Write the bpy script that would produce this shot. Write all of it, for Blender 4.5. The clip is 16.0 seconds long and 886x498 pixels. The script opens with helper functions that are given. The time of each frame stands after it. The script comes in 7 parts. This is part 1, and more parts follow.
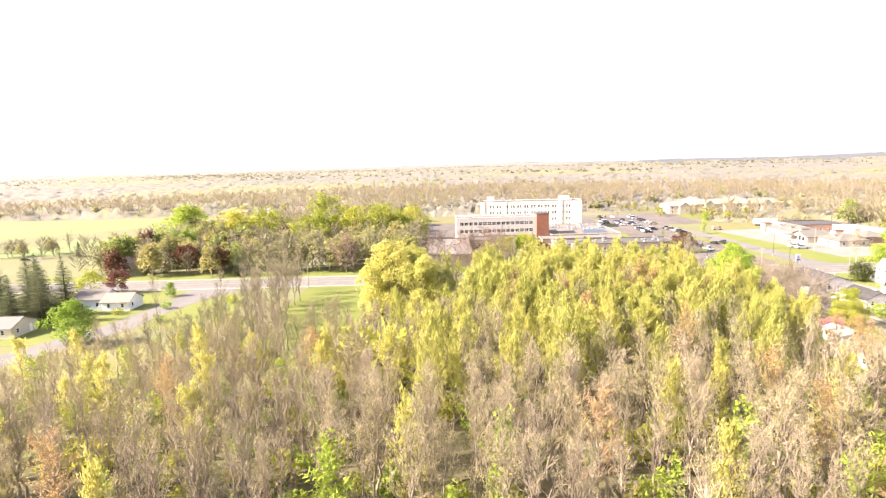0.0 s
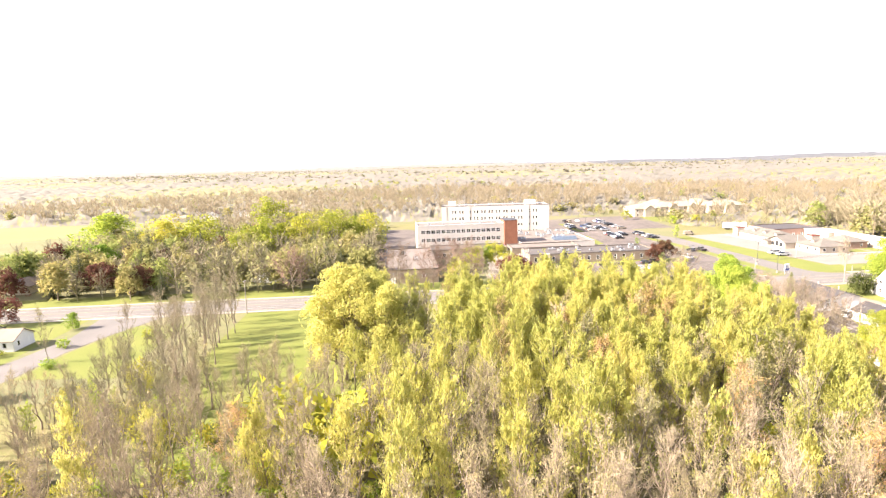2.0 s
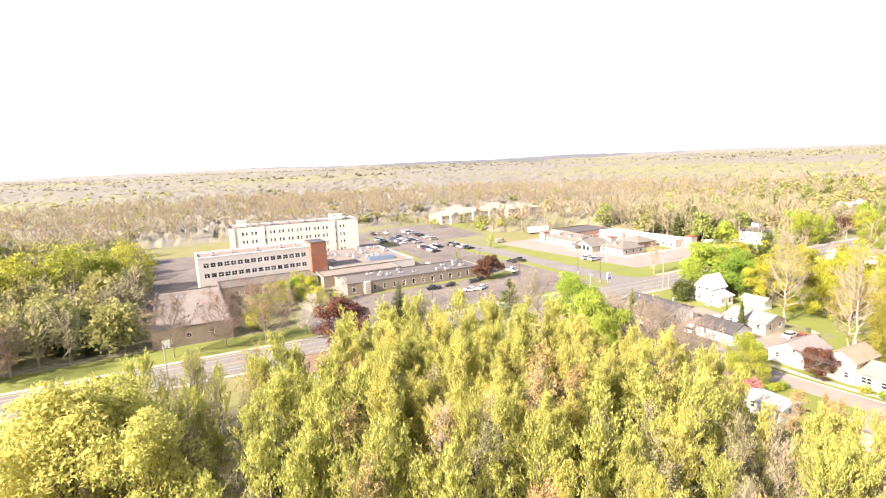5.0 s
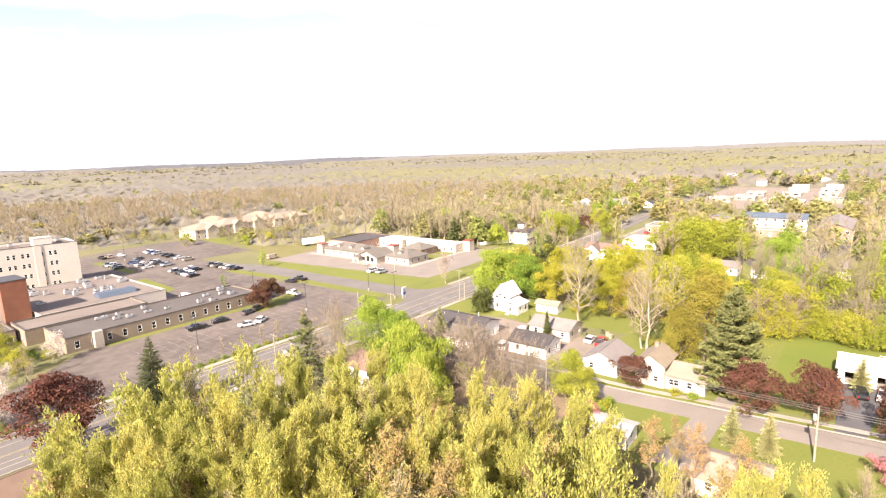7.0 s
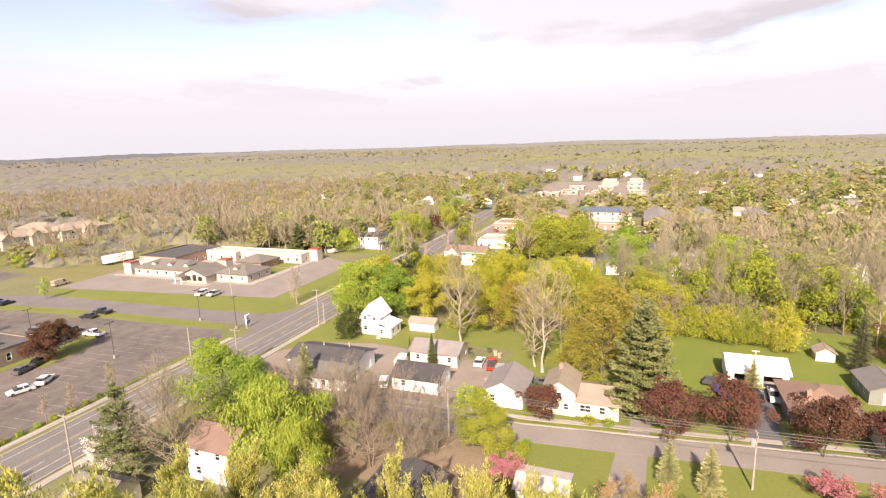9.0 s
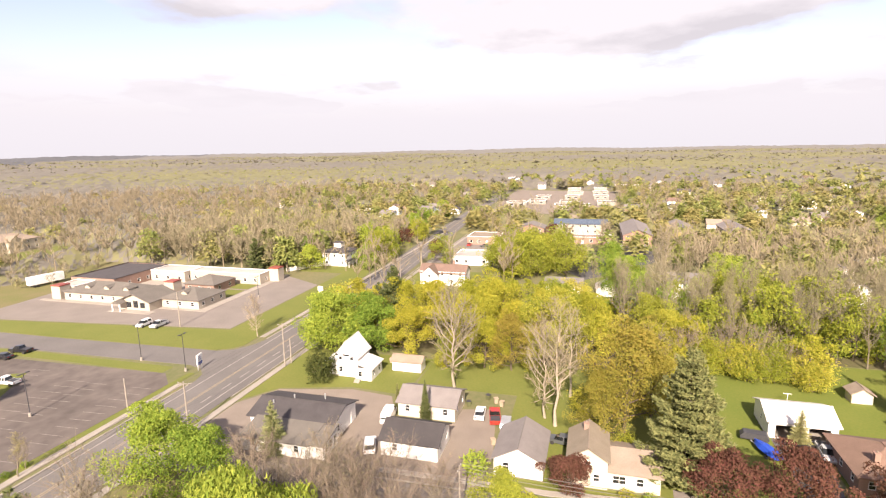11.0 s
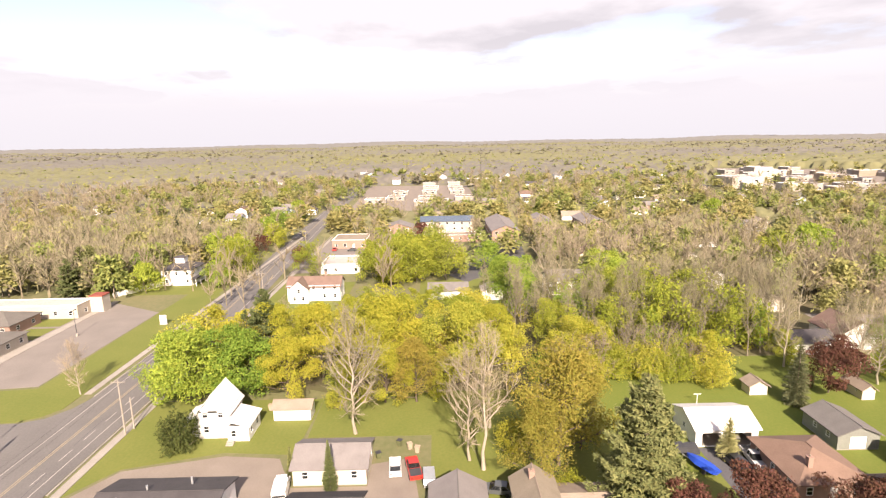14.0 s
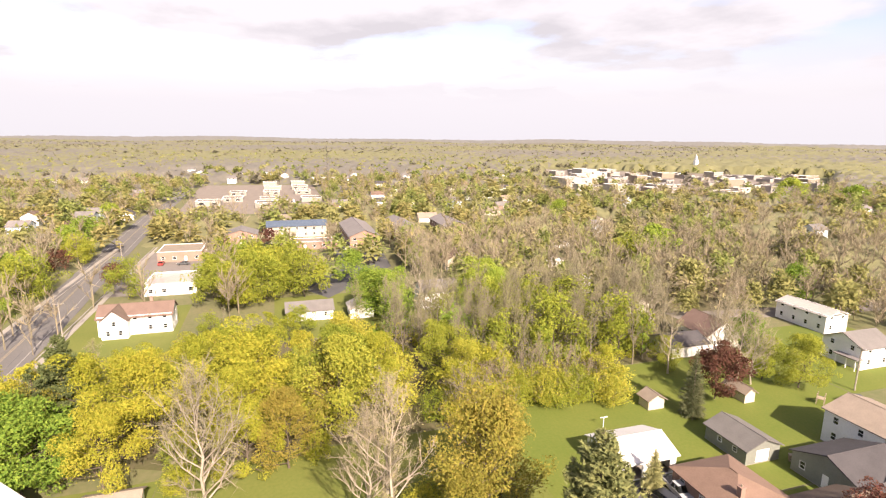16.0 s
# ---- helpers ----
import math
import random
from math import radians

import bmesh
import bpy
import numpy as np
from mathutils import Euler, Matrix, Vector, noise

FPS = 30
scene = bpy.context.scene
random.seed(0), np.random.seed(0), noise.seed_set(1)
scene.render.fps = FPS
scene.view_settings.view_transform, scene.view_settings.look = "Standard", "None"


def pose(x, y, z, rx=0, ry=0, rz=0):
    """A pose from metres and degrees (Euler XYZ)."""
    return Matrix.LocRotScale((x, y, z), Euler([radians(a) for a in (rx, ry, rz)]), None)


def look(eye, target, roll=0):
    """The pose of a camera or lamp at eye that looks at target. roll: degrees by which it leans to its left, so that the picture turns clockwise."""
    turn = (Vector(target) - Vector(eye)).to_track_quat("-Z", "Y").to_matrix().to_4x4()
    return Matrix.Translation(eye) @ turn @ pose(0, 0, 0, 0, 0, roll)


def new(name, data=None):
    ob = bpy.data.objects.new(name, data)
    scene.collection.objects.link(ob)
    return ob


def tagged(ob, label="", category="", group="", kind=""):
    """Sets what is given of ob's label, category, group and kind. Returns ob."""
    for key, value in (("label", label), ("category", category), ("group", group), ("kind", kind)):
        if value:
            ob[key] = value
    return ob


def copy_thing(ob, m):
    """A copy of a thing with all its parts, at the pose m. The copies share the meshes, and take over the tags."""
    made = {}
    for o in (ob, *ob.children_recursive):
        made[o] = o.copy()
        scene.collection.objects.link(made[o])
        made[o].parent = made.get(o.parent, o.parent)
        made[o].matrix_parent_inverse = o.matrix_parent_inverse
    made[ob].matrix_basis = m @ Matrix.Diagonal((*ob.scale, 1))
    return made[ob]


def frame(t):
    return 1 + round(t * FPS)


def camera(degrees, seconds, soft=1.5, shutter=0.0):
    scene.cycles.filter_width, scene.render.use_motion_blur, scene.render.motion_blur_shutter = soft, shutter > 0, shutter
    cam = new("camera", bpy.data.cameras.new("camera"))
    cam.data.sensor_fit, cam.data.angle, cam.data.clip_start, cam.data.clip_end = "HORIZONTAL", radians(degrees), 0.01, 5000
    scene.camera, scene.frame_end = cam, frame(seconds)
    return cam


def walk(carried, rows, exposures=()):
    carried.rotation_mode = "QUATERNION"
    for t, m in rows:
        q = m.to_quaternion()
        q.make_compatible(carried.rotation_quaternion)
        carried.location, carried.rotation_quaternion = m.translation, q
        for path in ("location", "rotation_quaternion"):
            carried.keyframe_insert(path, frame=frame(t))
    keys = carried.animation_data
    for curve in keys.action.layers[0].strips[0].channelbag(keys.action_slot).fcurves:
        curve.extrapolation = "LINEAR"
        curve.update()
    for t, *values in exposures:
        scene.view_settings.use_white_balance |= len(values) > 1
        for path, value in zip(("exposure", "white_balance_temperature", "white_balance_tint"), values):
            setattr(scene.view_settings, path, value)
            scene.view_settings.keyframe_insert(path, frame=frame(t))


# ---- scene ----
cam = camera(79.0, 16.0, soft=1.25)
PATH = [
    (0, (0.75, 2.736, 41.307), (0.729, 4.71, 40.991), -1.6),
    (0.5, (-0.034, 8.978, 41.443), (-0.044, 10.953, 41.126), -1.6),
    (1, (-0.769, 15.164, 41.591), (-0.726, 17.138, 41.276), -1.6),
    (1.5, (-1.375, 21.422, 41.81), (-1.263, 23.394, 41.493), -1.6),
    (2, (-1.818, 27.693, 42.043), (-1.67, 29.662, 41.725), -1.6),
    (2.5, (-2.026, 33.881, 42.276), (-1.771, 35.839, 41.958), -1.6),
    (3, (-1.861, 40.037, 42.551), (-1.457, 41.969, 42.23), -1.6),
    (5.3, (1.11, 68.197, 45.165), (2.074, 69.916, 44.829), -2.1),
    (5.5, (1.636, 70.603, 45.233), (2.671, 72.28, 44.894), -1.8),
    (6, (3.616, 76.541, 45.408), (4.835, 78.09, 45.067), -1.8),
    (6.5, (6.189, 82.406, 45.571), (7.583, 83.797, 45.226), -2.0),
    (7, (9.132, 87.919, 45.742), (10.67, 89.147, 45.389), -2.0),
    (7.5, (12.218, 92.908, 45.907), (13.887, 93.948, 45.545), -2.2),
    (8, (15.524, 97.552, 46.096), (17.297, 98.399, 45.725), -2.1),
    (8.5, (19.221, 102.01, 46.281), (21.043, 102.742, 45.902), -2.0),
    (9, (23.175, 106.156, 46.44), (25.012, 106.847, 46.054), -1.7),
    (9.5, (26.996, 109.719, 46.625), (28.846, 110.371, 46.233), -1.4),
    (11.8, (42.085, 122.463, 48.764), (43.984, 122.971, 48.394), -1.0),
    (12, (42.998, 123.34, 48.821), (44.896, 123.844, 48.447), -1.0),
    (12.5, (44.654, 125.099, 48.977), (46.557, 125.583, 48.598), -1.1),
    (13, (46.631, 126.689, 49.095), (48.551, 127.093, 48.709), -1.3),
    (13.5, (49.346, 128.278, 49.189), (51.302, 128.406, 48.794), -1.2),
    (14, (53.066, 129.898, 49.181), (55.025, 129.888, 48.779), -1.1),
    (14.5, (57.355, 131.329, 49.123), (59.311, 131.256, 48.713), -0.8),
    (15, (62.035, 132.619, 49.041), (63.981, 132.412, 48.629), -0.4),
    (15.5, (67.078, 133.742, 49.002), (69.004, 133.4, 48.587), 0.1),
    (16, (72.22, 134.7, 49.003), (74.089, 134.119, 48.593), 0.6),
]
walk(cam, [(t, look(eye, target, roll)) for t, eye, target, roll in PATH], [(0, 2.3, 6450, 18), (3.2, 2.35, 6450, 18), (5.5, 2.02, 6400, 18), (7, 1.8, 6600, 20), (9, 1.35, 6750, 21), (16, 1.4, 6750, 21)])

# ---- world, sun, exposure ----
SUN_EL, SUN_AZ = 35.0, 8.0          # elevation; heading of the shadows, degrees from +x
world = bpy.data.worlds.new("sky")
scene.world = world
world.use_nodes = True
nt = world.node_tree
nt.nodes.clear()


def wn(kind, **kw):
    n = nt.nodes.new(kind)
    for k, v in kw.items():
        n.inputs[k].default_value = v
    return n


def wmath(op, a, b=None, clamp=False):
    n = nt.nodes.new("ShaderNodeMath")
    n.operation, n.use_clamp = op, clamp
    for i, s in enumerate((a, b)):
        if s is None:
            continue
        if isinstance(s, (int, float)):
            n.inputs[i].default_value = s
        else:
            nt.links.new(s, n.inputs[i])
    return n.outputs[0]


sky = nt.nodes.new("ShaderNodeTexSky")
sky.sky_type, sky.sun_disc = "NISHITA", False
sky.sun_elevation, sky.sun_rotation = radians(SUN_EL), radians(270 - SUN_AZ)
sky.air_density, sky.dust_density, sky.ozone_density = 1.0, 2.0, 1.5
tex = nt.nodes.new("ShaderNodeTexCoord")
sep = nt.nodes.new("ShaderNodeSeparateXYZ")
nt.links.new(tex.outputs["Generated"], sep.inputs[0])
den = wmath("ADD", wmath("MAXIMUM", sep.outputs[2], 0.0), 0.11)
comb = nt.nodes.new("ShaderNodeCombineXYZ")
nt.links.new(wmath("DIVIDE", sep.outputs[0], den), comb.inputs[0])
nt.links.new(wmath("DIVIDE", sep.outputs[1], den), comb.inputs[1])
big = wn("ShaderNodeTexNoise", Scale=0.5, Detail=7.0, Roughness=0.55)
nt.links.new(comb.outputs[0], big.inputs["Vector"])
low = wn("ShaderNodeTexNoise", Scale=0.8, Detail=6.0, Roughness=0.55)
nt.links.new(comb.outputs[0], low.inputs["Vector"])
cover = nt.nodes.new("ShaderNodeMapRange")
cover.inputs[1].default_value, cover.inputs[2].default_value = 0.47, 0.545
nt.links.new(big.outputs[0], cover.inputs[0])
under = nt.nodes.new("ShaderNodeMapRange")
under.inputs[1].default_value, under.inputs[2].default_value = 0.47, 0.60
nt.links.new(low.outputs[0], under.inputs[0])
tone = nt.nodes.new("ShaderNodeMixRGB")
tone.inputs[1].default_value, tone.inputs[2].default_value = (0.372, 0.376, 0.386, 1), (0.286, 0.290, 0.303, 1)
rise = nt.nodes.new("ShaderNodeMapRange")
rise.inputs[1].default_value, rise.inputs[2].default_value = 0.05, 0.16
nt.links.new(sep.outputs[2], rise.inputs[0])
nt.links.new(wmath("MULTIPLY", under.outputs[0], rise.outputs[0]), tone.inputs[0])
skyc = nt.nodes.new("ShaderNodeMixRGB")
skyc.blend_type = "MULTIPLY"
skyc.inputs[0].default_value, skyc.inputs[2].default_value = 1.0, (0.118, 0.100, 0.096, 1)
nt.links.new(sky.outputs[0], skyc.inputs[1])
haze = nt.nodes.new("ShaderNodeMapRange")
haze.inputs[1].default_value, haze.inputs[2].default_value, haze.inputs[3].default_value, haze.inputs[4].default_value = 0.0, 0.17, 1.0, 0.0
nt.links.new(sep.outputs[2], haze.inputs[0])
mixc = nt.nodes.new("ShaderNodeMixRGB")
nt.links.new(wmath("MAXIMUM", cover.outputs[0], wmath("SUBTRACT", 1.0, rise.outputs[0])), mixc.inputs[0])
nt.links.new(skyc.outputs[0], mixc.inputs[1])
nt.links.new(tone.outputs[0], mixc.inputs[2])
veil = nt.nodes.new("ShaderNodeMixRGB")
veil.inputs[2].default_value = (0.334, 0.342, 0.356, 1)
nt.links.new(haze.outputs[0], veil.inputs[0])
nt.links.new(mixc.outputs[0], veil.inputs[1])
back = wn("ShaderNodeBackground", Strength=1.0)
nt.links.new(veil.outputs[0], back.inputs[0])
wout = nt.nodes.new("ShaderNodeOutputWorld")
nt.links.new(back.outputs[0], wout.inputs[0])

sun = new("sun", bpy.data.lights.new("sun", "SUN"))
sun.data.energy, sun.data.angle, sun.data.color = 5.0, radians(0.6), (1.0, 0.91, 0.73)
ca, ce = radians(SUN_AZ), radians(SUN_EL)
sun.matrix_world = look((0, 0, 200), (200 * math.cos(ce) * math.cos(ca), 200 * math.cos(ce) * math.sin(ca), 200 - 200 * math.sin(ce)))
tagged(sun, kind="structure")

# ---- materials ----
def mat(name, a, b=None, scale=0.3, rough=0.85, bump=0.0, metal=0.0, rnd=0.0, island=0.0, spec=0.3, fine=9.0, ridge=None):
    """Two colours mixed by coarse and fine noise; rnd varies it from object to object, island from piece to piece."""
    m = bpy.data.materials.new(name)
    m.use_nodes = True
    t = m.node_tree
    p = t.nodes["Principled BSDF"]
    b = b or tuple(c * 0.8 for c in a)
    pos = t.nodes.new("ShaderNodeNewGeometry")
    n1, n2 = t.nodes.new("ShaderNodeTexNoise"), t.nodes.new("ShaderNodeTexNoise")
    n1.inputs["Scale"].default_value, n1.inputs["Detail"].default_value = scale, 4.0
    n2.inputs["Scale"].default_value, n2.inputs["Detail"].default_value = scale * fine, 5.0
    for n in (n1, n2):
        t.links.new(pos.outputs["Position"], n.inputs["Vector"])
    add = t.nodes.new("ShaderNodeMath")
    add.operation = "ADD"
    t.links.new(n1.outputs[0], add.inputs[0])
    t.links.new(n2.outputs[0], add.inputs[1])
    rng = t.nodes.new("ShaderNodeMapRange")
    rng.inputs[1].default_value, rng.inputs[2].default_value = 0.72, 1.28
    t.links.new(add.outputs[0], rng.inputs[0])
    mix = t.nodes.new("ShaderNodeMixRGB")
    mix.inputs[1].default_value, mix.inputs[2].default_value = (*a, 1), (*b, 1)
    t.links.new(rng.outputs[0], mix.inputs[0])
    out = mix.outputs[0]
    hsv = None
    for amount, sock in ((rnd, t.nodes.new("ShaderNodeObjectInfo").outputs["Random"] if rnd else None), (island, pos.outputs["Random Per Island"] if island else None)):
        if not amount:
            continue
        hsv = t.nodes.new("ShaderNodeHueSaturation")
        r = t.nodes.new("ShaderNodeMapRange")
        r.inputs[3].default_value, r.inputs[4].default_value = 1 - amount, 1 + amount
        t.links.new(sock, r.inputs[0])
        t.links.new(r.outputs[0], hsv.inputs["Value"])
        h = t.nodes.new("ShaderNodeMapRange")
        h.inputs[3].default_value, h.inputs[4].default_value = 0.5 + 0.09 * amount, 0.5 - 0.09 * amount
        t.links.new(sock, h.inputs[0])
        t.links.new(h.outputs[0], hsv.inputs["Hue"])
        t.links.new(out, hsv.inputs["Color"])
        out = hsv.outputs[0]
    t.links.new(out, p.inputs["Base Color"])
    p.inputs["Roughness"].default_value, p.inputs["Metallic"].default_value = rough, metal
    p.inputs["Specular IOR Level"].default_value = spec
    height = n2.outputs[0]
    if ridge:
        w = t.nodes.new("ShaderNodeTexWave")
        w.bands_direction, w.wave_profile = ridge[0], "SAW"
        w.inputs["Scale"].default_value, w.inputs["Distortion"].default_value = ridge[1], 0.3
        t.links.new(pos.outputs["Position"], w.inputs["Vector"])
        height = w.outputs["Fac"]
    if bump or ridge:
        bp = t.nodes.new("ShaderNodeBump")
        bp.inputs["Strength"].default_value, bp.inputs["Distance"].default_value = bump or 0.4, 0.05
        t.links.new(height, bp.inputs["Height"])
        t.links.new(bp.outputs[0], p.inputs["Normal"])
    return m


def leaf_mat(name, a, b, rnd=0.2, island=0.2, glow=0.38):
    """Leaves: matt with light passing through, varied from tree to tree and leaf to leaf."""
    m = mat(name, a, b, 0.14, 0.85, rnd=rnd, island=island, spec=0.06)
    t = m.node_tree
    p, out = t.nodes["Principled BSDF"], t.nodes["Material Output"]
    tr, mx = t.nodes.new("ShaderNodeBsdfTranslucent"), t.nodes.new("ShaderNodeMixShader")
    t.links.new(p.inputs["Base Color"].links[0].from_socket, tr.inputs[0])
    mx.inputs[0].default_value = glow
    t.links.new(p.outputs[0], mx.inputs[1])
    t.links.new(tr.outputs[0], mx.inputs[2])
    t.links.new(mx.outputs[0], out.inputs[0])
    return m


def glass_mat(name, tint):
    m = bpy.data.materials.new(name)
    m.use_nodes = True
    p = m.node_tree.nodes["Principled BSDF"]
    p.inputs["Base Color"].default_value = (*tint, 1)
    p.inputs["Roughness"].default_value, p.inputs["Transmission Weight"].default_value = 0.04, 0.75
    return m


M = {}
M["ground"] = mat("forest_floor", (0.155, 0.14, 0.072), (0.105, 0.115, 0.046), 0.06, 0.95, 0.6, fine=14)
M["wood_floor"] = mat("leaf_litter", (0.115, 0.092, 0.055), (0.08, 0.08, 0.032), 0.1, 0.95, 0.6, fine=14)
M["lawn"] = mat("mown_grass", (0.105, 0.126, 0.024), (0.138, 0.145, 0.034), 0.09, 0.95, 0.5, fine=22)
M["lawn_deep"] = mat("lush_grass", (0.093, 0.124, 0.018), (0.125, 0.14, 0.026), 0.09, 0.95, 0.5, fine=22)
M["rough_grass"] = mat("rough_grass", (0.115, 0.125, 0.035), (0.165, 0.135, 0.068), 0.11, 0.95, 0.6, fine=18)
M["field"] = mat("field_grass", (0.125, 0.165, 0.055), (0.16, 0.18, 0.07), 0.02, 0.95, 0.3, fine=20)
M["soil"] = mat("bare_soil", (0.20, 0.15, 0.10), (0.15, 0.112, 0.075), 0.15, 0.95, 0.5, fine=12)
M["asphalt"] = mat("worn_asphalt", (0.148, 0.137, 0.13), (0.11, 0.102, 0.097), 0.12, 0.9, 0.25, fine=25)
M["lot"] = mat("parking_asphalt", (0.142, 0.12, 0.107), (0.078, 0.066, 0.06), 0.05, 0.9, 0.25, fine=7)
M["street"] = mat("street_asphalt", (0.205, 0.18, 0.16), (0.16, 0.14, 0.125), 0.15, 0.9, 0.25, fine=25)
M["dark_asphalt"] = mat("new_asphalt", (0.07, 0.07, 0.075), (0.10, 0.095, 0.10), 0.15, 0.9, 0.2, fine=25)
M["gravel"] = mat("gravel", (0.22, 0.185, 0.155), (0.165, 0.137, 0.115), 0.2, 0.95, 0.6, fine=30)
M["concrete"] = mat("concrete", (0.31, 0.28, 0.245), (0.24, 0.217, 0.19), 0.3, 0.9, 0.2, fine=20)
M["paint_white"] = mat("road_paint_white", (0.36, 0.335, 0.305), (0.22, 0.20, 0.185), 0.8, 0.8, fine=12)
M["paint_faded"] = mat("faded_stall_paint", (0.25, 0.225, 0.205), (0.14, 0.125, 0.115), 0.5, 0.8, fine=8)
M["paint_yellow"] = mat("road_paint_yellow", (0.28, 0.225, 0.145), (0.19, 0.16, 0.12), 0.8, 0.8, fine=12)
M["white_siding"] = mat("white_siding", (0.80, 0.79, 0.77), (0.70, 0.69, 0.67), 0.4, 0.6, 0.35, ridge=("Z", 2.6))
M["cream_siding"] = mat("cream_siding", (0.58, 0.52, 0.42), (0.5, 0.45, 0.36), 0.4, 0.6, 0.35, ridge=("Z", 2.6))
M["grey_siding"] = mat("grey_green_siding", (0.21, 0.215, 0.19), (0.17, 0.175, 0.155), 0.4, 0.6, 0.35, ridge=("Z", 2.6))
M["blue_siding"] = mat("pale_blue_siding", (0.50, 0.56, 0.62), (0.44, 0.50, 0.56), 0.4, 0.6, 0.35, ridge=("Z", 2.6))
M["white_trim"] = mat("white_trim", (0.82, 0.81, 0.79), (0.74, 0.73, 0.71), 1.0, 0.5)
M["white_panel"] = mat("white_wall_panels", (0.52, 0.485, 0.44), (0.45, 0.415, 0.375), 0.12, 0.7, 0.1, fine=14)
M["stucco"] = mat("pale_stucco", (0.42, 0.375, 0.31), (0.36, 0.32, 0.265), 0.3, 0.9, 0.2)
M["tan_brick"] = mat("tan_brick", (0.255, 0.21, 0.162), (0.20, 0.163, 0.125), 0.4, 0.9, 0.3, fine=16)
M["red_brick"] = mat("red_brick", (0.26, 0.115, 0.07), (0.20, 0.085, 0.052), 0.5, 0.9, 0.3, fine=16)
M["pink_brick"] = mat("faded_brick", (0.30, 0.20, 0.16), (0.24, 0.155, 0.12), 0.5, 0.9, 0.3, fine=16)
M["roof_grey"] = mat("grey_shingle", (0.175, 0.16, 0.152), (0.135, 0.123, 0.117), 0.5, 0.95, 0.5, fine=14, rnd=0.18)
M["roof_dark"] = mat("charcoal_shingle", (0.07, 0.064, 0.066), (0.05, 0.046, 0.048), 0.5, 0.95, 0.5, fine=14, rnd=0.18)
M["roof_brown"] = mat("brown_shingle", (0.16, 0.112, 0.088), (0.125, 0.087, 0.068), 0.5, 0.95, 0.5, fine=14, rnd=0.15)
M["roof_tan"] = mat("tan_shingle", (0.25, 0.205, 0.16), (0.195, 0.158, 0.122), 0.5, 0.95, 0.5, fine=14, rnd=0.12)
M["roof_white"] = mat("white_membrane", (0.40, 0.37, 0.34), (0.31, 0.285, 0.26), 0.12, 0.8, 0.1, fine=16)
M["roof_gravel"] = mat("gravel_roof", (0.175, 0.15, 0.133), (0.13, 0.11, 0.098), 0.15, 0.95, 0.4, fine=20)
M["roof_flatgrey"] = mat("grey_membrane", (0.105, 0.095, 0.09), (0.072, 0.065, 0.062), 0.15, 0.9, 0.2, fine=18)
M["roof_blue"] = mat("blue_metal_roof", (0.085, 0.11, 0.15), (0.07, 0.092, 0.125), 0.3, 0.5, ridge=("Y", 3.0))
M["metal_grey"] = mat("galvanised_metal", (0.55, 0.56, 0.57), (0.45, 0.46, 0.47), 0.8, 0.45, metal=0.6)
M["metal_dark"] = mat("dark_metal", (0.06, 0.06, 0.065), (0.04, 0.04, 0.045), 1.0, 0.5)
M["red_metal"] = mat("red_metal", (0.27, 0.075, 0.055), (0.21, 0.06, 0.046), 1.0, 0.5)
M["glass"] = glass_mat("window_glass", (0.10, 0.11, 0.12))
M["car_glass"] = glass_mat("car_glass", (0.05, 0.055, 0.06))
M["pole_wood"] = mat("weathered_pole", (0.31, 0.275, 0.235), (0.22, 0.195, 0.165), 2.0, 0.9, 0.3)
M["plank"] = mat("weathered_wood", (0.36, 0.29, 0.21), (0.28, 0.22, 0.16), 2.0, 0.9, 0.3)
M["wire"] = mat("cable", (0.10, 0.09, 0.085), (0.07, 0.065, 0.06), 2.0, 0.6)
M["rubber"] = mat("tyre_rubber", (0.025, 0.025, 0.025), (0.04, 0.038, 0.036), 3.0, 0.85)
M["bark"] = mat("grey_bark", (0.25, 0.205, 0.155), (0.17, 0.14, 0.105), 1.2, 0.95, 0.4, rnd=0.25)
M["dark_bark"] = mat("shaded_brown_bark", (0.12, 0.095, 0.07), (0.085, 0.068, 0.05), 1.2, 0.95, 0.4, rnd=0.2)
M["pale_bark"] = mat("pale_bark", (0.33, 0.29, 0.22), (0.23, 0.20, 0.15), 1.0, 0.95, 0.4, rnd=0.15)
M["twig"] = mat("spring_twigs", (0.285, 0.243, 0.162), (0.215, 0.185, 0.12), 0.12, 0.95, rnd=0.22, island=0.25)
M["twig_warm"] = mat("budding_twigs", (0.40, 0.285, 0.165), (0.31, 0.215, 0.12), 0.12, 0.95, rnd=0.22, island=0.25)
M["yg"] = leaf_mat("yellow_green_leaves", (0.485, 0.468, 0.134), (0.415, 0.408, 0.114), rnd=0.12, glow=0.52)
M["olive"] = leaf_mat("soft_yellow_green_leaves", (0.345, 0.355, 0.05), (0.28, 0.3, 0.045), rnd=0.25)
M["green"] = leaf_mat("fresh_green_leaves", (0.27, 0.35, 0.055), (0.21, 0.285, 0.045))
M["gold"] = leaf_mat("olive_gold_leaves", (0.355, 0.352, 0.042), (0.285, 0.295, 0.038), rnd=0.16)
M["bronze"] = leaf_mat("bronze_leaves", (0.295, 0.25, 0.05), (0.245, 0.225, 0.045), rnd=0.12)
M["orange"] = leaf_mat("orange_bud_leaves", (0.37, 0.27, 0.11), (0.31, 0.235, 0.1))
M["pale"] = leaf_mat("pale_bud_leaves", (0.33, 0.3, 0.15), (0.265, 0.245, 0.115))
M["crimson"] = leaf_mat("dark_red_leaves", (0.14, 0.068, 0.045), (0.1, 0.05, 0.035), glow=0.3)
M["pink"] = leaf_mat("pink_blossom", (0.46, 0.19, 0.20), (0.38, 0.16, 0.165))
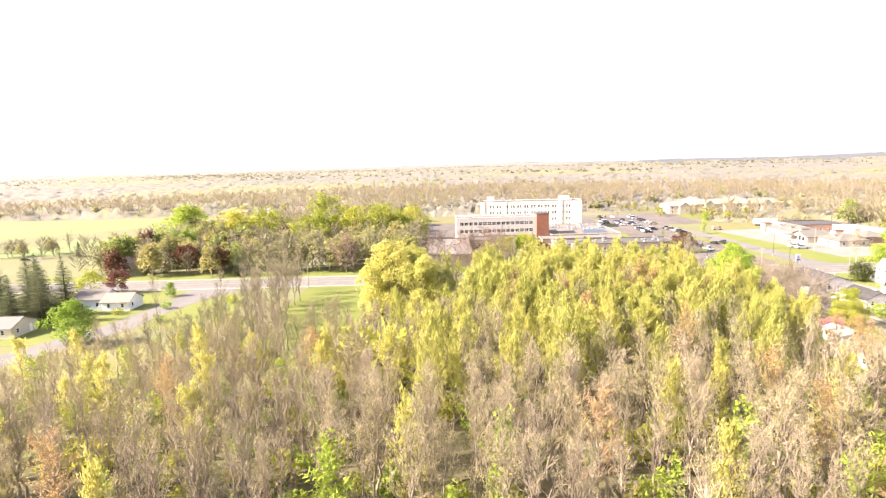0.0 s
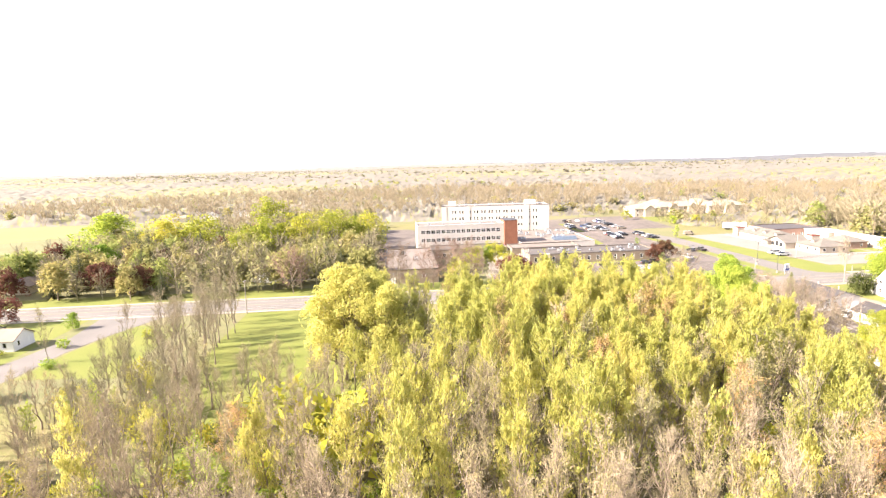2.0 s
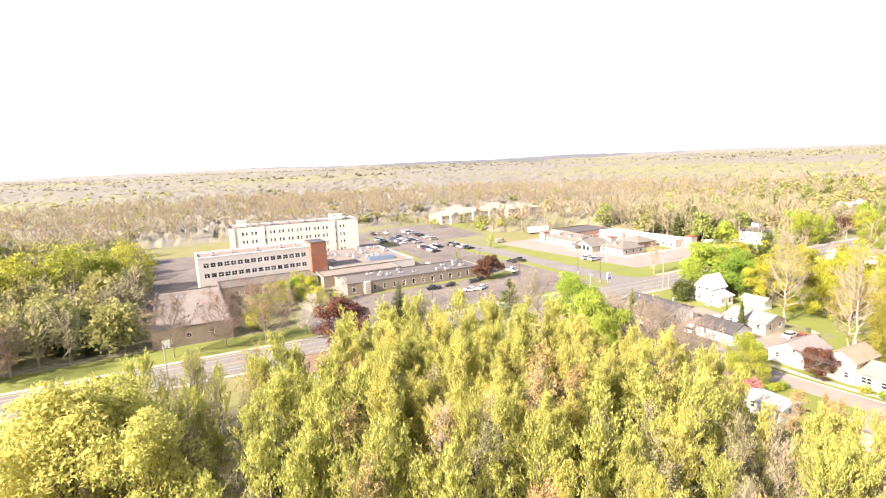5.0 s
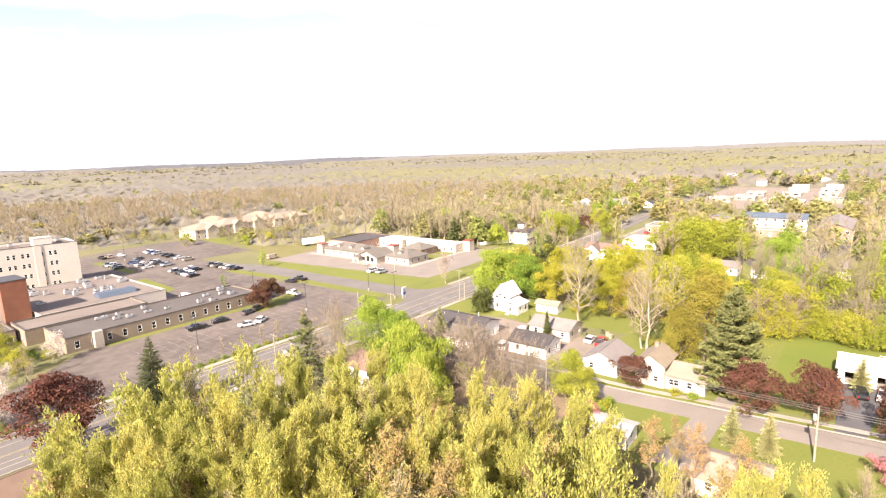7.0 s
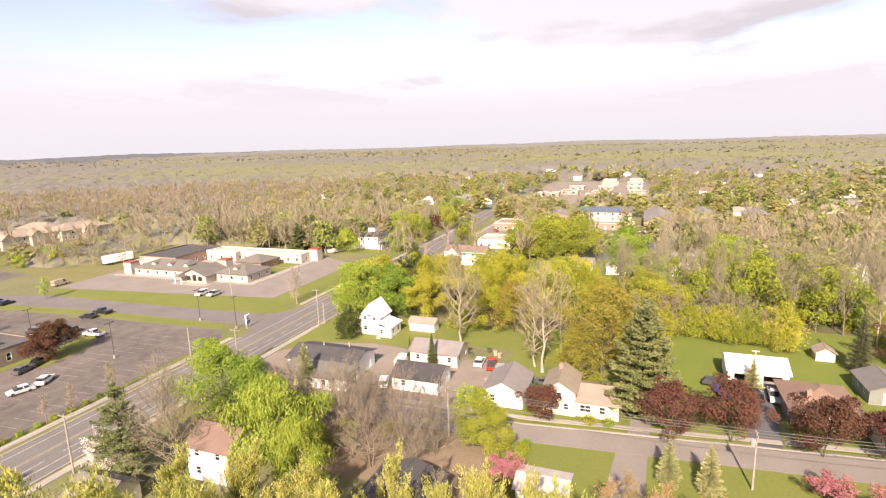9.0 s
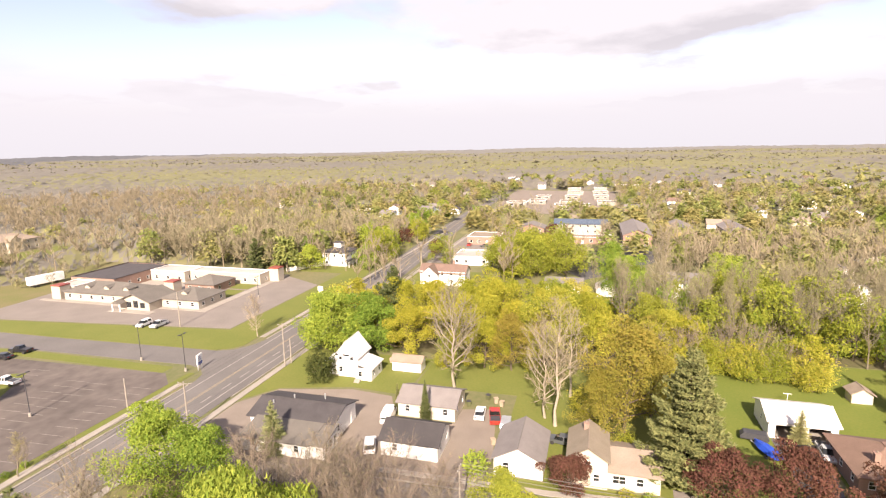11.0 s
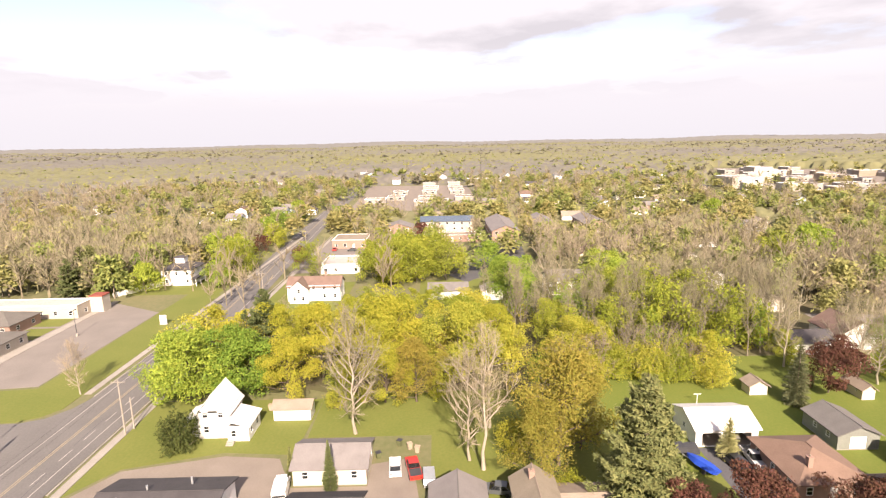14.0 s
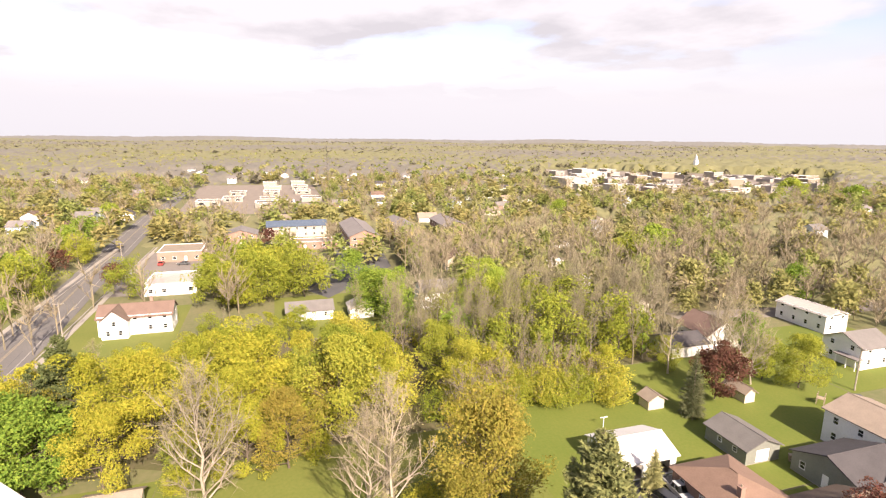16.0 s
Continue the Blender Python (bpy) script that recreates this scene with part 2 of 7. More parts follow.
M["blossom"] = leaf_mat("white_blossom", (0.6, 0.54, 0.48), (0.5, 0.445, 0.395))
M["spruce"] = leaf_mat("spruce_needles", (0.135, 0.145, 0.072), (0.095, 0.11, 0.055), glow=0.3)
M["pine"] = leaf_mat("pine_needles", (0.185, 0.205, 0.08), (0.135, 0.155, 0.062), glow=0.3)
M["weeping"] = leaf_mat("light_willow_leaves", (0.31, 0.365, 0.06), (0.245, 0.305, 0.05), rnd=0.1, glow=0.4)
M["twig_brown"] = mat("brown_grey_twigs", (0.215, 0.175, 0.13), (0.16, 0.13, 0.095), 0.12, 0.95, rnd=0.15, island=0.25)
# a cloud's shadow on the far plain, put into the tree tops' colour
M["far_cloud_shade"] = mat("dark_evergreen_plain", (0.10, 0.102, 0.108), (0.08, 0.084, 0.09), 0.004, 0.95, fine=5)
M["yew"] = leaf_mat("dark_hedge_leaves", (0.105, 0.115, 0.035), (0.07, 0.08, 0.026), glow=0.3)
M["roof_metal"] = mat("white_metal_roof", (0.60, 0.58, 0.56), (0.52, 0.50, 0.485), 0.2, 0.5, 0.1, fine=16)
# far tree colours greyed against near ones: distance haze put into the base
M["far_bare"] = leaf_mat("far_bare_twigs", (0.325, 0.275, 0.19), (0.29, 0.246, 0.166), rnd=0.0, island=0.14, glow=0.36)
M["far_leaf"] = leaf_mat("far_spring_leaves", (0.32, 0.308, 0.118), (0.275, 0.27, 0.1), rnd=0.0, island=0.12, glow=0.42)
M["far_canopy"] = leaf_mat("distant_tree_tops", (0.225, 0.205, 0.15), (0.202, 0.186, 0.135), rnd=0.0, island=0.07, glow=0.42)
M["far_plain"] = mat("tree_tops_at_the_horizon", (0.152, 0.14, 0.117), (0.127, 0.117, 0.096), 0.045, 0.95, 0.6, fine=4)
# outermost woods: haze put into the colour as a greyer tone
M["far_haze"] = mat("grey_leafless_tree_tops", (0.175, 0.168, 0.152), (0.135, 0.13, 0.117), 0.03, 0.95, fine=4)
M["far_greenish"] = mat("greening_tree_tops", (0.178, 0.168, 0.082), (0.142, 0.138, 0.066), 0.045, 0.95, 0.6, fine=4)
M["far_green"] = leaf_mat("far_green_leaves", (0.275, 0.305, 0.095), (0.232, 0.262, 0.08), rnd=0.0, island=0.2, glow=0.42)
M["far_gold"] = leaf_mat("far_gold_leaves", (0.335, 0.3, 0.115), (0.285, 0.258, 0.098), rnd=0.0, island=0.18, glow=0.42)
M["rosy"] = leaf_mat("rosy_buds", (0.235, 0.165, 0.125), (0.18, 0.125, 0.095))
M["twig_rosy"] = mat("rosy_twigs", (0.215, 0.145, 0.112), (0.165, 0.112, 0.086), 0.12, 0.95, rnd=0.2, island=0.2)
M["fir"] = leaf_mat("fir_needles", (0.34, 0.345, 0.155), (0.27, 0.28, 0.12), glow=0.3)
M["roof_slate"] = mat("weathered_grey_shingle", (0.14, 0.127, 0.112), (0.108, 0.098, 0.087), 0.4, 0.95, 0.4, fine=14)
# same haze greying in the colour of these massed crowns
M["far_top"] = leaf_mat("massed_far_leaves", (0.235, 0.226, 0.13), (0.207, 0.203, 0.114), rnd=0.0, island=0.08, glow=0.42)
M["roof_rust"] = mat("faded_rust_shingle", (0.20, 0.13, 0.098), (0.15, 0.098, 0.074), 0.4, 0.95, 0.4, fine=14)

# ---- building tools ----
class Shape:
    """Collects corners and faces of one mesh."""

    def __init__(self):
        self.v, self.f = [], []

    def add(self, verts, faces):
        k = len(self.v)
        self.v += [tuple(p) for p in verts]
        self.f += [tuple(k + i for i in fc) for fc in faces]
        return self

    def box(self, x0, x1, y0, y1, z0, z1):
        return self.add([(x0, y0, z0), (x1, y0, z0), (x1, y1, z0), (x0, y1, z0), (x0, y0, z1), (x1, y0, z1), (x1, y1, z1), (x0, y1, z1)],
                        [(3, 2, 1, 0), (4, 5, 6, 7), (0, 1, 5, 4), (1, 2, 6, 5), (2, 3, 7, 6), (3, 0, 4, 7)])

    def prism(self, pts, z0, z1):
        n = len(pts)
        return self.add([(x, y, z0) for x, y in pts] + [(x, y, z1) for x, y in pts],
                        [tuple(range(n - 1, -1, -1)), tuple(range(n, 2 * n))] + [(i, (i + 1) % n, n + (i + 1) % n, n + i) for i in range(n)])

    def side(self, pts, y0, y1, inset=0.0):
        """A profile in x and z, drawn out along y."""
        n = len(pts)
        return self.add([(x, y0, z) for x, z in pts] + [(x, y1, z) for x, z in pts],
                        [tuple(range(n)), tuple(range(2 * n - 1, n - 1, -1))] + [((i + 1) % n, i, n + i, n + (i + 1) % n) for i in range(n)])

    def front(self, pts, x0, x1):
        """A profile in y and z, drawn out along x."""
        n = len(pts)
        return self.add([(x0, y, z) for y, z in pts] + [(x1, y, z) for y, z in pts],
                        [tuple(range(n - 1, -1, -1)), tuple(range(n, 2 * n))] + [(i, (i + 1) % n, n + (i + 1) % n, n + i) for i in range(n)])

    def tube(self, p, q, r0, r1, n=8):
        p, q = Vector(p), Vector(q)
        d = (q - p).normalized()
        u = d.orthogonal().normalized()
        w = d.cross(u)
        ring = [u * math.cos(2 * math.pi * i / n) + w * math.sin(2 * math.pi * i / n) for i in range(n)]
        return self.add([p + c * r0 for c in ring] + [q + c * r1 for c in ring],
                        [tuple(range(n - 1, -1, -1)), tuple(range(n, 2 * n))] + [(i, (i + 1) % n, n + (i + 1) % n, n + i) for i in range(n)])

    def mesh(self, name, material):
        me = bpy.data.meshes.new(name)
        me.from_pydata(self.v, [], self.f)
        me.materials.append(material)
        me.update()
        return me


def part(name, shape, material, parent, label="", at=None):
    """One mesh object under a thing or a part."""
    me = shape.mesh(name, material) if isinstance(shape, Shape) else shape
    ob = new(name, me)
    ob.parent = parent
    if at is not None:
        ob.matrix_basis = at
    return tagged(ob, label) if label else ob


def thing(name, label, category, at=None, group="", kind=""):
    ob = new(name)
    ob.empty_display_size = 0.2
    if at is not None:
        ob.matrix_basis = at
    return tagged(ob, label, category, group, kind)


def setting(name, shape, material, label, category):
    return tagged(new(name, shape.mesh(name, material)), label, category, kind="structure")


def tri_mesh(name, V, F, material):
    """A large mesh from arrays of corners and triangles."""
    me = bpy.data.meshes.new(name)
    V, F = np.ascontiguousarray(V, np.float32), np.ascontiguousarray(F, np.int32)
    me.vertices.add(len(V))
    me.vertices.foreach_set("co", V.ravel())
    me.loops.add(F.size)
    me.loops.foreach_set("vertex_index", F.ravel())
    me.polygons.add(len(F))
    me.polygons.foreach_set("loop_start", np.arange(0, F.size, F.shape[1], dtype=np.int32))
    me.update(calc_edges=True)
    me.materials.append(material)
    return me


def outward(V, flat=1.0):
    """Directions from the middle of a crown to its corners, a little upward."""
    lo, hi = V.min(0), V.max(0)
    mid = np.array([[(lo[0] + hi[0]) / 2, (lo[1] + hi[1]) / 2, lo[2] * 0.7 + hi[2] * 0.3]])
    size = np.array([[hi[0] - lo[0], hi[1] - lo[1], (hi[2] - lo[2]) * flat]]) / 2 + 1e-6
    return (V - mid) / size + np.array([[0, 0, 0.25]])


def strip_points(line, half):
    """Left and right edge of a band along a line of points."""
    left, right = [], []
    for i, (x, y) in enumerate(line):
        a, b = line[max(0, i - 1)], line[min(len(line) - 1, i + 1)]
        d = math.hypot(b[0] - a[0], b[1] - a[1])
        nx, ny = -(b[1] - a[1]) / d, (b[0] - a[0]) / d
        left.append((x + nx * half, y + ny * half))
        right.append((x - nx * half, y - ny * half))
    return left, right


def band(shape, line, half, z0, z1, offset=0.0):
    mid = strip_points(line, offset)[0] if offset else line
    left, right = strip_points(mid, half)
    for i in range(len(line) - 1):
        shape.prism([right[i], right[i + 1], left[i + 1], left[i]], z0, z1)
    return shape


# ---- houses ----
window_meshes = {}


def window(parent, w, h, at, panes=1, far=False):
    """A window in its opening: frame with sill, and a pane."""
    key = (round(w, 2), round(h, 2), panes)
    if far:
        if (key, 0) not in window_meshes:
            V = [(x * w / 2 * k, y, h / 2 + z * (h / 2 * k if k == 1 else h / 2 - 0.09)) for k, y in ((1, 0.05), (1, -0.05), (1 - 0.18 / w, -0.05), (1 - 0.18 / w, 0.03)) for x, z in ((-1, -1), (1, -1), (1, 1), (-1, 1))]
            F = [(4 * r + i, 4 * r + (i + 1) % 4, 4 * r + 4 + (i + 1) % 4, 4 * r + 4 + i) for r in range(3) for i in range(4)] + [(12, 13, 14, 15)]
            me = Shape().add(V, F).mesh("window", M["white_trim"])
            me.materials.append(M["glass"])
            me.polygons[12].material_index = 1
            window_meshes[(key, 0)] = me
        return part("window", window_meshes[(key, 0)], None, parent, at=at)
    if key not in window_meshes:
        s, b = Shape(), 0.07
        V = [(x * (w / 2 - k), y, h / 2 + z * (h / 2 - k)) for k, y in ((0, 0.10), (0, -0.06), (b, -0.06), (b, 0.10)) for x, z in ((-1, -1), (1, -1), (1, 1), (-1, 1))]
        s.add(V, [(4 * r + i, 4 * r + (i + 1) % 4, (4 * r + 4) % 16 + (i + 1) % 4, (4 * r + 4) % 16 + i) for r in range(4) for i in range(4)])
        for i in range(1, panes):
            x = -w / 2 + w * i / panes
            s.box(x - 0.03, x + 0.03, -0.03, 0.07, b, h - b)
        s.box(-w / 2 + b, w / 2 - b, -0.03, 0.07, h / 2 - 0.025, h / 2 + 0.025)
        g = Shape().box(-w / 2 + b, w / 2 - b, 0.015, 0.03, b, h - b)
        window_meshes[key] = (s.mesh("window_frame", M["white_trim"]), g.mesh("pane", M["glass"]))
    fr, gl = window_meshes[key]
    ob = part("window", fr, None, parent, at=at)
    part("pane", gl, None, ob)
    return ob


def holed_wall(s, length, height, holes, thick, at):
    """A wall along local x, its outer face at y = 0 and its body behind it, with openings (u0, u1, v0, v1)."""
    us = sorted({0.0, length, *(h[0] for h in holes), *(h[1] for h in holes)})
    vs = sorted({0.0, height, *(h[2] for h in holes), *(h[3] for h in holes)})
    nu, nv = len(us), len(vs)
    solid = {(i, j) for i in range(nu - 1) for j in range(nv - 1) if not any(h[0] - 1e-6 < (us[i] + us[i + 1]) / 2 < h[1] + 1e-6 and h[2] - 1e-6 < (vs[j] + vs[j + 1]) / 2 < h[3] + 1e-6 for h in holes)}
    used = {}

    def corner(i, j, y):
        return used.setdefault((i, j, y), len(used))

    F = []
    for i, j in sorted(solid):
        F.append((corner(i, j, 0), corner(i + 1, j, 0), corner(i + 1, j + 1, 0), corner(i, j + 1, 0)))
        F.append((corner(i, j + 1, 1), corner(i + 1, j + 1, 1), corner(i + 1, j, 1), corner(i, j, 1)))
        for di, dj, p, q in ((-1, 0, (0, 1), (0, 0)), (1, 0, (1, 0), (1, 1)), (0, -1, (0, 0), (1, 0)), (0, 1, (1, 1), (0, 1))):
            if (i + di, j + dj) not in solid:
                a, b = (i + p[0], j + p[1]), (i + q[0], j + q[1])
                F.append((corner(*b, 0), corner(*a, 0), corner(*a, 1), corner(*b, 1)))
    s.add([at @ Vector((us[i], thick * y, vs[j])) for i, j, y in used], F)


def sides(x0, x1, y0, y1):
    """The four walls of a rectangle: outer corner, turn and length."""
    return {"S": (pose(x0, y0, 0), x1 - x0), "E": (pose(x1, y0, 0, 0, 0, 90), y1 - y0),
            "N": (pose(x1, y1, 0, 0, 0, 180), x1 - x0), "W": (pose(x0, y1, 0, 0, 0, -90), y1 - y0)}


def walls(parent, x0, x1, y0, y1, h, openings, material, name="wall", label="", floor=0.0, thick=0.2, far=False):
    """Four walls with openings {side: [(centre, bottom, width, height, kind)]}; kind 'w' gets a window, 'd' a door, 'o' stays open."""
    s = Shape()
    for k, (at, length) in sides(x0, x1, y0, y1).items():
        at = pose(0, 0, floor) @ at
        cut = openings.get(k, [])
        inset = 0.0 if k in "SN" else thick
        holes = [(u - w / 2 - inset, u + w / 2 - inset, v, v + hh) for u, v, w, hh, kd in cut]
        holed_wall(s, length - 2 * inset, h, holes, thick, at @ pose(inset, 0, 0))
        for u, v, w, hh, kd in cut:
            if kd == "w":
                window(parent, w, hh, at @ pose(u, 0.05, v), 2 if w > 1.5 else 1, far)
            elif kd == "d":
                d = part("door", Shape().box(-w / 2, w / 2, 0.06, 0.11, 0, hh), M["white_trim"], parent, at=at @ pose(u, 0, v))
                part("door_handle", Shape().box(w / 2 - 0.15, w / 2 - 0.08, 0.0, 0.06, 0.95, 1.05), M["metal_grey"], d)
            elif kd == "g":
                d = Shape()
                for q in range(5):
                    d.box(-w / 2, w / 2, 0.09, 0.13, hh * q / 5 + 0.01, hh * (q + 1) / 5 - 0.01)
                part("garage_door", d, M["white_trim"], parent, at=at @ pose(u, 0, v))
    return part(name, s, material, parent, label)


def gable_roof(parent, x0, x1, y0, y1, z, rise, axis, material, wall_material=None, over=0.4, thick=0.16, label=""):
    """Two slopes with eaves, and the gable ends under them."""
    s, ends = Shape(), []
    if axis == "x":
        c, hw = (y0 + y1) / 2, (y1 - y0) / 2
        k = rise / hw
        s.front([(c - hw - over, z - over * k), (c, z + rise), (c + hw + over, z - over * k), (c + hw + over, z - over * k + thick), (c, z + rise + thick), (c - hw - over, z - over * k + thick)], x0 - over, x1 + over)
        for a, b in ((x0, x0 + 0.2), (x1 - 0.2, x1)):
            ends.append(Shape().front([(y0, z), (y1, z), (c, z + rise)], a, b))
        cap = ((x0 - over, c, z + rise + thick), (x1 + over, c, z + rise + thick))
    else:
        c, hw = (x0 + x1) / 2, (x1 - x0) / 2
        k = rise / hw
        s.side([(c - hw - over, z - over * k), (c, z + rise), (c + hw + over, z - over * k), (c + hw + over, z - over * k + thick), (c, z + rise + thick), (c - hw - over, z - over * k + thick)], y0 - over, y1 + over)
        for a, b in ((y0, y0 + 0.2), (y1 - 0.2, y1)):
            ends.append(Shape().side([(x0, z), (x1, z), (c, z + rise)], a, b))
        cap = ((c, y0 - over, z + rise + thick), (c, y1 + over, z + rise + thick))
    r = part("roof", s, material, parent, label)
    part("ridge_cap", Shape().tube(*cap, 0.09, 0.09, 6), material, r)
    if wall_material:
        for g in ends:
            part("gable", g, wall_material, parent)
    return r


def hip_roof(parent, x0, x1, y0, y1, z, rise, material, over=0.5, label=""):
    x0, x1, y0, y1 = x0 - over, x1 + over, y0 - over, y1 + over
    w, d = x1 - x0, y1 - y0
    if w >= d:
        a, b = (x0 + d / 2, (y0 + y1) / 2, z + rise), (x1 - d / 2, (y0 + y1) / 2, z + rise)
        f = [(4, 5, 9, 8), (5, 6, 9), (6, 7, 8, 9), (7, 4, 8)]
    else:
        a, b = ((x0 + x1) / 2, y0 + w / 2, z + rise), ((x0 + x1) / 2, y1 - w / 2, z + rise)
        f = [(4, 5, 8), (5, 6, 9, 8), (6, 7, 9), (7, 4, 8, 9)]
    e = 0.16
    s = Shape().add([(x0, y0, z - e), (x1, y0, z - e), (x1, y1, z - e), (x0, y1, z - e), (x0, y0, z), (x1, y0, z), (x1, y1, z), (x0, y1, z), a, b],
                    [(3, 2, 1, 0), (0, 1, 5, 4), (1, 2, 6, 5), (2, 3, 7, 6), (3, 0, 4, 7)] + f)
    r = part("roof", s, material, parent, label)
    part("ridge_cap", Shape().tube(a, b, 0.09, 0.09, 6), material, r)
    return r


def flat_roof(parent, x0, x1, y0, y1, z, material, edge, lip=0.5, label=""):
    """A roof deck behind a parapet."""
    part("roof", Shape().box(x0 + 0.21, x1 - 0.21, y0 + 0.21, y1 - 0.21, z - lip - 0.25, z - lip), material, parent, label)
    s, t = Shape(), 0.08
    s.box(x0 - t, x1 + t, y0 - t, y0 + 0.35, z, z + 0.14).box(x0 - t, x1 + t, y1 - 0.35, y1 + t, z, z + 0.14)
    s.box(x0 - t, x0 + 0.35, y0 + 0.35, y1 - 0.35, z, z + 0.14).box(x1 - 0.35, x1 + t, y0 + 0.35, y1 - 0.35, z, z + 0.14)
    part("coping", s, edge, parent)


def auto_openings(x0, x1, y0, y1, storeys, door="", step=3.2, size=(0.95, 1.25), first=0.95, high=2.75):
    """Windows spread evenly round a house, one door."""
    o = {}
    for k, (at, length) in sides(x0, x1, y0, y1).items():
        n = max(1, int(length / step))
        o[k] = []
        for f in range(storeys):
            for i in range(n):
                u = length * (i + 0.5) / n
                if f == 0 and door == k and i == n // 2:
                    o[k].append((u, 0.12, 1.0, 2.05, "d"))
                else:
                    o[k].append((u, first + high * f, *size, "w"))
    return o


def house(x0, x1, y0, y1, label, wall="white_siding", roof="roof_grey", h=2.8, storeys=1, axis="x", rise=1.9, door="W", hip=False, chimney=None, name="house", at=None, group="", step=3.2, openings=None, over=0.4, far=False):
    """A plain house on its plot: plinth, walls, roof, windows, door, chimney."""
    cx, cy = (x0 + x1) / 2, (y0 + y1) / 2
    root = thing(name, label, "shed" if name == "shed" else "garage" if name == "garage" else "house", at or pose(cx, cy, 0), group)
    a, b, c, d = x0 - cx, x1 - cx, y0 - cy, y1 - cy
    part("plinth", Shape().box(a - 0.04, b + 0.04, c - 0.04, d + 0.04, -0.05, 0.10), M["concrete"], root)
    walls(root, a, b, c, d, h, openings if openings is not None else auto_openings(a, b, c, d, storeys, door, step), M[wall], floor=0.10, far=far)
    part("ceiling", Shape().box(a + 0.21, b - 0.21, c + 0.21, d - 0.21, h - 0.1, h - 0.02), M["plank"], root)
    if hip:
        hip_roof(root, a, b, c, d, h + 0.26, rise, M[roof])
    else:
        gable_roof(root, a, b, c, d, h + 0.10, rise, axis, M[roof], M[wall], over)
    if chimney:
        u, v, top = chimney
        ch = part("chimney", Shape().box(u - 0.35, u + 0.35, v - 0.35, v + 0.35, h, top).box(u - 0.42, u + 0.42, v - 0.42, v + 0.42, top, top + 0.12), M["pink_brick"], root)
        part("flue", Shape().tube((u, v, top + 0.12), (u, v, top + 0.4), 0.12, 0.11, 8), M["tan_brick"], ch)
    return root

# ---- trees ----
def tubes(segs, n):
    """Tapered tubes for rows of (start, end, r0, r1)."""
    S = np.array([[*a, *b, r, q] for a, b, r, q in segs], float)
    p, e, r0, r1 = S[:, :3], S[:, 3:6], S[:, 6:7], S[:, 7:8]
    d = e - p
    d /= np.linalg.norm(d, axis=1, keepdims=True) + 1e-9
    ref = np.where(np.abs(d[:, 2:3]) > 0.9, np.array([[1.0, 0, 0]]), np.array([[0, 0, 1.0]]))
    u = np.cross(d, ref)
    u /= np.linalg.norm(u, axis=1, keepdims=True)
    w = np.cross(d, u)
    V = []
    for i in range(n):
        c, s = math.cos(2 * math.pi * i / n), math.sin(2 * math.pi * i / n)
        V += [p + (u * c + w * s) * r0, e + (u * c + w * s) * r1]
    V = np.stack(V, 1)
    F = []
    for i in range(n):
        j = (i + 1) % n
        F += [(2 * i, 2 * j, 2 * j + 1), (2 * i, 2 * j + 1, 2 * i + 1)]
    F = np.array(F)[None] + (np.arange(len(S)) * 2 * n)[:, None, None]
    return V.reshape(-1, 3), F.reshape(-1, 3)


def spikes(segs):
    """Twigs: three-sided cones that end in a point."""
    S = np.array([[*a, *b, r] for a, b, r in segs], float)
    p, e, r = S[:, :3], S[:, 3:6], S[:, 6:7]
    d = e - p
    d /= np.linalg.norm(d, axis=1, keepdims=True) + 1e-9
    ref = np.where(np.abs(d[:, 2:3]) > 0.9, np.array([[1.0, 0, 0]]), np.array([[0, 0, 1.0]]))
    u = np.cross(d, ref)
    u /= np.linalg.norm(u, axis=1, keepdims=True)
    w = np.cross(d, u)
    V = np.stack([p + u * r, p + (-0.5 * u + 0.87 * w) * r, p + (-0.5 * u - 0.87 * w) * r, e], 1)
    F = np.array([(0, 1, 3), (1, 2, 3), (2, 0, 3)])[None] + (np.arange(len(S)) * 4)[:, None, None]
    return V.reshape(-1, 3), F.reshape(-1, 3)


def leaves(rng, P, D, size, stretch=1.7, loose=0.7, facing=None):
    """Leaf sprays: small pointed triangles at P, pointing along D more or less and facing out of the crown or of their clump."""
    n = len(P)
    d = D + rng.normal(0, loose, (n, 3))
    d /= np.linalg.norm(d, axis=1, keepdims=True) + 1e-9
    o = outward(P) if facing is None else facing
    o /= np.linalg.norm(o, axis=1, keepdims=True) + 1e-9
    u = np.cross(d, o + rng.normal(0, 0.32, (n, 3)))
    u /= np.linalg.norm(u, axis=1, keepdims=True) + 1e-9
    k = size * rng.uniform(0.6, 1.35, (n, 1))
    V = np.stack([P - d * k * stretch * 0.4 - u * k / 2, P - d * k * stretch * 0.3 + u * k / 2, P + d * k * stretch * 0.6], 1)
    return V.reshape(-1, 3), np.arange(3 * n).reshape(-1, 3)


def blades(segs, seed=1):
    """Fine twigs of far or massed trees: slender pointed blades."""
    r = np.random.default_rng(seed)
    S = np.array([[*a, *b, w] for a, b, w in segs], float)
    p, e, w = S[:, :3], S[:, 3:6], S[:, 6:7]
    d = e - p
    u = np.cross(d, r.normal(0, 1, (len(S), 3)))
    u /= np.linalg.norm(u, axis=1, keepdims=True) + 1e-9
    V = np.stack([p - u * w, p + u * w, e], 1)
    return V.reshape(-1, 3), np.arange(3 * len(S)).reshape(-1, 3)


def unit(v):
    return v / (np.linalg.norm(v) + 1e-9)


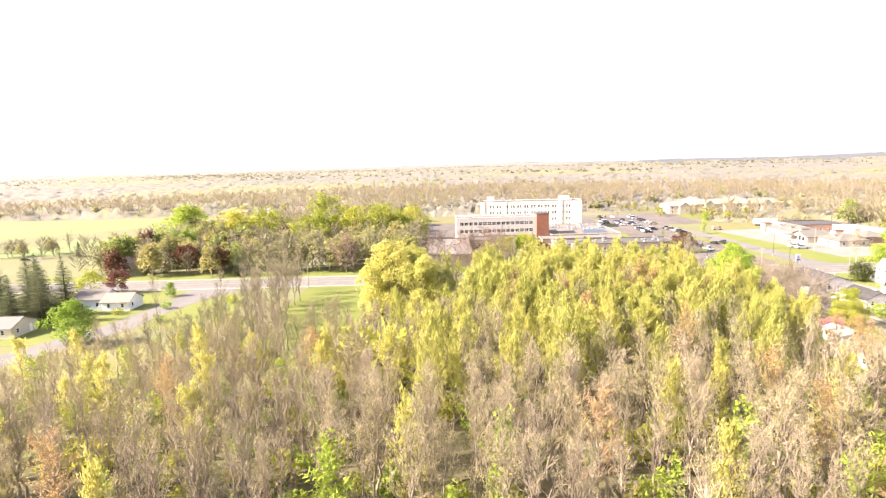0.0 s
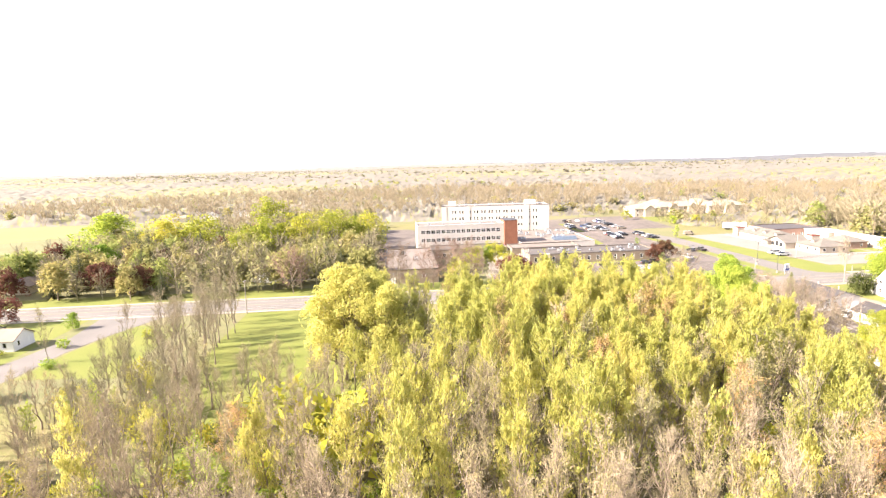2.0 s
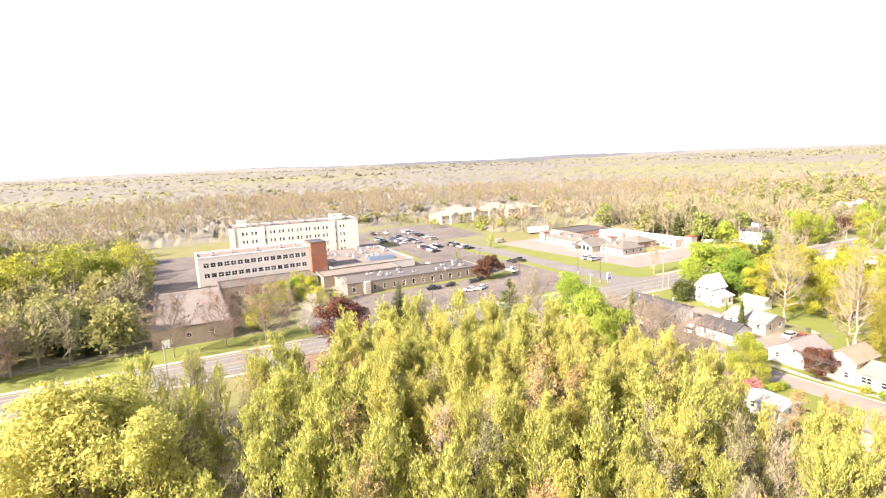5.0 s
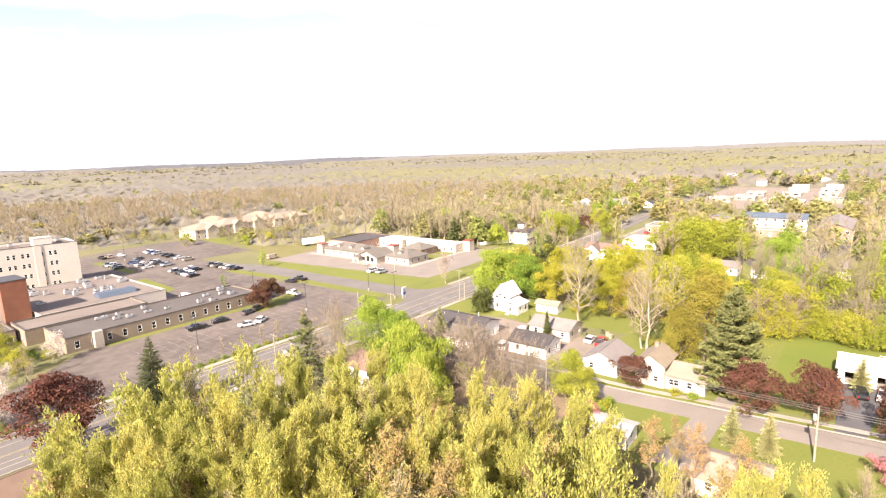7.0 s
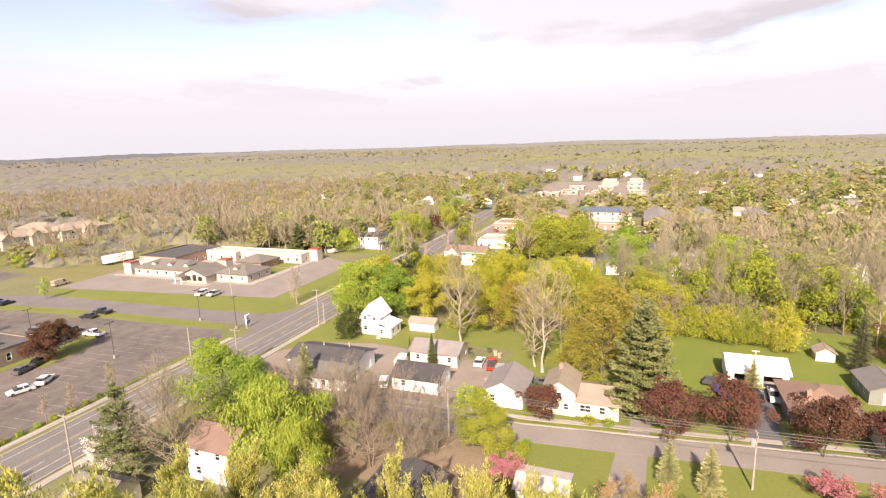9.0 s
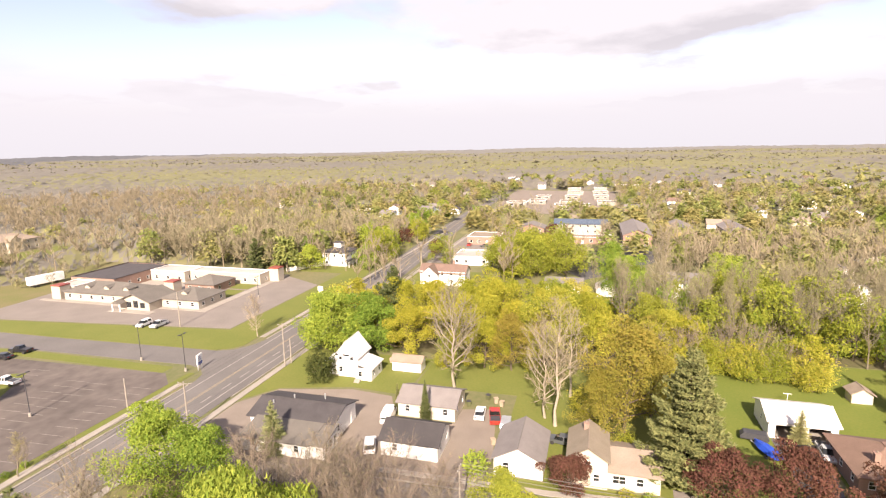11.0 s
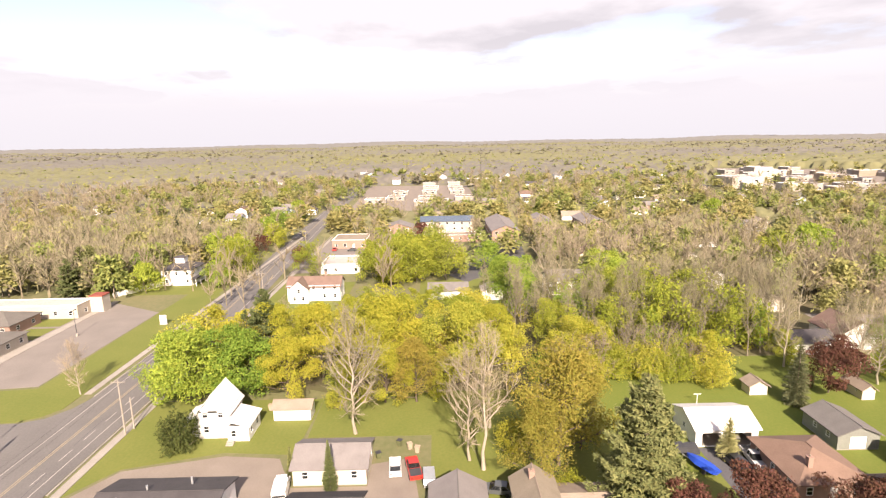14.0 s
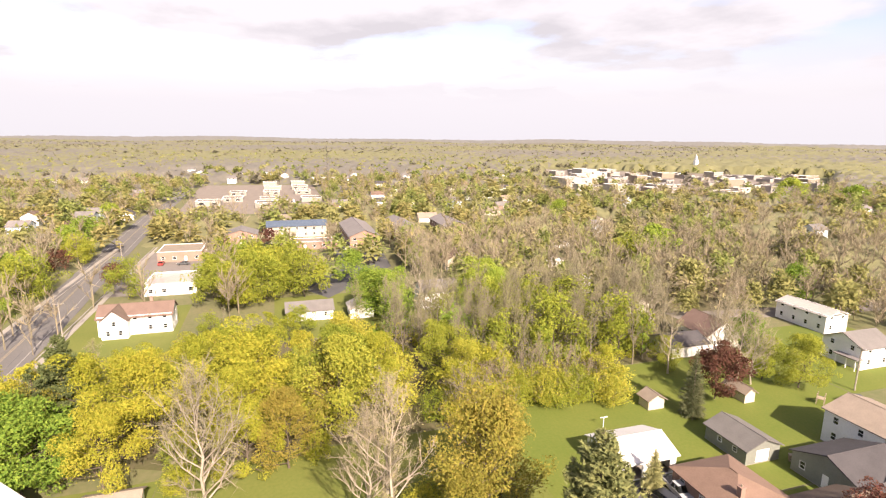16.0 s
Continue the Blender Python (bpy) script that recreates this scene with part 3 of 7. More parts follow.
def grow(rng, H, R, base=0.3, n1=14, n2=5, n3=5, low=0.5, top=1.3, sub=0.5, wide=0.5, stems=1, lift=0.25):
    """A broadleaf tree's frame: trunk, limbs, boughs and twigs. low and top: how steeply limbs rise at the bottom and the top."""
    trunk, limbs, twigs, tips = [], [], [], []
    for s in range(stems):
        off = np.array([rng.normal(0, 0.25), rng.normal(0, 0.25), 0]) * (stems > 1)
        lean = np.array([rng.normal(0, 0.06), rng.normal(0, 0.06), 0]) + off * 0.12
        pts = [off + np.array([0, 0, -0.2])]
        for i in range(1, 8):
            z = H * 0.95 * i / 7
            pts.append(off + lean * z + np.array([rng.normal(0, 0.012 * H), rng.normal(0, 0.012 * H), z]))
        r = H * 0.0135 / stems ** 0.4
        for i in range(7):
            trunk.append((pts[i], pts[i + 1], r * (1 - i / 7.6) * (1.35 if i == 0 else 1), r * (1 - (i + 1) / 7.6)))
        P = np.array(pts)
        for i in range(n1 // stems):
            f = base + (0.97 - base) * (i + rng.uniform(0.2, 0.8)) / (n1 // stems)
            z = f * H * 0.95
            a = np.array([np.interp(z, P[:, 2], P[:, 0]), np.interp(z, P[:, 2], P[:, 1]), z])
            g = (f - base) / (1 - base)
            prof = math.sqrt(max(0.06, 1 - ((g - wide + 0.12) / (0.62 if g < wide else 0.78)) ** 2))
            L = R * prof * rng.uniform(0.8, 1.2) * 1.15
            az = i * 2.399 + rng.normal(0, 0.4) + s * 1.7
            el = low + (top - low) * g + rng.normal(0, 0.12)
            d = np.array([math.cos(az) * math.cos(el), math.sin(az) * math.cos(el), math.sin(el)])
            b = a + d * L * 0.5
            d2 = unit(d + np.array([0, 0, 0.35]) + rng.normal(0, 0.12, 3))
            c = b + d2 * L * 0.55
            lr = r * (1 - f) * 0.6 + 0.025
            limbs += [(a, b, lr, lr * 0.65), (b, c, lr * 0.65, lr * 0.25)]
            for j in range(n2):
                q = 0.25 + 0.75 * (j + rng.uniform(0.1, 0.9)) / n2
                o = a + (b - a) * q * 2 if q < 0.5 else b + (c - b) * (q - 0.5) * 2
                dd = unit((d if q < 0.5 else d2) * 0.8 + rng.normal(0, 0.55, 3) + np.array([0, 0, lift]))
                l2 = L * sub * rng.uniform(0.6, 1.15) * (1.1 - 0.4 * q)
                e = o + dd * l2
                limbs.append((o, e, lr * 0.35 + 0.008, 0.012))
                for k in range(n3):
                    t = 0.2 + 0.8 * (k + rng.uniform(0, 1)) / n3
                    w0 = o + (e - o) * t
                    wd = unit(dd * 0.8 + rng.normal(0, 0.5, 3) + np.array([0, 0, lift + 0.05]))
                    wl = l2 * rng.uniform(0.35, 0.75)
                    twigs.append((w0, w0 + wd * wl, 0.016 + 0.004 * H / 15))
                    tips.append((w0, wd, wl))
    return trunk, limbs, twigs, tips


def join(*parts):
    V, F, k = [], [], 0
    for v, f in parts:
        V.append(v)
        F.append(f + k)
        k += len(v)
    return np.concatenate(V), np.concatenate(F)


def leafy(seed, H, R, leaf, n_leaf, size, bark="bark", twiggy=False, shell=0.0, spread=0.28, loose=0.7, stretch=1.7, up=0.0, clumps=80, hang=0.0, puff=1.0, **kw):
    """Meshes of a broadleaf tree: trunk with limbs, crown, and leaves where twigs and leaves both show; with them a plainer pattern for joined woods."""
    rng = np.random.default_rng(seed)
    # limbs in dense crowns get darker bark: the crown's shade put into the colour
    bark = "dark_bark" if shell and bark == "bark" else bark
    trunk, limbs, twigs, tips = grow(rng, H, R, **kw)

    top_z = max((t[0] + t[1] * t[2])[2] for t in tips)
    if shell:       # keep the crown's top at the named height
        f = np.array([1, 1, H / top_z])
        trunk = [(a * f, b * f, r, q) for a, b, r, q in trunk]
        limbs = [(a * f, b * f, r, q) for a, b, r, q in limbs]
        tips = [(a * f, d, l * f[2]) for a, d, l in tips]

    def sprays(n, k, a, b, wide):
        i = rng.integers(0, len(tips), n)
        P = np.array([tips[q][0] + tips[q][1] * tips[q][2] * rng.uniform(a, b) for q in i]) + rng.normal(0, wide, (n, 3))
        D = np.array([tips[q][1] for q in i]) + np.array([[0, 0, up]])
        m = int(n * shell)
        face = None
        if m:           # most leaves sit on rounded clumps at the ends of the boughs
            T = np.array([t[0] + t[1] * t[2] * 0.75 for t in tips])
            mid = np.array([[T[:, 0].mean(), T[:, 1].mean(), T[:, 2].min() * 0.55 + T[:, 2].max() * 0.45]])
            ext = (T.max(0) - T.min(0)) / 2
            far = np.linalg.norm((T - mid) / ext, axis=1)
            pick = rng.choice(len(T), clumps, p=far ** 1.3 / (far ** 1.3).sum())
            rad = puff * R * rng.uniform(0.22, 0.40, clumps) * (1.15 - 0.35 * far[pick].clip(0, 1.2))
            q = rng.choice(clumps, m, p=rad ** 2 / (rad ** 2).sum())
            o = rng.normal(0, 1, (m, 3)) + np.array([[0, 0, 0.35]]) + (T[pick][q] - mid) / ext * 0.55
            o /= np.linalg.norm(o, axis=1, keepdims=True)
            P[:m] = T[pick][q] + o * rad[q][:, None] * rng.uniform(0.72, 1.06, (m, 1)) * np.array([[1, 1, 0.78]])
            D[:m] = o * 0.5 + rng.normal(0, 0.5, (m, 3)) + np.array([[0, 0, -0.35 - hang]])
            face = outward(P)
            face /= np.linalg.norm(face, axis=1, keepdims=True) + 1e-9
            face[:m] = face[:m] * 0.35 + o * 0.8
        return leaves(rng, P, D, k, stretch, loose, face)

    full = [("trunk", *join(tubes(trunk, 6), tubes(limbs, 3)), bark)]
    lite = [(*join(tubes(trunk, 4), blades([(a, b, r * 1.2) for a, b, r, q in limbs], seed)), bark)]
    if twiggy:
        full.append(("crown", *spikes(twigs), twiggy))
        side = rng.normal(0, 0.16, (len(twigs), 2, 3))
        lite.append((*blades([(a + (b - a) * 0.3 * h, b + (b - a) * 0.15 + side[i, h] * t, r * 0.72) for i, (a, b, r) in enumerate(twigs) for h, t in ((0, 0.0), (1, 2.0))], seed), twiggy))
        if n_leaf:
            full.append(("leaves", *sprays(n_leaf, size, 0.4, 1.0, spread * 0.6), leaf))
            lite.append((*sprays(int(n_leaf * 0.8), size * 0.85, 0.4, 1.0, spread * 0.6), leaf))
    else:
        full.append(("crown", *sprays(n_leaf, size, 0.15, 1.1, spread), leaf))
        lite.append((*sprays(int(n_leaf * 0.26), size * 1.65, 0.15, 1.1, spread), leaf))
    out = []
    for n, V, F, m in full:
        me = tri_mesh(n, V, F, M[m])
        out.append(me)
    return out, lite


def conifer(seed, H, R, needles, whorls=24, arms=9, droop=-0.25, bare=0.04, blade=0.55, gap=0.0, plumes=11, tuft=0.25):
    """Meshes of a spruce or pine: trunk, and whorls of fringed boughs."""
    rng = np.random.default_rng(seed)
    stem = tubes([((0, 0, -0.2), (0, 0, H * 0.5), H * 0.016, H * 0.009), ((0, 0, H * 0.5), (0, 0, H), H * 0.009, 0.02)], 6)
    V, F, k = [], [], 0
    for i in range(whorls):
        f = i / (whorls - 1)
        z = H * (bare + (0.985 - bare) * f)
        L0 = R * (1 - f) ** 0.85 * (0.75 + 0.25 * min(1, f * 6)) + 0.25
        for j in range(max(4, int(arms * (1 - f * 0.45)))):
            if rng.random() < gap:
                continue
            L = L0 * rng.uniform(0.78, 1.12)
            az = 2 * math.pi * (j + rng.uniform(0, 0.8)) / max(4, int(arms * (1 - f * 0.45))) + i
            el = droop + 0.55 * f + rng.normal(0, 0.08)
            d = np.array([math.cos(az) * math.cos(el), math.sin(az) * math.cos(el), math.sin(el)])
            side = np.array([-math.sin(az), math.cos(az), 0.0])
            o = np.array([0, 0, z + rng.normal(0, H * 0.008)])
            m = plumes if L > 2.2 else 7 if L > 1.0 else 4
            for q in range(m):
                t0 = 0.10 + 0.84 * q / m
                p = o + d * L * t0 + np.array([0, 0, 0.10 * L * t0 * t0])
                w = L * blade * (1 - 0.72 * t0) * rng.uniform(0.7, 1.2)
                wide = 0.62 / m * L
                for sg in (-1, 1):
                    tip = p + side * sg * w + d * L * rng.uniform(0.12, 0.26) + np.array([0, 0, rng.normal(-0.06, 0.07) * w])
                    V += [p - d * wide * 0.5, p + d * wide * 0.7 + np.array([0, 0, 0.05]), tip]
                    F.append((k, k + 1, k + 2))
                    k += 3
                if tuft:
                    up = p + d * L * 0.16 + side * rng.normal(0, 0.25) * w + np.array([0, 0, tuft * rng.uniform(0.5, 1.2)])
                    V += [p - d * wide * 0.4 - side * wide * 0.4, p + d * wide * 0.5 + side * wide * 0.4, up]
                    F.append((k, k + 1, k + 2))
                    k += 3
            V += [o + d * L * 0.78 - side * 0.07 * L, o + d * L * 0.78 + side * 0.07 * L, o + d * L * 1.05]
            F.append((k, k + 1, k + 2))
            k += 3
    V, F = np.array(V), np.array(F)
    return [tri_mesh("trunk", *stem, M["bark"]), tri_mesh("crown", V, F, M[needles])], [(*stem, "bark"), (V.reshape(-1, 9)[::2].reshape(-1, 3) * np.array([[1.08, 1.08, 1.0]]), np.arange(len(V[::2]) // 3 * 3 + 3).reshape(-1, 3)[:len(V.reshape(-1, 9)[::2])], needles)]


def plume_pine(seed, H, R, whorls=20, arms=8, gap=0.05, tufts=62, low=0.08):
    """Meshes of a big pine: trunk with bare bough ends, and flat soft plumes of needles in layers."""
    rng = np.random.default_rng(seed)
    wood, P, D, N = [((0, 0, -0.2), (0, 0, H * 0.5), H * 0.015, H * 0.009), ((0, 0, H * 0.5), (0, 0, H), H * 0.009, 0.02)], [], [], []
    for i in range(whorls):
        f = i / (whorls - 1)
        z = H * (low + (0.97 - low) * f)
        reach = R * (1 - f) ** 0.75 * (0.8 + 0.2 * min(1, f * 5)) + 0.3
        for j in range(max(4, int(arms * (1 - 0.4 * f)))):
            if rng.random() < gap:
                continue
            L, az = reach * rng.uniform(0.72, 1.15), 6.283 * (j + rng.uniform(0, 0.9)) / arms + i * 1.3
            el = 0.02 + 0.6 * f + rng.normal(0, 0.1)
            d = np.array([math.cos(az) * math.cos(el), math.sin(az) * math.cos(el), math.sin(el)])
            side = np.array([-math.sin(az), math.cos(az), 0.0])
            o = np.array([0, 0, z + rng.normal(0, H * 0.012)])
            wood.append((o, o + d * L * 0.8, 0.05, 0.015))
            n = max(10, int(tufts * L / R))
            t = rng.uniform(0.12, 1.02, n) ** 0.7
            w = L * 0.24 * (1.15 - t) + 0.22
            p = o + d * (L * t)[:, None] + side * (rng.normal(0, 0.8, n) * w)[:, None]
            p[:, 2] += 0.12 * L * t * t + rng.normal(0, 0.16, n) + 0.05
            P.append(p)
            D.append(np.repeat((d * 0.8)[None], n, 0) + side * rng.normal(0, 0.6, n)[:, None])
            N.append(np.repeat(np.array([[0, 0, 1.0]]) + d * 0.45, n, 0))
    P, D, N = np.concatenate(P), np.concatenate(D), np.concatenate(N)
    crown = leaves(rng, P, D, 0.21, 2.4, 0.45, N)
    lite = leaves(rng, P[::3], D[::3], 0.6, 2.0, 0.4, N[::3])
    stem = tubes(wood, 5)
    return [tri_mesh("trunk", *stem, M["dark_bark"]), tri_mesh("crown", *crown, M["pine"])], [(*stem, "dark_bark"), (*lite, "pine")]


def shrub(seed, H, R, leaf, n, size):
    rng = np.random.default_rng(seed)
    stems, P, D = [], [], []
    for i in range(12):
        az, el = i * 2.4, rng.uniform(0.5, 1.4)
        d = np.array([math.cos(az) * math.cos(el), math.sin(az) * math.cos(el), math.sin(el)])
        stems.append((np.array([0, 0, -0.1]), d * H * 0.8, 0.05, 0.015))
    u = rng.normal(0, 1, (n, 3))
    u /= np.linalg.norm(u, axis=1, keepdims=True)
    k = rng.uniform(0.6, 1.02, (n, 1)) * (1 + 0.34 * np.sin(u[:, :1] * 6 + seed) * np.cos(u[:, 1:2] * 5) + 0.12 * np.sin(u[:, 2:3] * 9 + u[:, :1] * 7))
    P = u * k * np.array([[R, R, H * 0.5]]) + np.array([[0, 0, H * 0.52]])
    crown = leaves(rng, P, u, size)
    lite = leaves(rng, P[::3], u[::3], size * 1.55)
    return [tri_mesh("trunk", *tubes(stems, 4), M["bark"]), tri_mesh("crown", *crown, M[leaf])], [(*lite, leaf)]


SPECIES = {
    # kind: (label, height of the pattern, its variants: meshes and the plainer pattern)
    "poplar": ("slender tree in fresh yellow-green spring leaf", 15, [leafy(10 + i, 15, 3.7, "yg", 12000, 0.09, stretch=2.8, up=1.2, base=0.12, n1=24, n2=6, n3=6, low=0.75, top=1.42, sub=0.46, loose=0.3, spread=0.13, lift=0.85) for i in range(4)]),
    "green": ("rounded maple in dense fresh green leaf", 12, [leafy(20 + i, 12, 5.0, "green", 15500, 0.215, shell=0.95, puff=1.25, clumps=80, base=0.12, n1=22, n2=6, n3=5, low=0.2, top=1.25, wide=0.4, spread=0.32) for i in range(2)]),
    "gold": ("broad tree in olive-gold spring leaf", 16, [leafy(30 + i, 16, 5.4, "gold", 15000, 0.19, shell=0.9, puff=1.15, clumps=46, base=0.10, n1=26, n2=6, n3=5, low=0.3, top=1.25, wide=0.4, spread=0.36) for i in range(3)]),
    "orange": ("tree with orange-brown opening buds", 15, [leafy(40 + i, 15, 3.5, "orange", 2600, 0.135, stretch=2.2, up=0.4, twiggy="twig_warm", base=0.2, n1=16, n2=5, n3=6, low=0.8, top=1.4, spread=0.3) for i in range(2)]),
    "bare": ("leafless tree with pale grey-tan twigs", 15, [leafy(50 + i, 15, 3.2, "pale", 260, 0.10, twiggy="twig", base=0.25, n1=16, n2=6, n3=8, low=0.85, top=1.45, sub=0.6, lift=0.6) for i in range(4)]),
    "bud": ("thin tree just coming into pale leaf", 14, [leafy(60 + i, 14, 3.1, "pale", 1700, 0.115, stretch=2.0, up=0.6, twiggy="twig", base=0.2, n1=15, n2=5, n3=6, low=0.85, top=1.45, lift=0.6) for i in range(3)]),
    "greenbud": ("young tree in thin bright green leaf", 11, [leafy(65 + i, 11, 2.6, "green", 2800, 0.17, stretch=2.0, base=0.15, n1=14, n2=5, n3=4, low=0.6, top=1.35) for i in range(2)]),
    "big_bare": ("tall leafless tree with pale bark and spreading limbs", 20, [leafy(70, 20, 5.6, "pale", 900, 0.10, twiggy="twig", bark="pale_bark", base=0.18, n1=26, n2=9, n3=14, low=0.45, top=1.3, sub=0.5, lift=0.2), leafy(71, 20, 5.2, "pale", 1700, 0.13, twiggy="twig", bark="pale_bark", base=0.28, n1=15, n2=6, n3=9, low=0.5, top=1.3, sub=0.42, stems=1)]),
    "crimson": ("ornamental maple with dark red leaves", 9, [leafy(80 + i, 9, 3.8, "crimson", 9000, 0.2, shell=0.9, puff=1.2, clumps=60, base=0.3, n1=20, n2=6, n3=5, low=0.35, top=1.25, wide=0.45, spread=0.28) for i in range(2)]),
    "bronze": ("broad tree in bronze and orange spring leaf", 16, [leafy(35 + i, 16, 5.4, "bronze", 14500, 0.17, shell=0.62, clumps=80, base=0.08, n1=26, n2=6, n3=5, low=0.4, top=1.3, wide=0.4, spread=0.36) for i in range(2)]),
    "willow": ("broad tree in soft yellow-green leaf", 14, [leafy(90 + i, 14, 5.8, "olive", 15000, 0.19, shell=0.9, puff=1.15, clumps=75, base=0.10, n1=24, n2=6, n3=5, low=0.3, top=1.2, wide=0.45, spread=0.42) for i in range(2)]),
    "weeping": ("big drooping willow in fresh light green leaf", 13, [leafy(94, 13, 5.6, "weeping", 13500, 0.17, shell=0.92, puff=1.2, clumps=80, hang=1.6, stretch=3.4, loose=0.35, base=0.10, n1=26, n2=6, n3=5, low=0.35, top=1.25, wide=0.45, spread=0.4)]),
    "bright": ("big tree in bright yellow-green leaf", 18, [leafy(92 + i, 18, 6.6, "yg", 14000, 0.24, stretch=2.0, shell=0.85, clumps=80, up=0.4, base=0.12, n1=26, n2=6, n3=5, low=0.5, top=1.3, wide=0.42, spread=0.42) for i in range(2)]),
    "cherry": ("flowering cherry in pink blossom", 5, [leafy(95, 5, 3.2, "pink", 4600, 0.16, shell=0.5, clumps=50, base=0.22, n1=14, n2=6, n3=5, low=0.3, top=1.2, spread=0.25)]),
    "blossom": ("small tree in white blossom", 6, [leafy(97, 6, 3.0, "blossom", 3200, 0.15, base=0.2, n1=14, n2=6, n3=5, low=0.4, top=1.2, spread=0.25)]),
    "tangle": ("low spreading leafless tree with many tangled grey stems", 10, [leafy(76 + i, 10, 5.2, "pale", 500, 0.09, twiggy="twig_brown", base=0.08, n1=28, n2=7, n3=9, low=0.35, top=1.2, sub=0.5, stems=4) for i in range(2)]),
    "rosy": ("broad leafless tree with reddish budding twigs", 12, [leafy(78, 12, 6.6, "rosy", 6500, 0.13, twiggy="twig_rosy", base=0.16, n1=26, n2=7, n3=8, low=0.45, top=1.2, sub=0.46)]),
    "fir": ("young light green fir with a pointed crown", 7, [conifer(108, 7, 1.9, "fir", 24, 10, -0.1)]),
    "spruce": ("dark green spruce with drooping boughs", 13, [conifer(100, 13, 3.0, "spruce", 30, 12), conifer(101, 13, 2.7, "spruce", 28, 12)]),
    "pine": ("big grey-green pine with layered boughs", 19, [plume_pine(104, 19, 5.6, 28, 9, 0.04, 270), plume_pine(105, 19, 5.8, 18, 8, 0.22, 220, 0.14)]),
    "cypress": ("narrow columnar evergreen tree", 8, [conifer(106, 8, 1.3, "pine", 26, 9, 0.6, 0.02, 0.8)]),
    "shrub": ("dense dark green rounded shrub", 6, [shrub(110, 6, 3.0, "yew", 3200, 0.26)]),
    "thicket": ("dense low thicket tree in olive spring leaf", 7, [shrub(114, 7, 3.6, "olive", 3600, 0.18), shrub(115, 7, 3.4, "gold", 3600, 0.18)]),
    "bush": ("low bush in fresh green leaf", 3, [shrub(112, 3, 2.0, "green", 700, 0.24), shrub(113, 3, 2.2, "gold", 700, 0.24)]),
}


def bare_pattern(seed, twigs=48, thick=0.012):
    """A far leafless tree, one metre high: stem, limbs and a brush of fine short twigs."""
    r = np.random.default_rng(seed)
    segs = [((0, 0, 0), (0.02, 0, 0.9), 0.013), ((0, 0, 0), (-0.03, 0.02, 0.8), 0.011)]
    limbs = []
    for i in range(max(8, twigs // 12)):
        z, az = r.uniform(0.15, 0.7), r.uniform(0, 6.28)
        el = r.uniform(0.55, 1.2)
        l = r.uniform(0.2, 0.42) * (1.25 - z * 0.7)
        p = np.array([0, 0, z])
        q = p + l * np.array([math.cos(az) * math.cos(el), math.sin(az) * math.cos(el), math.sin(el)])
        limbs.append((p, q))
        segs.append((p, q, thick * 1.2))
    for i in range(twigs):
        p, q = limbs[r.integers(len(limbs))]
        o = p + (q - p) * r.uniform(0.25, 1.0)
        d = unit(q - p) * 0.8 + r.normal(0, 0.5, 3) + np.array([0, 0, 0.45])
        segs.append((o, o + unit(d) * r.uniform(0.08, 0.22), thick))
    return blades(segs, seed)


def leaf_pattern(seed, n=70, size=0.15, lift=0.0):
    """A far leafy tree, one metre high: a ragged crown of sprays."""
    r = np.random.default_rng(seed)
    u = r.normal(0, 1, (n, 3))
    u /= np.linalg.norm(u, axis=1, keepdims=True)
    u[:, 2] = np.abs(u[:, 2]) * 1.5 - 0.6
    lump = 1 + 0.25 * np.sin(u[:, :1] * 6 + seed) * np.cos(u[:, 1:2] * 5 + seed)
    P = u * lump * r.uniform(0.5, 1.0, (n, 1)) * np.array([[0.33, 0.33, 0.5]]) + np.array([[0, 0, 0.45]])
    return leaves(r, P, u, size, 1.4, facing=u * 0.5 + np.array([[0, 0, lift]]) if lift else None)


# patterns one metre high for woods that stay far off
MID = {}
for i, (kind, leaf) in enumerate((("poplar", "yg"), ("green", "far_green"), ("gold", "far_gold"), ("willow", "far_leaf"), ("crimson", "crimson"), ("blossom", "blossom"), ("greenbud", "green"))):
    MID[kind] = [[(*leaf_pattern(200 + i * 3 + j, 800, 0.055), leaf), (*spikes([((0, 0, 0), (0, 0, 0.7), 0.02)]), "bark")] for j in range(2)]
for i, (kind, twig, n) in enumerate((("bare", "twig", 0), ("bud", "twig", 55), ("orange", "twig_warm", 60), ("big_bare", "twig", 0))):
    MID[kind] = [[(*bare_pattern(300 + i * 3 + j, 300, 0.0048), twig)] + ([(*leaf_pattern(300 + j, n * 2, 0.06), "pale" if kind == "bud" else "orange")] if n else []) for j in range(2)]

tree_rng = random.Random(7)
TREES = []          # plan of what has been planted
PLAIN = {}          # plainer meshes of kinds that stand far off


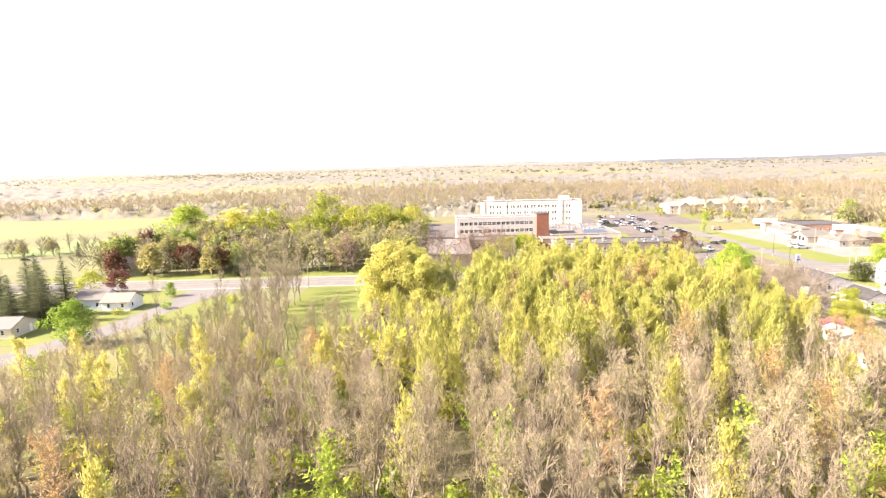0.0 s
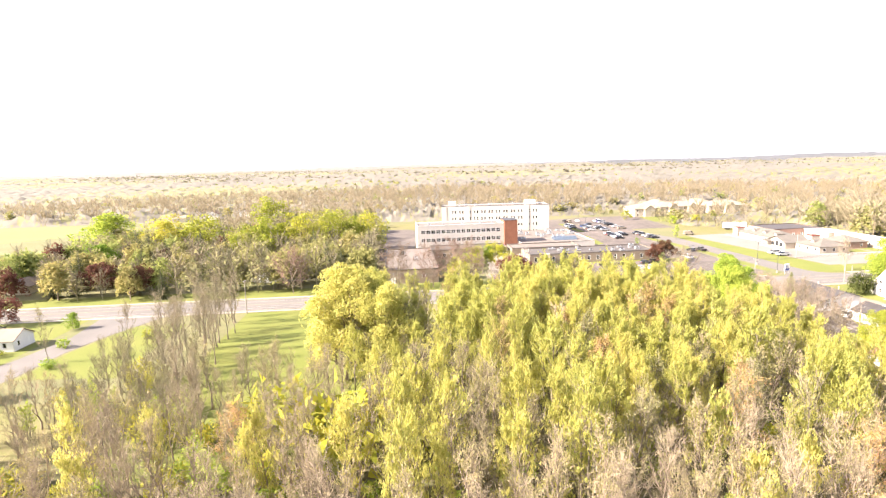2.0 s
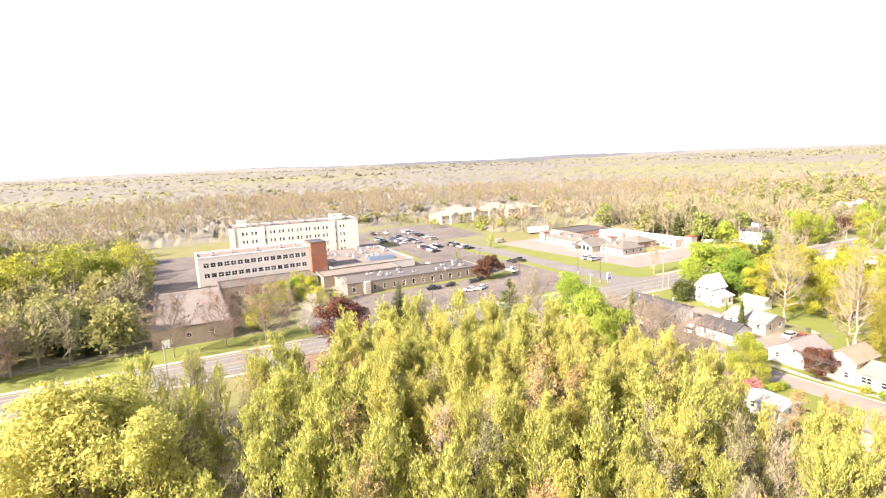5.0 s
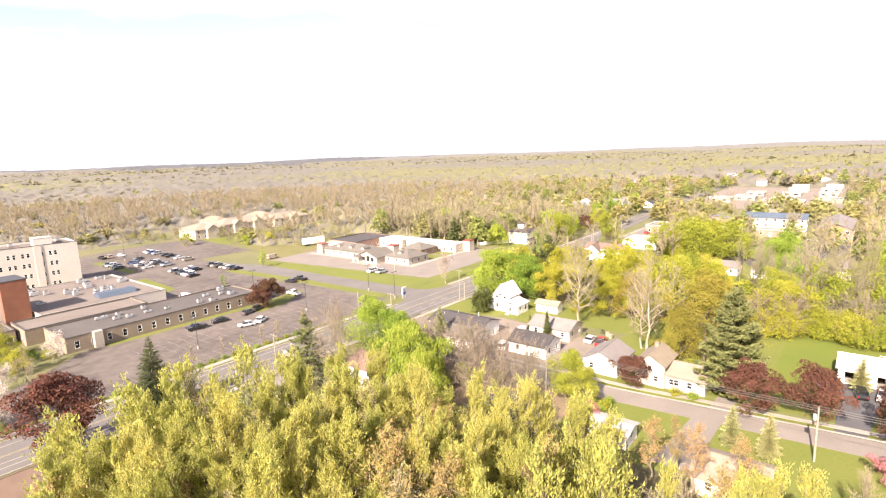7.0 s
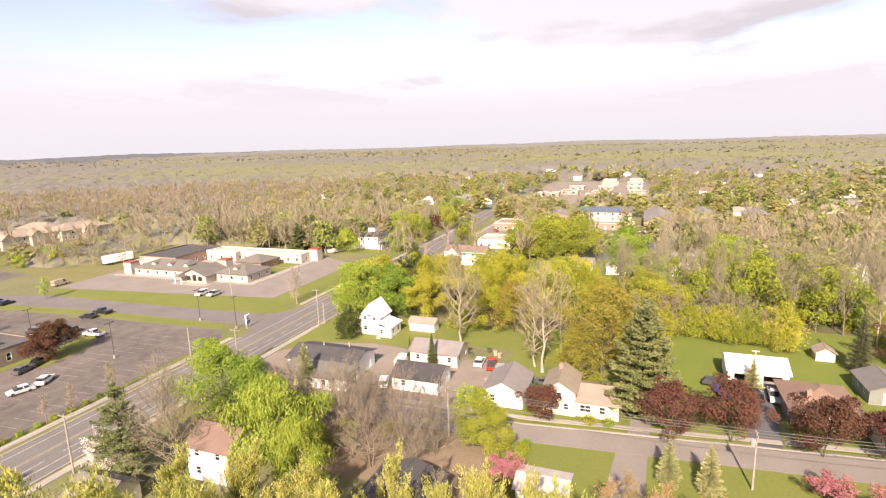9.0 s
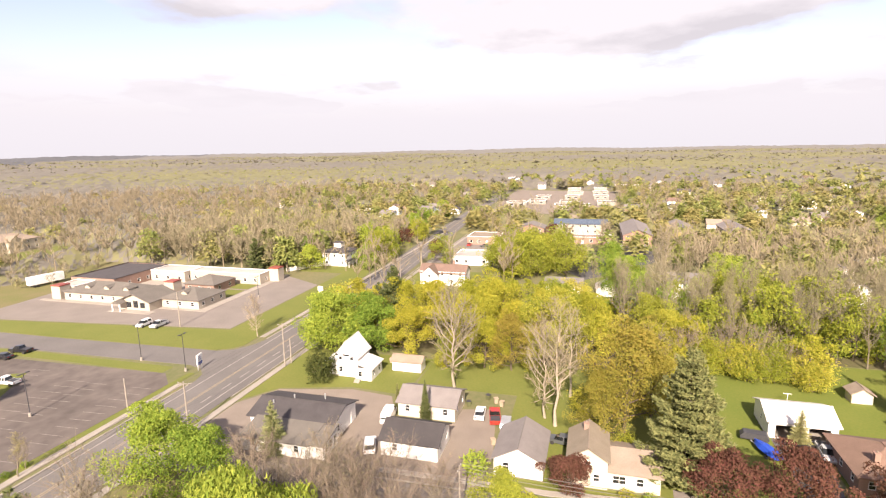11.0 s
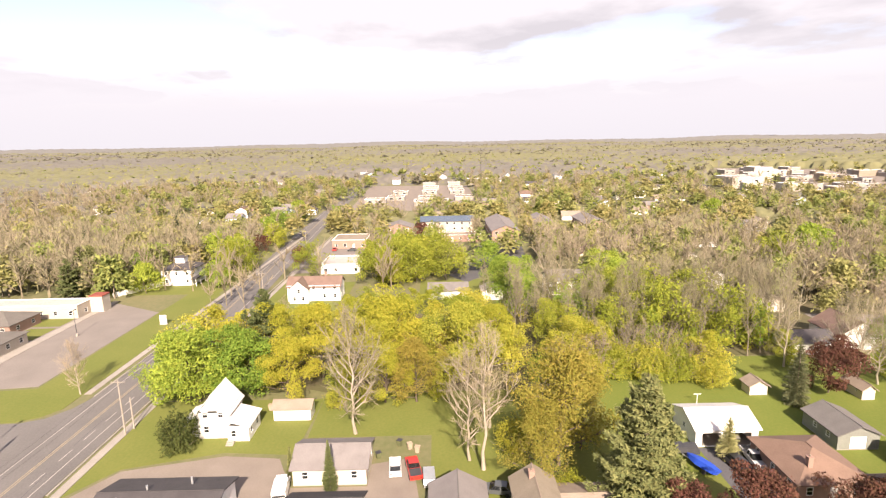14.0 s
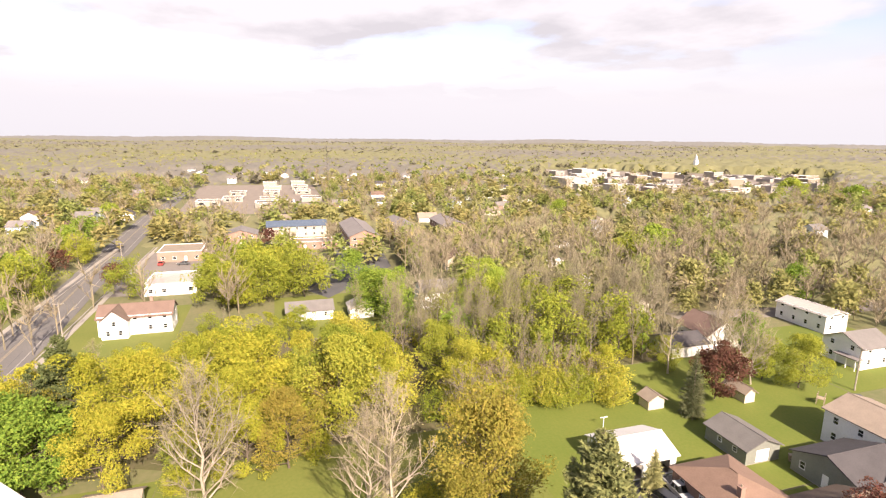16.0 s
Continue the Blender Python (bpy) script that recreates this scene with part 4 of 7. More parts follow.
def plant(kind, x, y, h=None, fat=1.0, group="", turn=None, pick=None, joined=None, plain=False):
    """A tree of a kind, h metres high, at x, y: a thing of its own, or its plainer pattern noted down for a joined wood."""
    label, H, variants = SPECIES[kind]
    full, lite = variants[tree_rng.randrange(len(variants)) if pick is None else pick]
    k, turn = (h or H) / H, tree_rng.uniform(0, 360) if turn is None else turn
    TREES.append((x, y))
    if joined is not None:
        c, s = k * fat * math.cos(radians(turn)), k * fat * math.sin(radians(turn))
        R = np.array([[c, s, 0], [-s, c, 0], [0, 0, k]])
        if plain and kind in MID:
            R, lite = R * np.array([[H, H, H]]), MID[kind][tree_rng.randrange(2)]
        for V, F, m in lite:
            joined.append((V @ R + np.array([[x, y, 0]]), F, m))
        return None
    if math.hypot(x - 75, y - 115) > 150:
        if id(lite) not in PLAIN:
            PLAIN[id(lite)] = [tri_mesh(n, V, F, M[m]) for n, (V, F, m) in zip(("trunk", "crown", "leaves") if len(lite) > 1 else ("crown",), lite)]
        full = PLAIN[id(lite)]
    shrubby = kind in ("shrub", "bush", "thicket")
    root = new("shrub" if shrubby else "tree")
    root.empty_display_size = 0.3
    root.matrix_basis = pose(x, y, 0, 0, 0, turn) @ Matrix.Diagonal((k * fat, k * fat, k, 1))
    tagged(root, label, "shrub" if shrubby else "tree", group)
    for me in full:
        o = new(me.name.split(".")[0], me)
        o.parent = root
    return root


def joined_wood(name, label, pieces):
    """One mesh of many trees, of kind stuff."""
    if not pieces:
        return
    mats = sorted({m for V, F, m in pieces})
    V, F = join(*[(v, f) for v, f, m in pieces])
    me = tri_mesh(name, V, F, M[mats[0]])
    for m in mats[1:]:
        me.materials.append(M[m])
    me.polygons.foreach_set("material_index", np.concatenate([np.full(len(f), mats.index(m), np.int32) for v, f, m in pieces]))
    me.update()
    tagged(new(name, me), label, "woodland", kind="stuff")

# ---- ground, roads, lots ----
setting("ground", Shape().box(-5200, 5200, -5200, 5200, -1.0, 0.0), M["ground"], "brown and green spring woodland ground to the horizon", "ground")


def sheet(name, pts, z, material, label, category):
    return setting(name, Shape().prism(pts, -0.3, z), M[material], label, category)


def rect(x0, x1, y0, y1):
    return [(x0, y0), (x1, y0), (x1, y1), (x0, y1)]


MAIN = [(-900, 193.3), (-300, 193.3), (200, 193.6), (240, 195.4), (280, 198), (363, 203), (458, 208), (620, 213)]
main_road = setting("road_main", band(Shape(), MAIN, 6.1, -0.3, 0.050), M["asphalt"], "worn grey asphalt main road with painted lanes", "road")
for off, half, m in ((0.55, 0.10, "paint_yellow"), (0.15, 0.10, "paint_yellow"), (-4.0, 0.09, "paint_white"), (4.2, 0.09, "paint_white")):
    part("lane_line", band(Shape(), MAIN, half, 0.03, 0.058, off), M[m], main_road)
dash = Shape().box(-1.6, 1.6, -0.09, 0.09, 0.03, 0.058).mesh("lane_dash", M["paint_white"])
for i in range(38):
    part("lane_dash", dash, None, main_road, at=pose(-60 + i * 6.2, 193.3 - 2.0, 0))
crack = Shape().box(-4.5, 4.5, -0.05, 0.05, 0.03, 0.055).mesh("tar_seam", M["dark_asphalt"])
for i in range(24):
    part("tar_seam", crack, None, main_road, at=pose(40 + i * 8.3, 189.6 + (i * 37 % 60) / 10, 0, 0, 0, (i * 53 % 9) - 4))
for side, y0, y1, gaps in (("south", 186.9, 187.2, ((97, 105.5), (108, 122))), ("north", 199.4, 199.7, ((42, 52), (125.5, 153), (218, 230)))):
    x = -300
    pieces = Shape()
    for a, b in (*gaps, (330, 330)):
        pieces.box(x, a, y0, y1, -0.2, 0.16)
        x = b
    setting("kerb_" + side, pieces, M["concrete"], "pale concrete road kerb", "kerb")
slab = Shape().box(-0.74, 0.74, -0.73, 0.73, -0.2, 0.13).mesh("paving_slab", M["concrete"])
for side, y, gap in (("south", 185.6, (0, 0)), ("north", 201.6, (124.5, 154))):
    base = Shape().box(-300, gap[0] or 330, y - 0.72, y + 0.72, -0.25, 0.10)
    if gap[0]:
        base.box(gap[1], 330, y - 0.72, y + 0.72, -0.25, 0.10)
    walk_way = setting("pavement_" + side, base, M["concrete"], "concrete pavement beside the main road", "pavement")
    for i in range(44):
        if not gap[0] < 72 + i * 1.5 + 0.75 < gap[1] + 1.5:
            part("paving_slab", slab, None, walk_way, at=pose(72 + i * 1.5, y, 0))

# hospital drive, side street, west street
sheet("road_hospital_drive", [(125.5, 199.3), (130, 200.6), (132.6, 203.2), (133.8, 207), (132.6, 253), (130, 290), (121, 330), (112, 398), (120, 400), (130, 332), (140.5, 290), (141, 253), (142.8, 207), (144.4, 203.4), (148, 200.8), (153, 199.3)], 0.045, "asphalt", "grey asphalt drive to the hospital", "road")
street = sheet("road_side_street", [(98.6, 187.4), (98.8, 140), (99.4, 123), (101.4, 100), (103, 80), (110, -100), (122, -100), (109.6, 75), (107.0, 100), (104.6, 123), (104.2, 140), (104.2, 187.4)], 0.045, "street", "pale worn asphalt side street", "road")
EAST_EDGE = [(104.4, 150), (104.8, 123), (107.2, 100), (109.8, 75), (122.2, -100)]
setting("kerb_street_east", band(Shape(), EAST_EDGE, 0.15, -0.2, 0.14), M["concrete"], "low concrete kerb of the side street", "kerb")
setting("pavement_street", band(Shape(), [(x + 2.0, y) for x, y in EAST_EDGE], 0.6, -0.2, 0.10), M["concrete"], "narrow concrete pavement along the side street", "pavement")
sheet("driveway", [(108.6, 85), (122, 83.4), (130.4, 80.5), (130.4, 89.4), (108.4, 89.2)], 0.034, "dark_asphalt", "dark asphalt driveway to the white garage", "driveway")
sheet("driveway", [(106.6, 107), (112, 106.6), (112, 103.4), (106.8, 103.8)], 0.034, "street", "short pale driveway under the pine", "driveway")
sheet("driveway", [(101.2, 104), (100.8, 108.5), (84, 110), (84, 104.6)], 0.034, "street", "pale driveway off the side street", "driveway")
sheet("road_west_street", [(-90, 187.4), (-88, 168), (-91, 153), (-95, 140), (-106, 118), (-125, 80), (-117, 76), (-97, 114), (-84, 140), (-82.5, 156), (-79, 168), (-70, 187.4)], 0.045, "asphalt", "pale asphalt residential street", "road")
sheet("road_east_street", [(186, 30), (176, -60), (150, -30), (100, -10), (100, -18), (152, -38), (182, -70), (194, 30)], 0.045, "street", "grey asphalt back street", "road")

lot = sheet("parking_lot_south", [(30, 204.2), (124, 204.2), (128.5, 209), (127, 253), (124, 262), (104.5, 262), (104.5, 239), (53, 239), (40, 228), (30, 222)], 0.04, "lot", "wide brownish asphalt hospital parking lot with faded white stalls", "parking lot")
lot_n = sheet("parking_lot_north", [(98.2, 263), (126, 263), (123.5, 300), (113, 344), (106, 398), (84, 398), (84, 319), (98.2, 319)], 0.038, "lot", "grey asphalt hospital parking lot", "parking lot")
sheet("parking_lot_court", [(76.2, 255.7), (104.4, 255.7), (104.4, 262), (98.2, 263), (98.2, 330), (84, 330), (84, 319), (87.2, 312), (87.2, 268), (76.2, 268)], 0.034, "lot", "grey asphalt court behind the clinic wing", "parking lot")
sheet("parking_lot_far", [(131, 334), (160, 334), (166, 405), (121, 405), (124, 372)], 0.032, "lot", "grey asphalt overflow parking lot", "parking lot")
sheet("parking_lot_middle", [(124, 297), (131, 297), (133, 334), (131, 400), (107, 400), (113.4, 344)], 0.051, "lot", "grey asphalt rows behind the hospital drive", "parking lot")
sheet("parking_lot_hospital_rear", [(-12, 262), (4, 262), (4, 300), (18, 330), (18, 345), (2, 372), (-12, 372), (-14, 300)], 0.036, "lot", "grey asphalt yard behind the hospital", "parking lot")
sheet("parking_lot_school", [(148.5, 300), (158, 214.5), (207, 214.2), (219, 236), (221, 306)], 0.04, "street", "pale tan asphalt lot round the low clinic", "parking lot")
sheet("gravel_yard", [(104.4, 133.5), (114, 132.8), (129.5, 135), (128, 141.2), (122.6, 141.2), (122.6, 152.4), (130, 156), (131, 165), (127.5, 179.6), (120, 184.6), (104.4, 184.8)], 0.03, "gravel", "tan gravel yard between the houses", "yard")
sheet("dirt_yard", [(83, 126.3), (98.3, 126.3), (98.3, 166), (86, 166), (83, 150)], 0.02, "soil", "brown bare earth yard under leafless trees", "yard")
sheet("apartment_drive", [(234, 121), (270, 94), (304, 92), (312, 108), (300, 112), (272, 112), (246, 128)], 0.04, "dark_asphalt", "dark asphalt apartment parking area", "parking lot")
sheet("shop_yard", rect(252, 318, 160, 187.5), 0.035, "street", "pale asphalt forecourt beside the shops", "parking lot")
sheet("strip_yard", [(415, 100), (630, 100), (640, 204), (440, 195)], 0.03, "gravel", "pale yards of the far shopping strip", "parking lot")
sheet("town_yard", [(430, -160), (560, -150), (840, -270), (640, -560), (380, -220)], 0.03, "gravel", "pale streets of the far town centre", "road")

LAWNS = [[(128, 180), (132, 165.5), (131, 154), (150, 153), (150, 185), (121, 185)], rect(123, 152, 100, 132), rect(136, 152, 132, 153), [(104.9, 131), (105.2, 123), (107.6, 100), (109.2, 83.8), (123, 84), (123, 131)], rect(104.95, 106.2, 131.4, 136),
         rect(123, 166, 28, 99.999), [(110.0, 83), (118, -20), (123, -20), (122.5, 83)], rect(201, 238, 84, 137), rect(200, 238, 160, 185), rect(150.5, 163, 181, 186.2),
         [(82, 60), (104.3, 60), (102.8, 80), (101.2, 100), (99.2, 123), (99.0, 126), (82, 126)], rect(142, 176, -10, 27.5), rect(-48, -11, 98, 186), rect(-60, 30, 202.4, 214), rect(-130, -92.5, 128, 185.5),
         [(-83, 140), (-62, 138), (-62, 176), (-76, 176), (-78, 168), (-81.5, 156)], rect(128.6, 132, 210, 256), rect(226, 270, 204, 250), rect(272, 330, 206, 240), rect(203, 226, 203, 214), rect(-160, -60.2, 203, 214)]
for p in LAWNS:
    lush = min(q[0] for q in p) > 109 and max(q[1] for q in p) < 100.5
    sheet("lawn", p, 0.022, "lawn_deep" if lush else "lawn", "lush deep green garden lawn" if lush else "bright green mown spring lawn", "lawn")
for p in ([(148, 202.5), (202, 202.5), (206, 213.6), (157, 213.8), (147.5, 300), (140.8, 296), (141.5, 253), (143.2, 208), (145.2, 204.4)], rect(31, 130, 202.4, 204.1), [(128, 262), (131.5, 258), (128, 296), (124.5, 296)],
          [(92.5, 312.3), (93.7, 282), (97.5, 283.9), (99.3, 313.4)], rect(58, 100, 236.8, 239.3), [(97, 230), (108, 231.5), (121, 240), (120, 243), (104, 238.5), (96.5, 236)], rect(100, 104, 330, 372)):
    sheet("lawn", p, 0.056, "lawn", "green grass verge beside the asphalt", "lawn")
for p in ([(-8, 330), (24, 346), (30, 420), (-12, 395)], rect(-30, 50, 170, 185), rect(85, 98.4, 166, 185), rect(-120, -58, 40, 127), [(150, 300), (220, 307), (260, 360), (180, 400), (160, 330)]):
    sheet("rough_grass", p, 0.018, "rough_grass", "rough yellowed grass at the wood's edge", "grass")
for p in ([(-420, 470), (-240, 470), (-225, 395), (-300, 330), (-420, 330)], [(-235, 330), (-160, 345), (-120, 335), (-150, 285), (-240, 265)]):
    sheet("field", p, 0.03, "field", "open bright green farm field", "field")
for p in ([(-90, 20), (84, 20), (84, 120), (70, 165), (40, 169.5), (-10, 169.5), (-10.5, 115.5), (-48.5, 115.5), (-57.5, 127.5), (-58, 127.5), (-90, 100)], [(166.5, 30), (232, -40), (236, 83), (200.5, 83), (200, 137.5), (206, 159), (163.5, 180), (152.5, 153), (152.5, 99.5), (166.5, 99.5)]):
    sheet("woodland_floor", p, 0.012, "wood_floor", "dark leaf litter under the trees", "ground")

# stalls
line_mesh = Shape().box(-0.06, 0.06, -2.4, 2.4, 0.02, 0.046).mesh("stall_line", M["paint_faded"])
for row, (y, x0, x1) in enumerate(((208.5, 44, 124), (219.5, 60, 125), (225.2, 60, 125), (238.5, 93, 126), (249, 95, 125))):
    for i in range(int((x1 - x0) / 2.75)):
        part("stall_line", line_mesh, None, lot, at=pose(x0 + i * 2.75, y, 0, 0, 0, 4))
for row in range(5):
    for i in range(16):
        part("stall_line", line_mesh, None, lot_n, at=pose(92 + row * 8.0, 282 + i * 4.2, 0, 0, 0, 98))

# ---- hospital ----
def roof_unit(x, y, z, w, d, h, label="white rooftop air unit on the flat roof"):
    u = thing("rooftop_unit", label, "air unit", pose(x, y, z), "rooftop units")
    part("casing", Shape().box(-w / 2, w / 2, -d / 2, d / 2, 0.12, h), M["metal_grey"], u)
    part("skid", Shape().box(-w / 2 + 0.1, w / 2 - 0.1, -d / 2 + 0.1, d / 2 - 0.1, 0, 0.12), M["metal_dark"], u)
    part("fan_cowl", Shape().tube((0, 0, h), (0, 0, h + 0.25), min(w, d) * 0.32, min(w, d) * 0.32, 12), M["metal_dark"], u)
    return u


def pairs(length, step, v_list, w, h, start):
    """Windows in pairs along a facade, floor by floor."""
    o, u = [], start
    while u < length - start * 0.6:
        for v in v_list:
            o += [(u - w * 0.85, v, w, h, "w"), (u + w * 0.85, v, w, h, "w")]
        u += step
    return o


hosp = thing("hospital", "four-storey white hospital block with small paired windows and flat roof", "building", pose(20.8, 330.6, 0, 0, 0, -5.2))
L, D, HT = 60.7, 17.0, 17.2
rows4 = (1.6, 5.5, 9.3, 13.1)
walls(hosp, 0, L, 0, D, HT, {"S": pairs(L, 4.15, rows4, 0.95, 1.7, 7.0), "W": pairs(D, 5.0, rows4, 0.95, 1.7, 4.0), "E": pairs(D, 4.2, rows4, 0.95, 1.7, 3.0)}, M["white_panel"], thick=0.4)
flat_roof(hosp, 0, L, 0, D, HT, M["roof_gravel"], M["metal_dark"], 0.7)
for x in (0.4, 13.6, 47.0):
    part("pilaster", Shape().box(x, x + 2.3, -0.25, -0.003, 0, HT - 0.1), M["white_panel"], hosp)
for x, y, w, d, h in ((6, 9, 4.5, 4, 2.2), (51, 8, 6, 5, 2.0)):
    part("penthouse", Shape().box(x - w / 2, x + w / 2, y - d / 2, y + d / 2, HT - 0.7, HT + h).box(x - w / 2 - .1, x + w / 2 + .1, y - d / 2 - .1, y + d / 2 + .1, HT + h, HT + h + .15), M["white_panel"], hosp)
tm = hosp.matrix_basis
for x, y, w in ((14, 11, 1.6), (20, 9, 2.2), (28, 12, 1.4), (36, 10, 1.8), (42, 11, 1.5), (57, 12, 1.7), (10, 6, 1.2)):
    q = tm @ Vector((x, y, HT - 0.5))
    roof_unit(q.x, q.y, q.z, w, w * 0.9, 1.0)

annex = thing("hospital_annex", "three-storey white office wing with window bands and brick stair tower", "building", pose(5.0, 274.3, 0, 0, 0, 1.2))
L, D, HT = 40.6, 15.0, 13.2
o = []
n = 16
for i in range(n):
    for v in (1.2, 5.6, 9.4):
        if not (v == 1.2 and i % 3 == 1):
            o.append((1.6 + (L - 3.0) * (i + 0.5) / n, v, 1.95, 1.75, "w"))
walls(annex, 0, L, 0, D, HT, {"S": o, "W": [(u, v, 1.6, 1.6, "w") for u in (4, 9) for v in (5.6, 9.4)]}, M["white_panel"], thick=0.4)
flat_roof(annex, 0, L, 0, D, HT, M["roof_gravel"], M["white_trim"], 0.6)
tower = part("brick_tower", Shape().box(L + 0.02, L + 6.2, -1.6, 8, 0, HT + 1.4), M["red_brick"], annex, "red brick stair tower")
part("coping", Shape().box(L - 0.06, L + 6.28, -1.68, 8.08, HT + 1.4, HT + 1.55), M["metal_dark"], tower)
for x, y, w in ((6, 8, 1.4), (13, 10, 1.2), (22, 7, 1.5), (31, 9, 1.2), (36, 6, 1.0)):
    roof_unit(5.0 + x, 274.5 + y, HT - 0.42, w, w, 0.8)

gym = thing("hall_building", "low tan brick hall with a flat gravel roof", "building", pose(0, 0, 0))
walls(gym, -8.8, 10.4, 214.5, 262, 5.0, {"S": [(3.0, 0.1, 1.9, 2.2, "d"), (8.5, 2.0, 1.4, 1.2, "w"), (14, 2.0, 1.4, 1.2, "w")], "E": [(u, 1.6, 1.5, 1.4, "w") for u in (6, 12, 18, 24, 30, 36)]}, M["tan_brick"], thick=0.3)
flat_roof(gym, -8.8, 10.4, 214.5, 262, 5.0, M["roof_gravel"], M["roof_flatgrey"], 0.25)
roof_unit(3, 236, 4.72, 1.3, 1.3, 0.9)
roof_unit(-2, 250, 4.72, 1.6, 1.2, 0.9)
link = thing("entrance_wing", "single-storey tan entrance wing with a grey flat roof", "building", pose(0, 0, 0))
walls(link, 10.7, 44.5, 260, 273.9, 4.0, {"S": [(2.5 + 3.0 * i, 1.0, 1.5, 1.6, "w") for i in range(11)]}, M["tan_brick"], thick=0.3)
flat_roof(link, 10.7, 44.5, 260, 273.9, 4.0, M["roof_flatgrey"], M["roof_flatgrey"], 0.25)
wing = thing("clinic_wing", "long single-storey brick clinic wing with a grey flat roof", "building", pose(0, 0, 0))
walls(wing, 49.5, 103, 239.5, 255.5, 4.0, {"S": [(2.4 + 3.7 * i, 0.9, 1.1, 1.9, "w") for i in range(14)], "E": [(4, 0.1, 1.8, 2.2, "d"), (8.5, 0.9, 1.2, 1.7, "w"), (12.5, 0.9, 1.2, 1.7, "w")], "W": [(4 + 4 * i, 0.9, 1.1, 1.7, "w") for i in range(3)]}, M["tan_brick"], thick=0.3)
flat_roof(wing, 49.5, 103, 239.5, 255.5, 4.0, M["roof_flatgrey"], M["roof_flatgrey"], 0.25)
walls(wing, 45.5, 76, 255.7, 268, 4.3, {"W": [(3 + 3.5 * i, 0.9, 1.1, 1.7, "w") for i in range(3)]}, M["tan_brick"], "rear_wall", thick=0.3)
flat_roof(wing, 45.5, 76, 255.7, 268, 4.3, M["roof_gravel"], M["roof_flatgrey"], 0.25)
part("porch_bay", Shape().box(55.4, 57.4, 238.0, 239.48, 0, 4.3), M["stucco"], wing)
part("entrance_canopy", Shape().box(103.05, 107, 241, 246.5, 2.9, 3.3).box(106.4, 106.8, 241.3, 241.7, 0, 2.9).box(106.4, 106.8, 245.8, 246.2, 0, 2.9), M["white_trim"], wing)
core = thing("service_block", "flat-roofed service block crowded with rooftop plant", "building", pose(0, 0, 0))
walls(core, 52.5, 87, 268.3, 312, 4.4, {"E": [(4 + 4 * i, 1.0, 1.5, 1.6, "w") for i in range(10)]}, M["white_panel"], thick=0.3)
flat_roof(core, 52.5, 87, 268.3, 312, 4.4, M["roof_gravel"], M["concrete"], 0.3)
part("blue_awning", Shape().front([(275, 4.15), (281, 4.15), (279.4, 5.5), (276.6, 5.5)], 70, 81), M["roof_blue"], core, "blue metal canopy")
plan = random.Random(3)
for i in range(26):
    roof_unit(plan.uniform(55, 85), plan.uniform(284, 310), 4.12, plan.uniform(0.8, 2.6), plan.uniform(0.8, 2.0), plan.uniform(0.5, 1.5))
for i in range(14):
    roof_unit(plan.uniform(52, 100), plan.uniform(242, 253.5), 3.77, plan.uniform(0.8, 2.0), plan.uniform(0.8, 1.6), plan.uniform(0.6, 1.2))

# ---- low clinic across the drive: many small hipped pavilions round a court ----
clinic = thing("pavilion_clinic", "low cream pavilion building with hipped grey roofs", "building", pose(0, 0, 0))


def pavilion(x0, x1, y0, y1, h, rise, roof="roof_slate", wall="stucco", flat=False):
    walls(clinic, x0, x1, y0, y1, h, {k: [(l * (i + 0.5) / max(1, int(l / 4)), 0.9, 1.2, 1.3, "w") for i in range(max(1, int(l / 4)))] for k, (a, l) in sides(x0, x1, y0, y1).items()}, M[wall])
    if flat:
        flat_roof(clinic, x0, x1, y0, y1, h, M[roof], M[roof if roof == "roof_dark" else "white_trim"], 0.2)
    else:
        hip_roof(clinic, x0, x1, y0, y1, h + 0.16, rise, M[roof])


pavilion(171.2, 184, 262, 289.4, 2.8, 2.5)
pavilion(171.3, 184, 235.8, 249.8, 2.8, 2.5)
pavilion(188.8, 200, 244, 256, 2.9, 2.3, "roof_slate", "pink_brick")
pavilion(175.4, 184, 289.8, 298.5, 3.5, 0, "roof_white", flat=True)
pavilion(184.4, 210, 282.2, 302, 4.2, 0, "roof_dark", "pink_brick", flat=True)
pavilion(200.4, 210.2, 266.2, 281.8, 4.0, 0, "roof_white", flat=True)
pavilion(203, 210.4, 235.4, 265.8, 3.9, 0, "roof_white", flat=True)
hall = part("entrance_hall", Shape().front([(250, 0), (261.6, 0), (261.6, 2.8), (255.8, 5.0), (250, 2.8)], 166.6, 177), M["stucco"], clinic, "cream gabled entrance hall")
part("gable_roof", Shape().front([(249.3, 2.62), (255.8, 5.12), (262.3, 2.62), (262.3, 2.82), (255.8, 5.34), (249.3, 2.82)], 165.9, 178.4), M["roof_slate"], hall)
for y in (252.6, 255.2, 257.8):
    part("gable_window", Shape().box(166.57, 166.595, y - 0.9, y + 0.9, 0.8, 3.0 if y == 255.2 else 2.5), M["glass"], hall)
porch = part("porch", Shape().front([(258.4, 2.5), (261.8, 2.5), (260.1, 3.5)], 163.6, 166.55), M["roof_slate"], hall)
for y in (258.7, 261.5):
    part("porch_post", Shape().box(163.8, 164.1, y - 0.15, y + 0.15, 0, 2.5), M["white_trim"], porch)
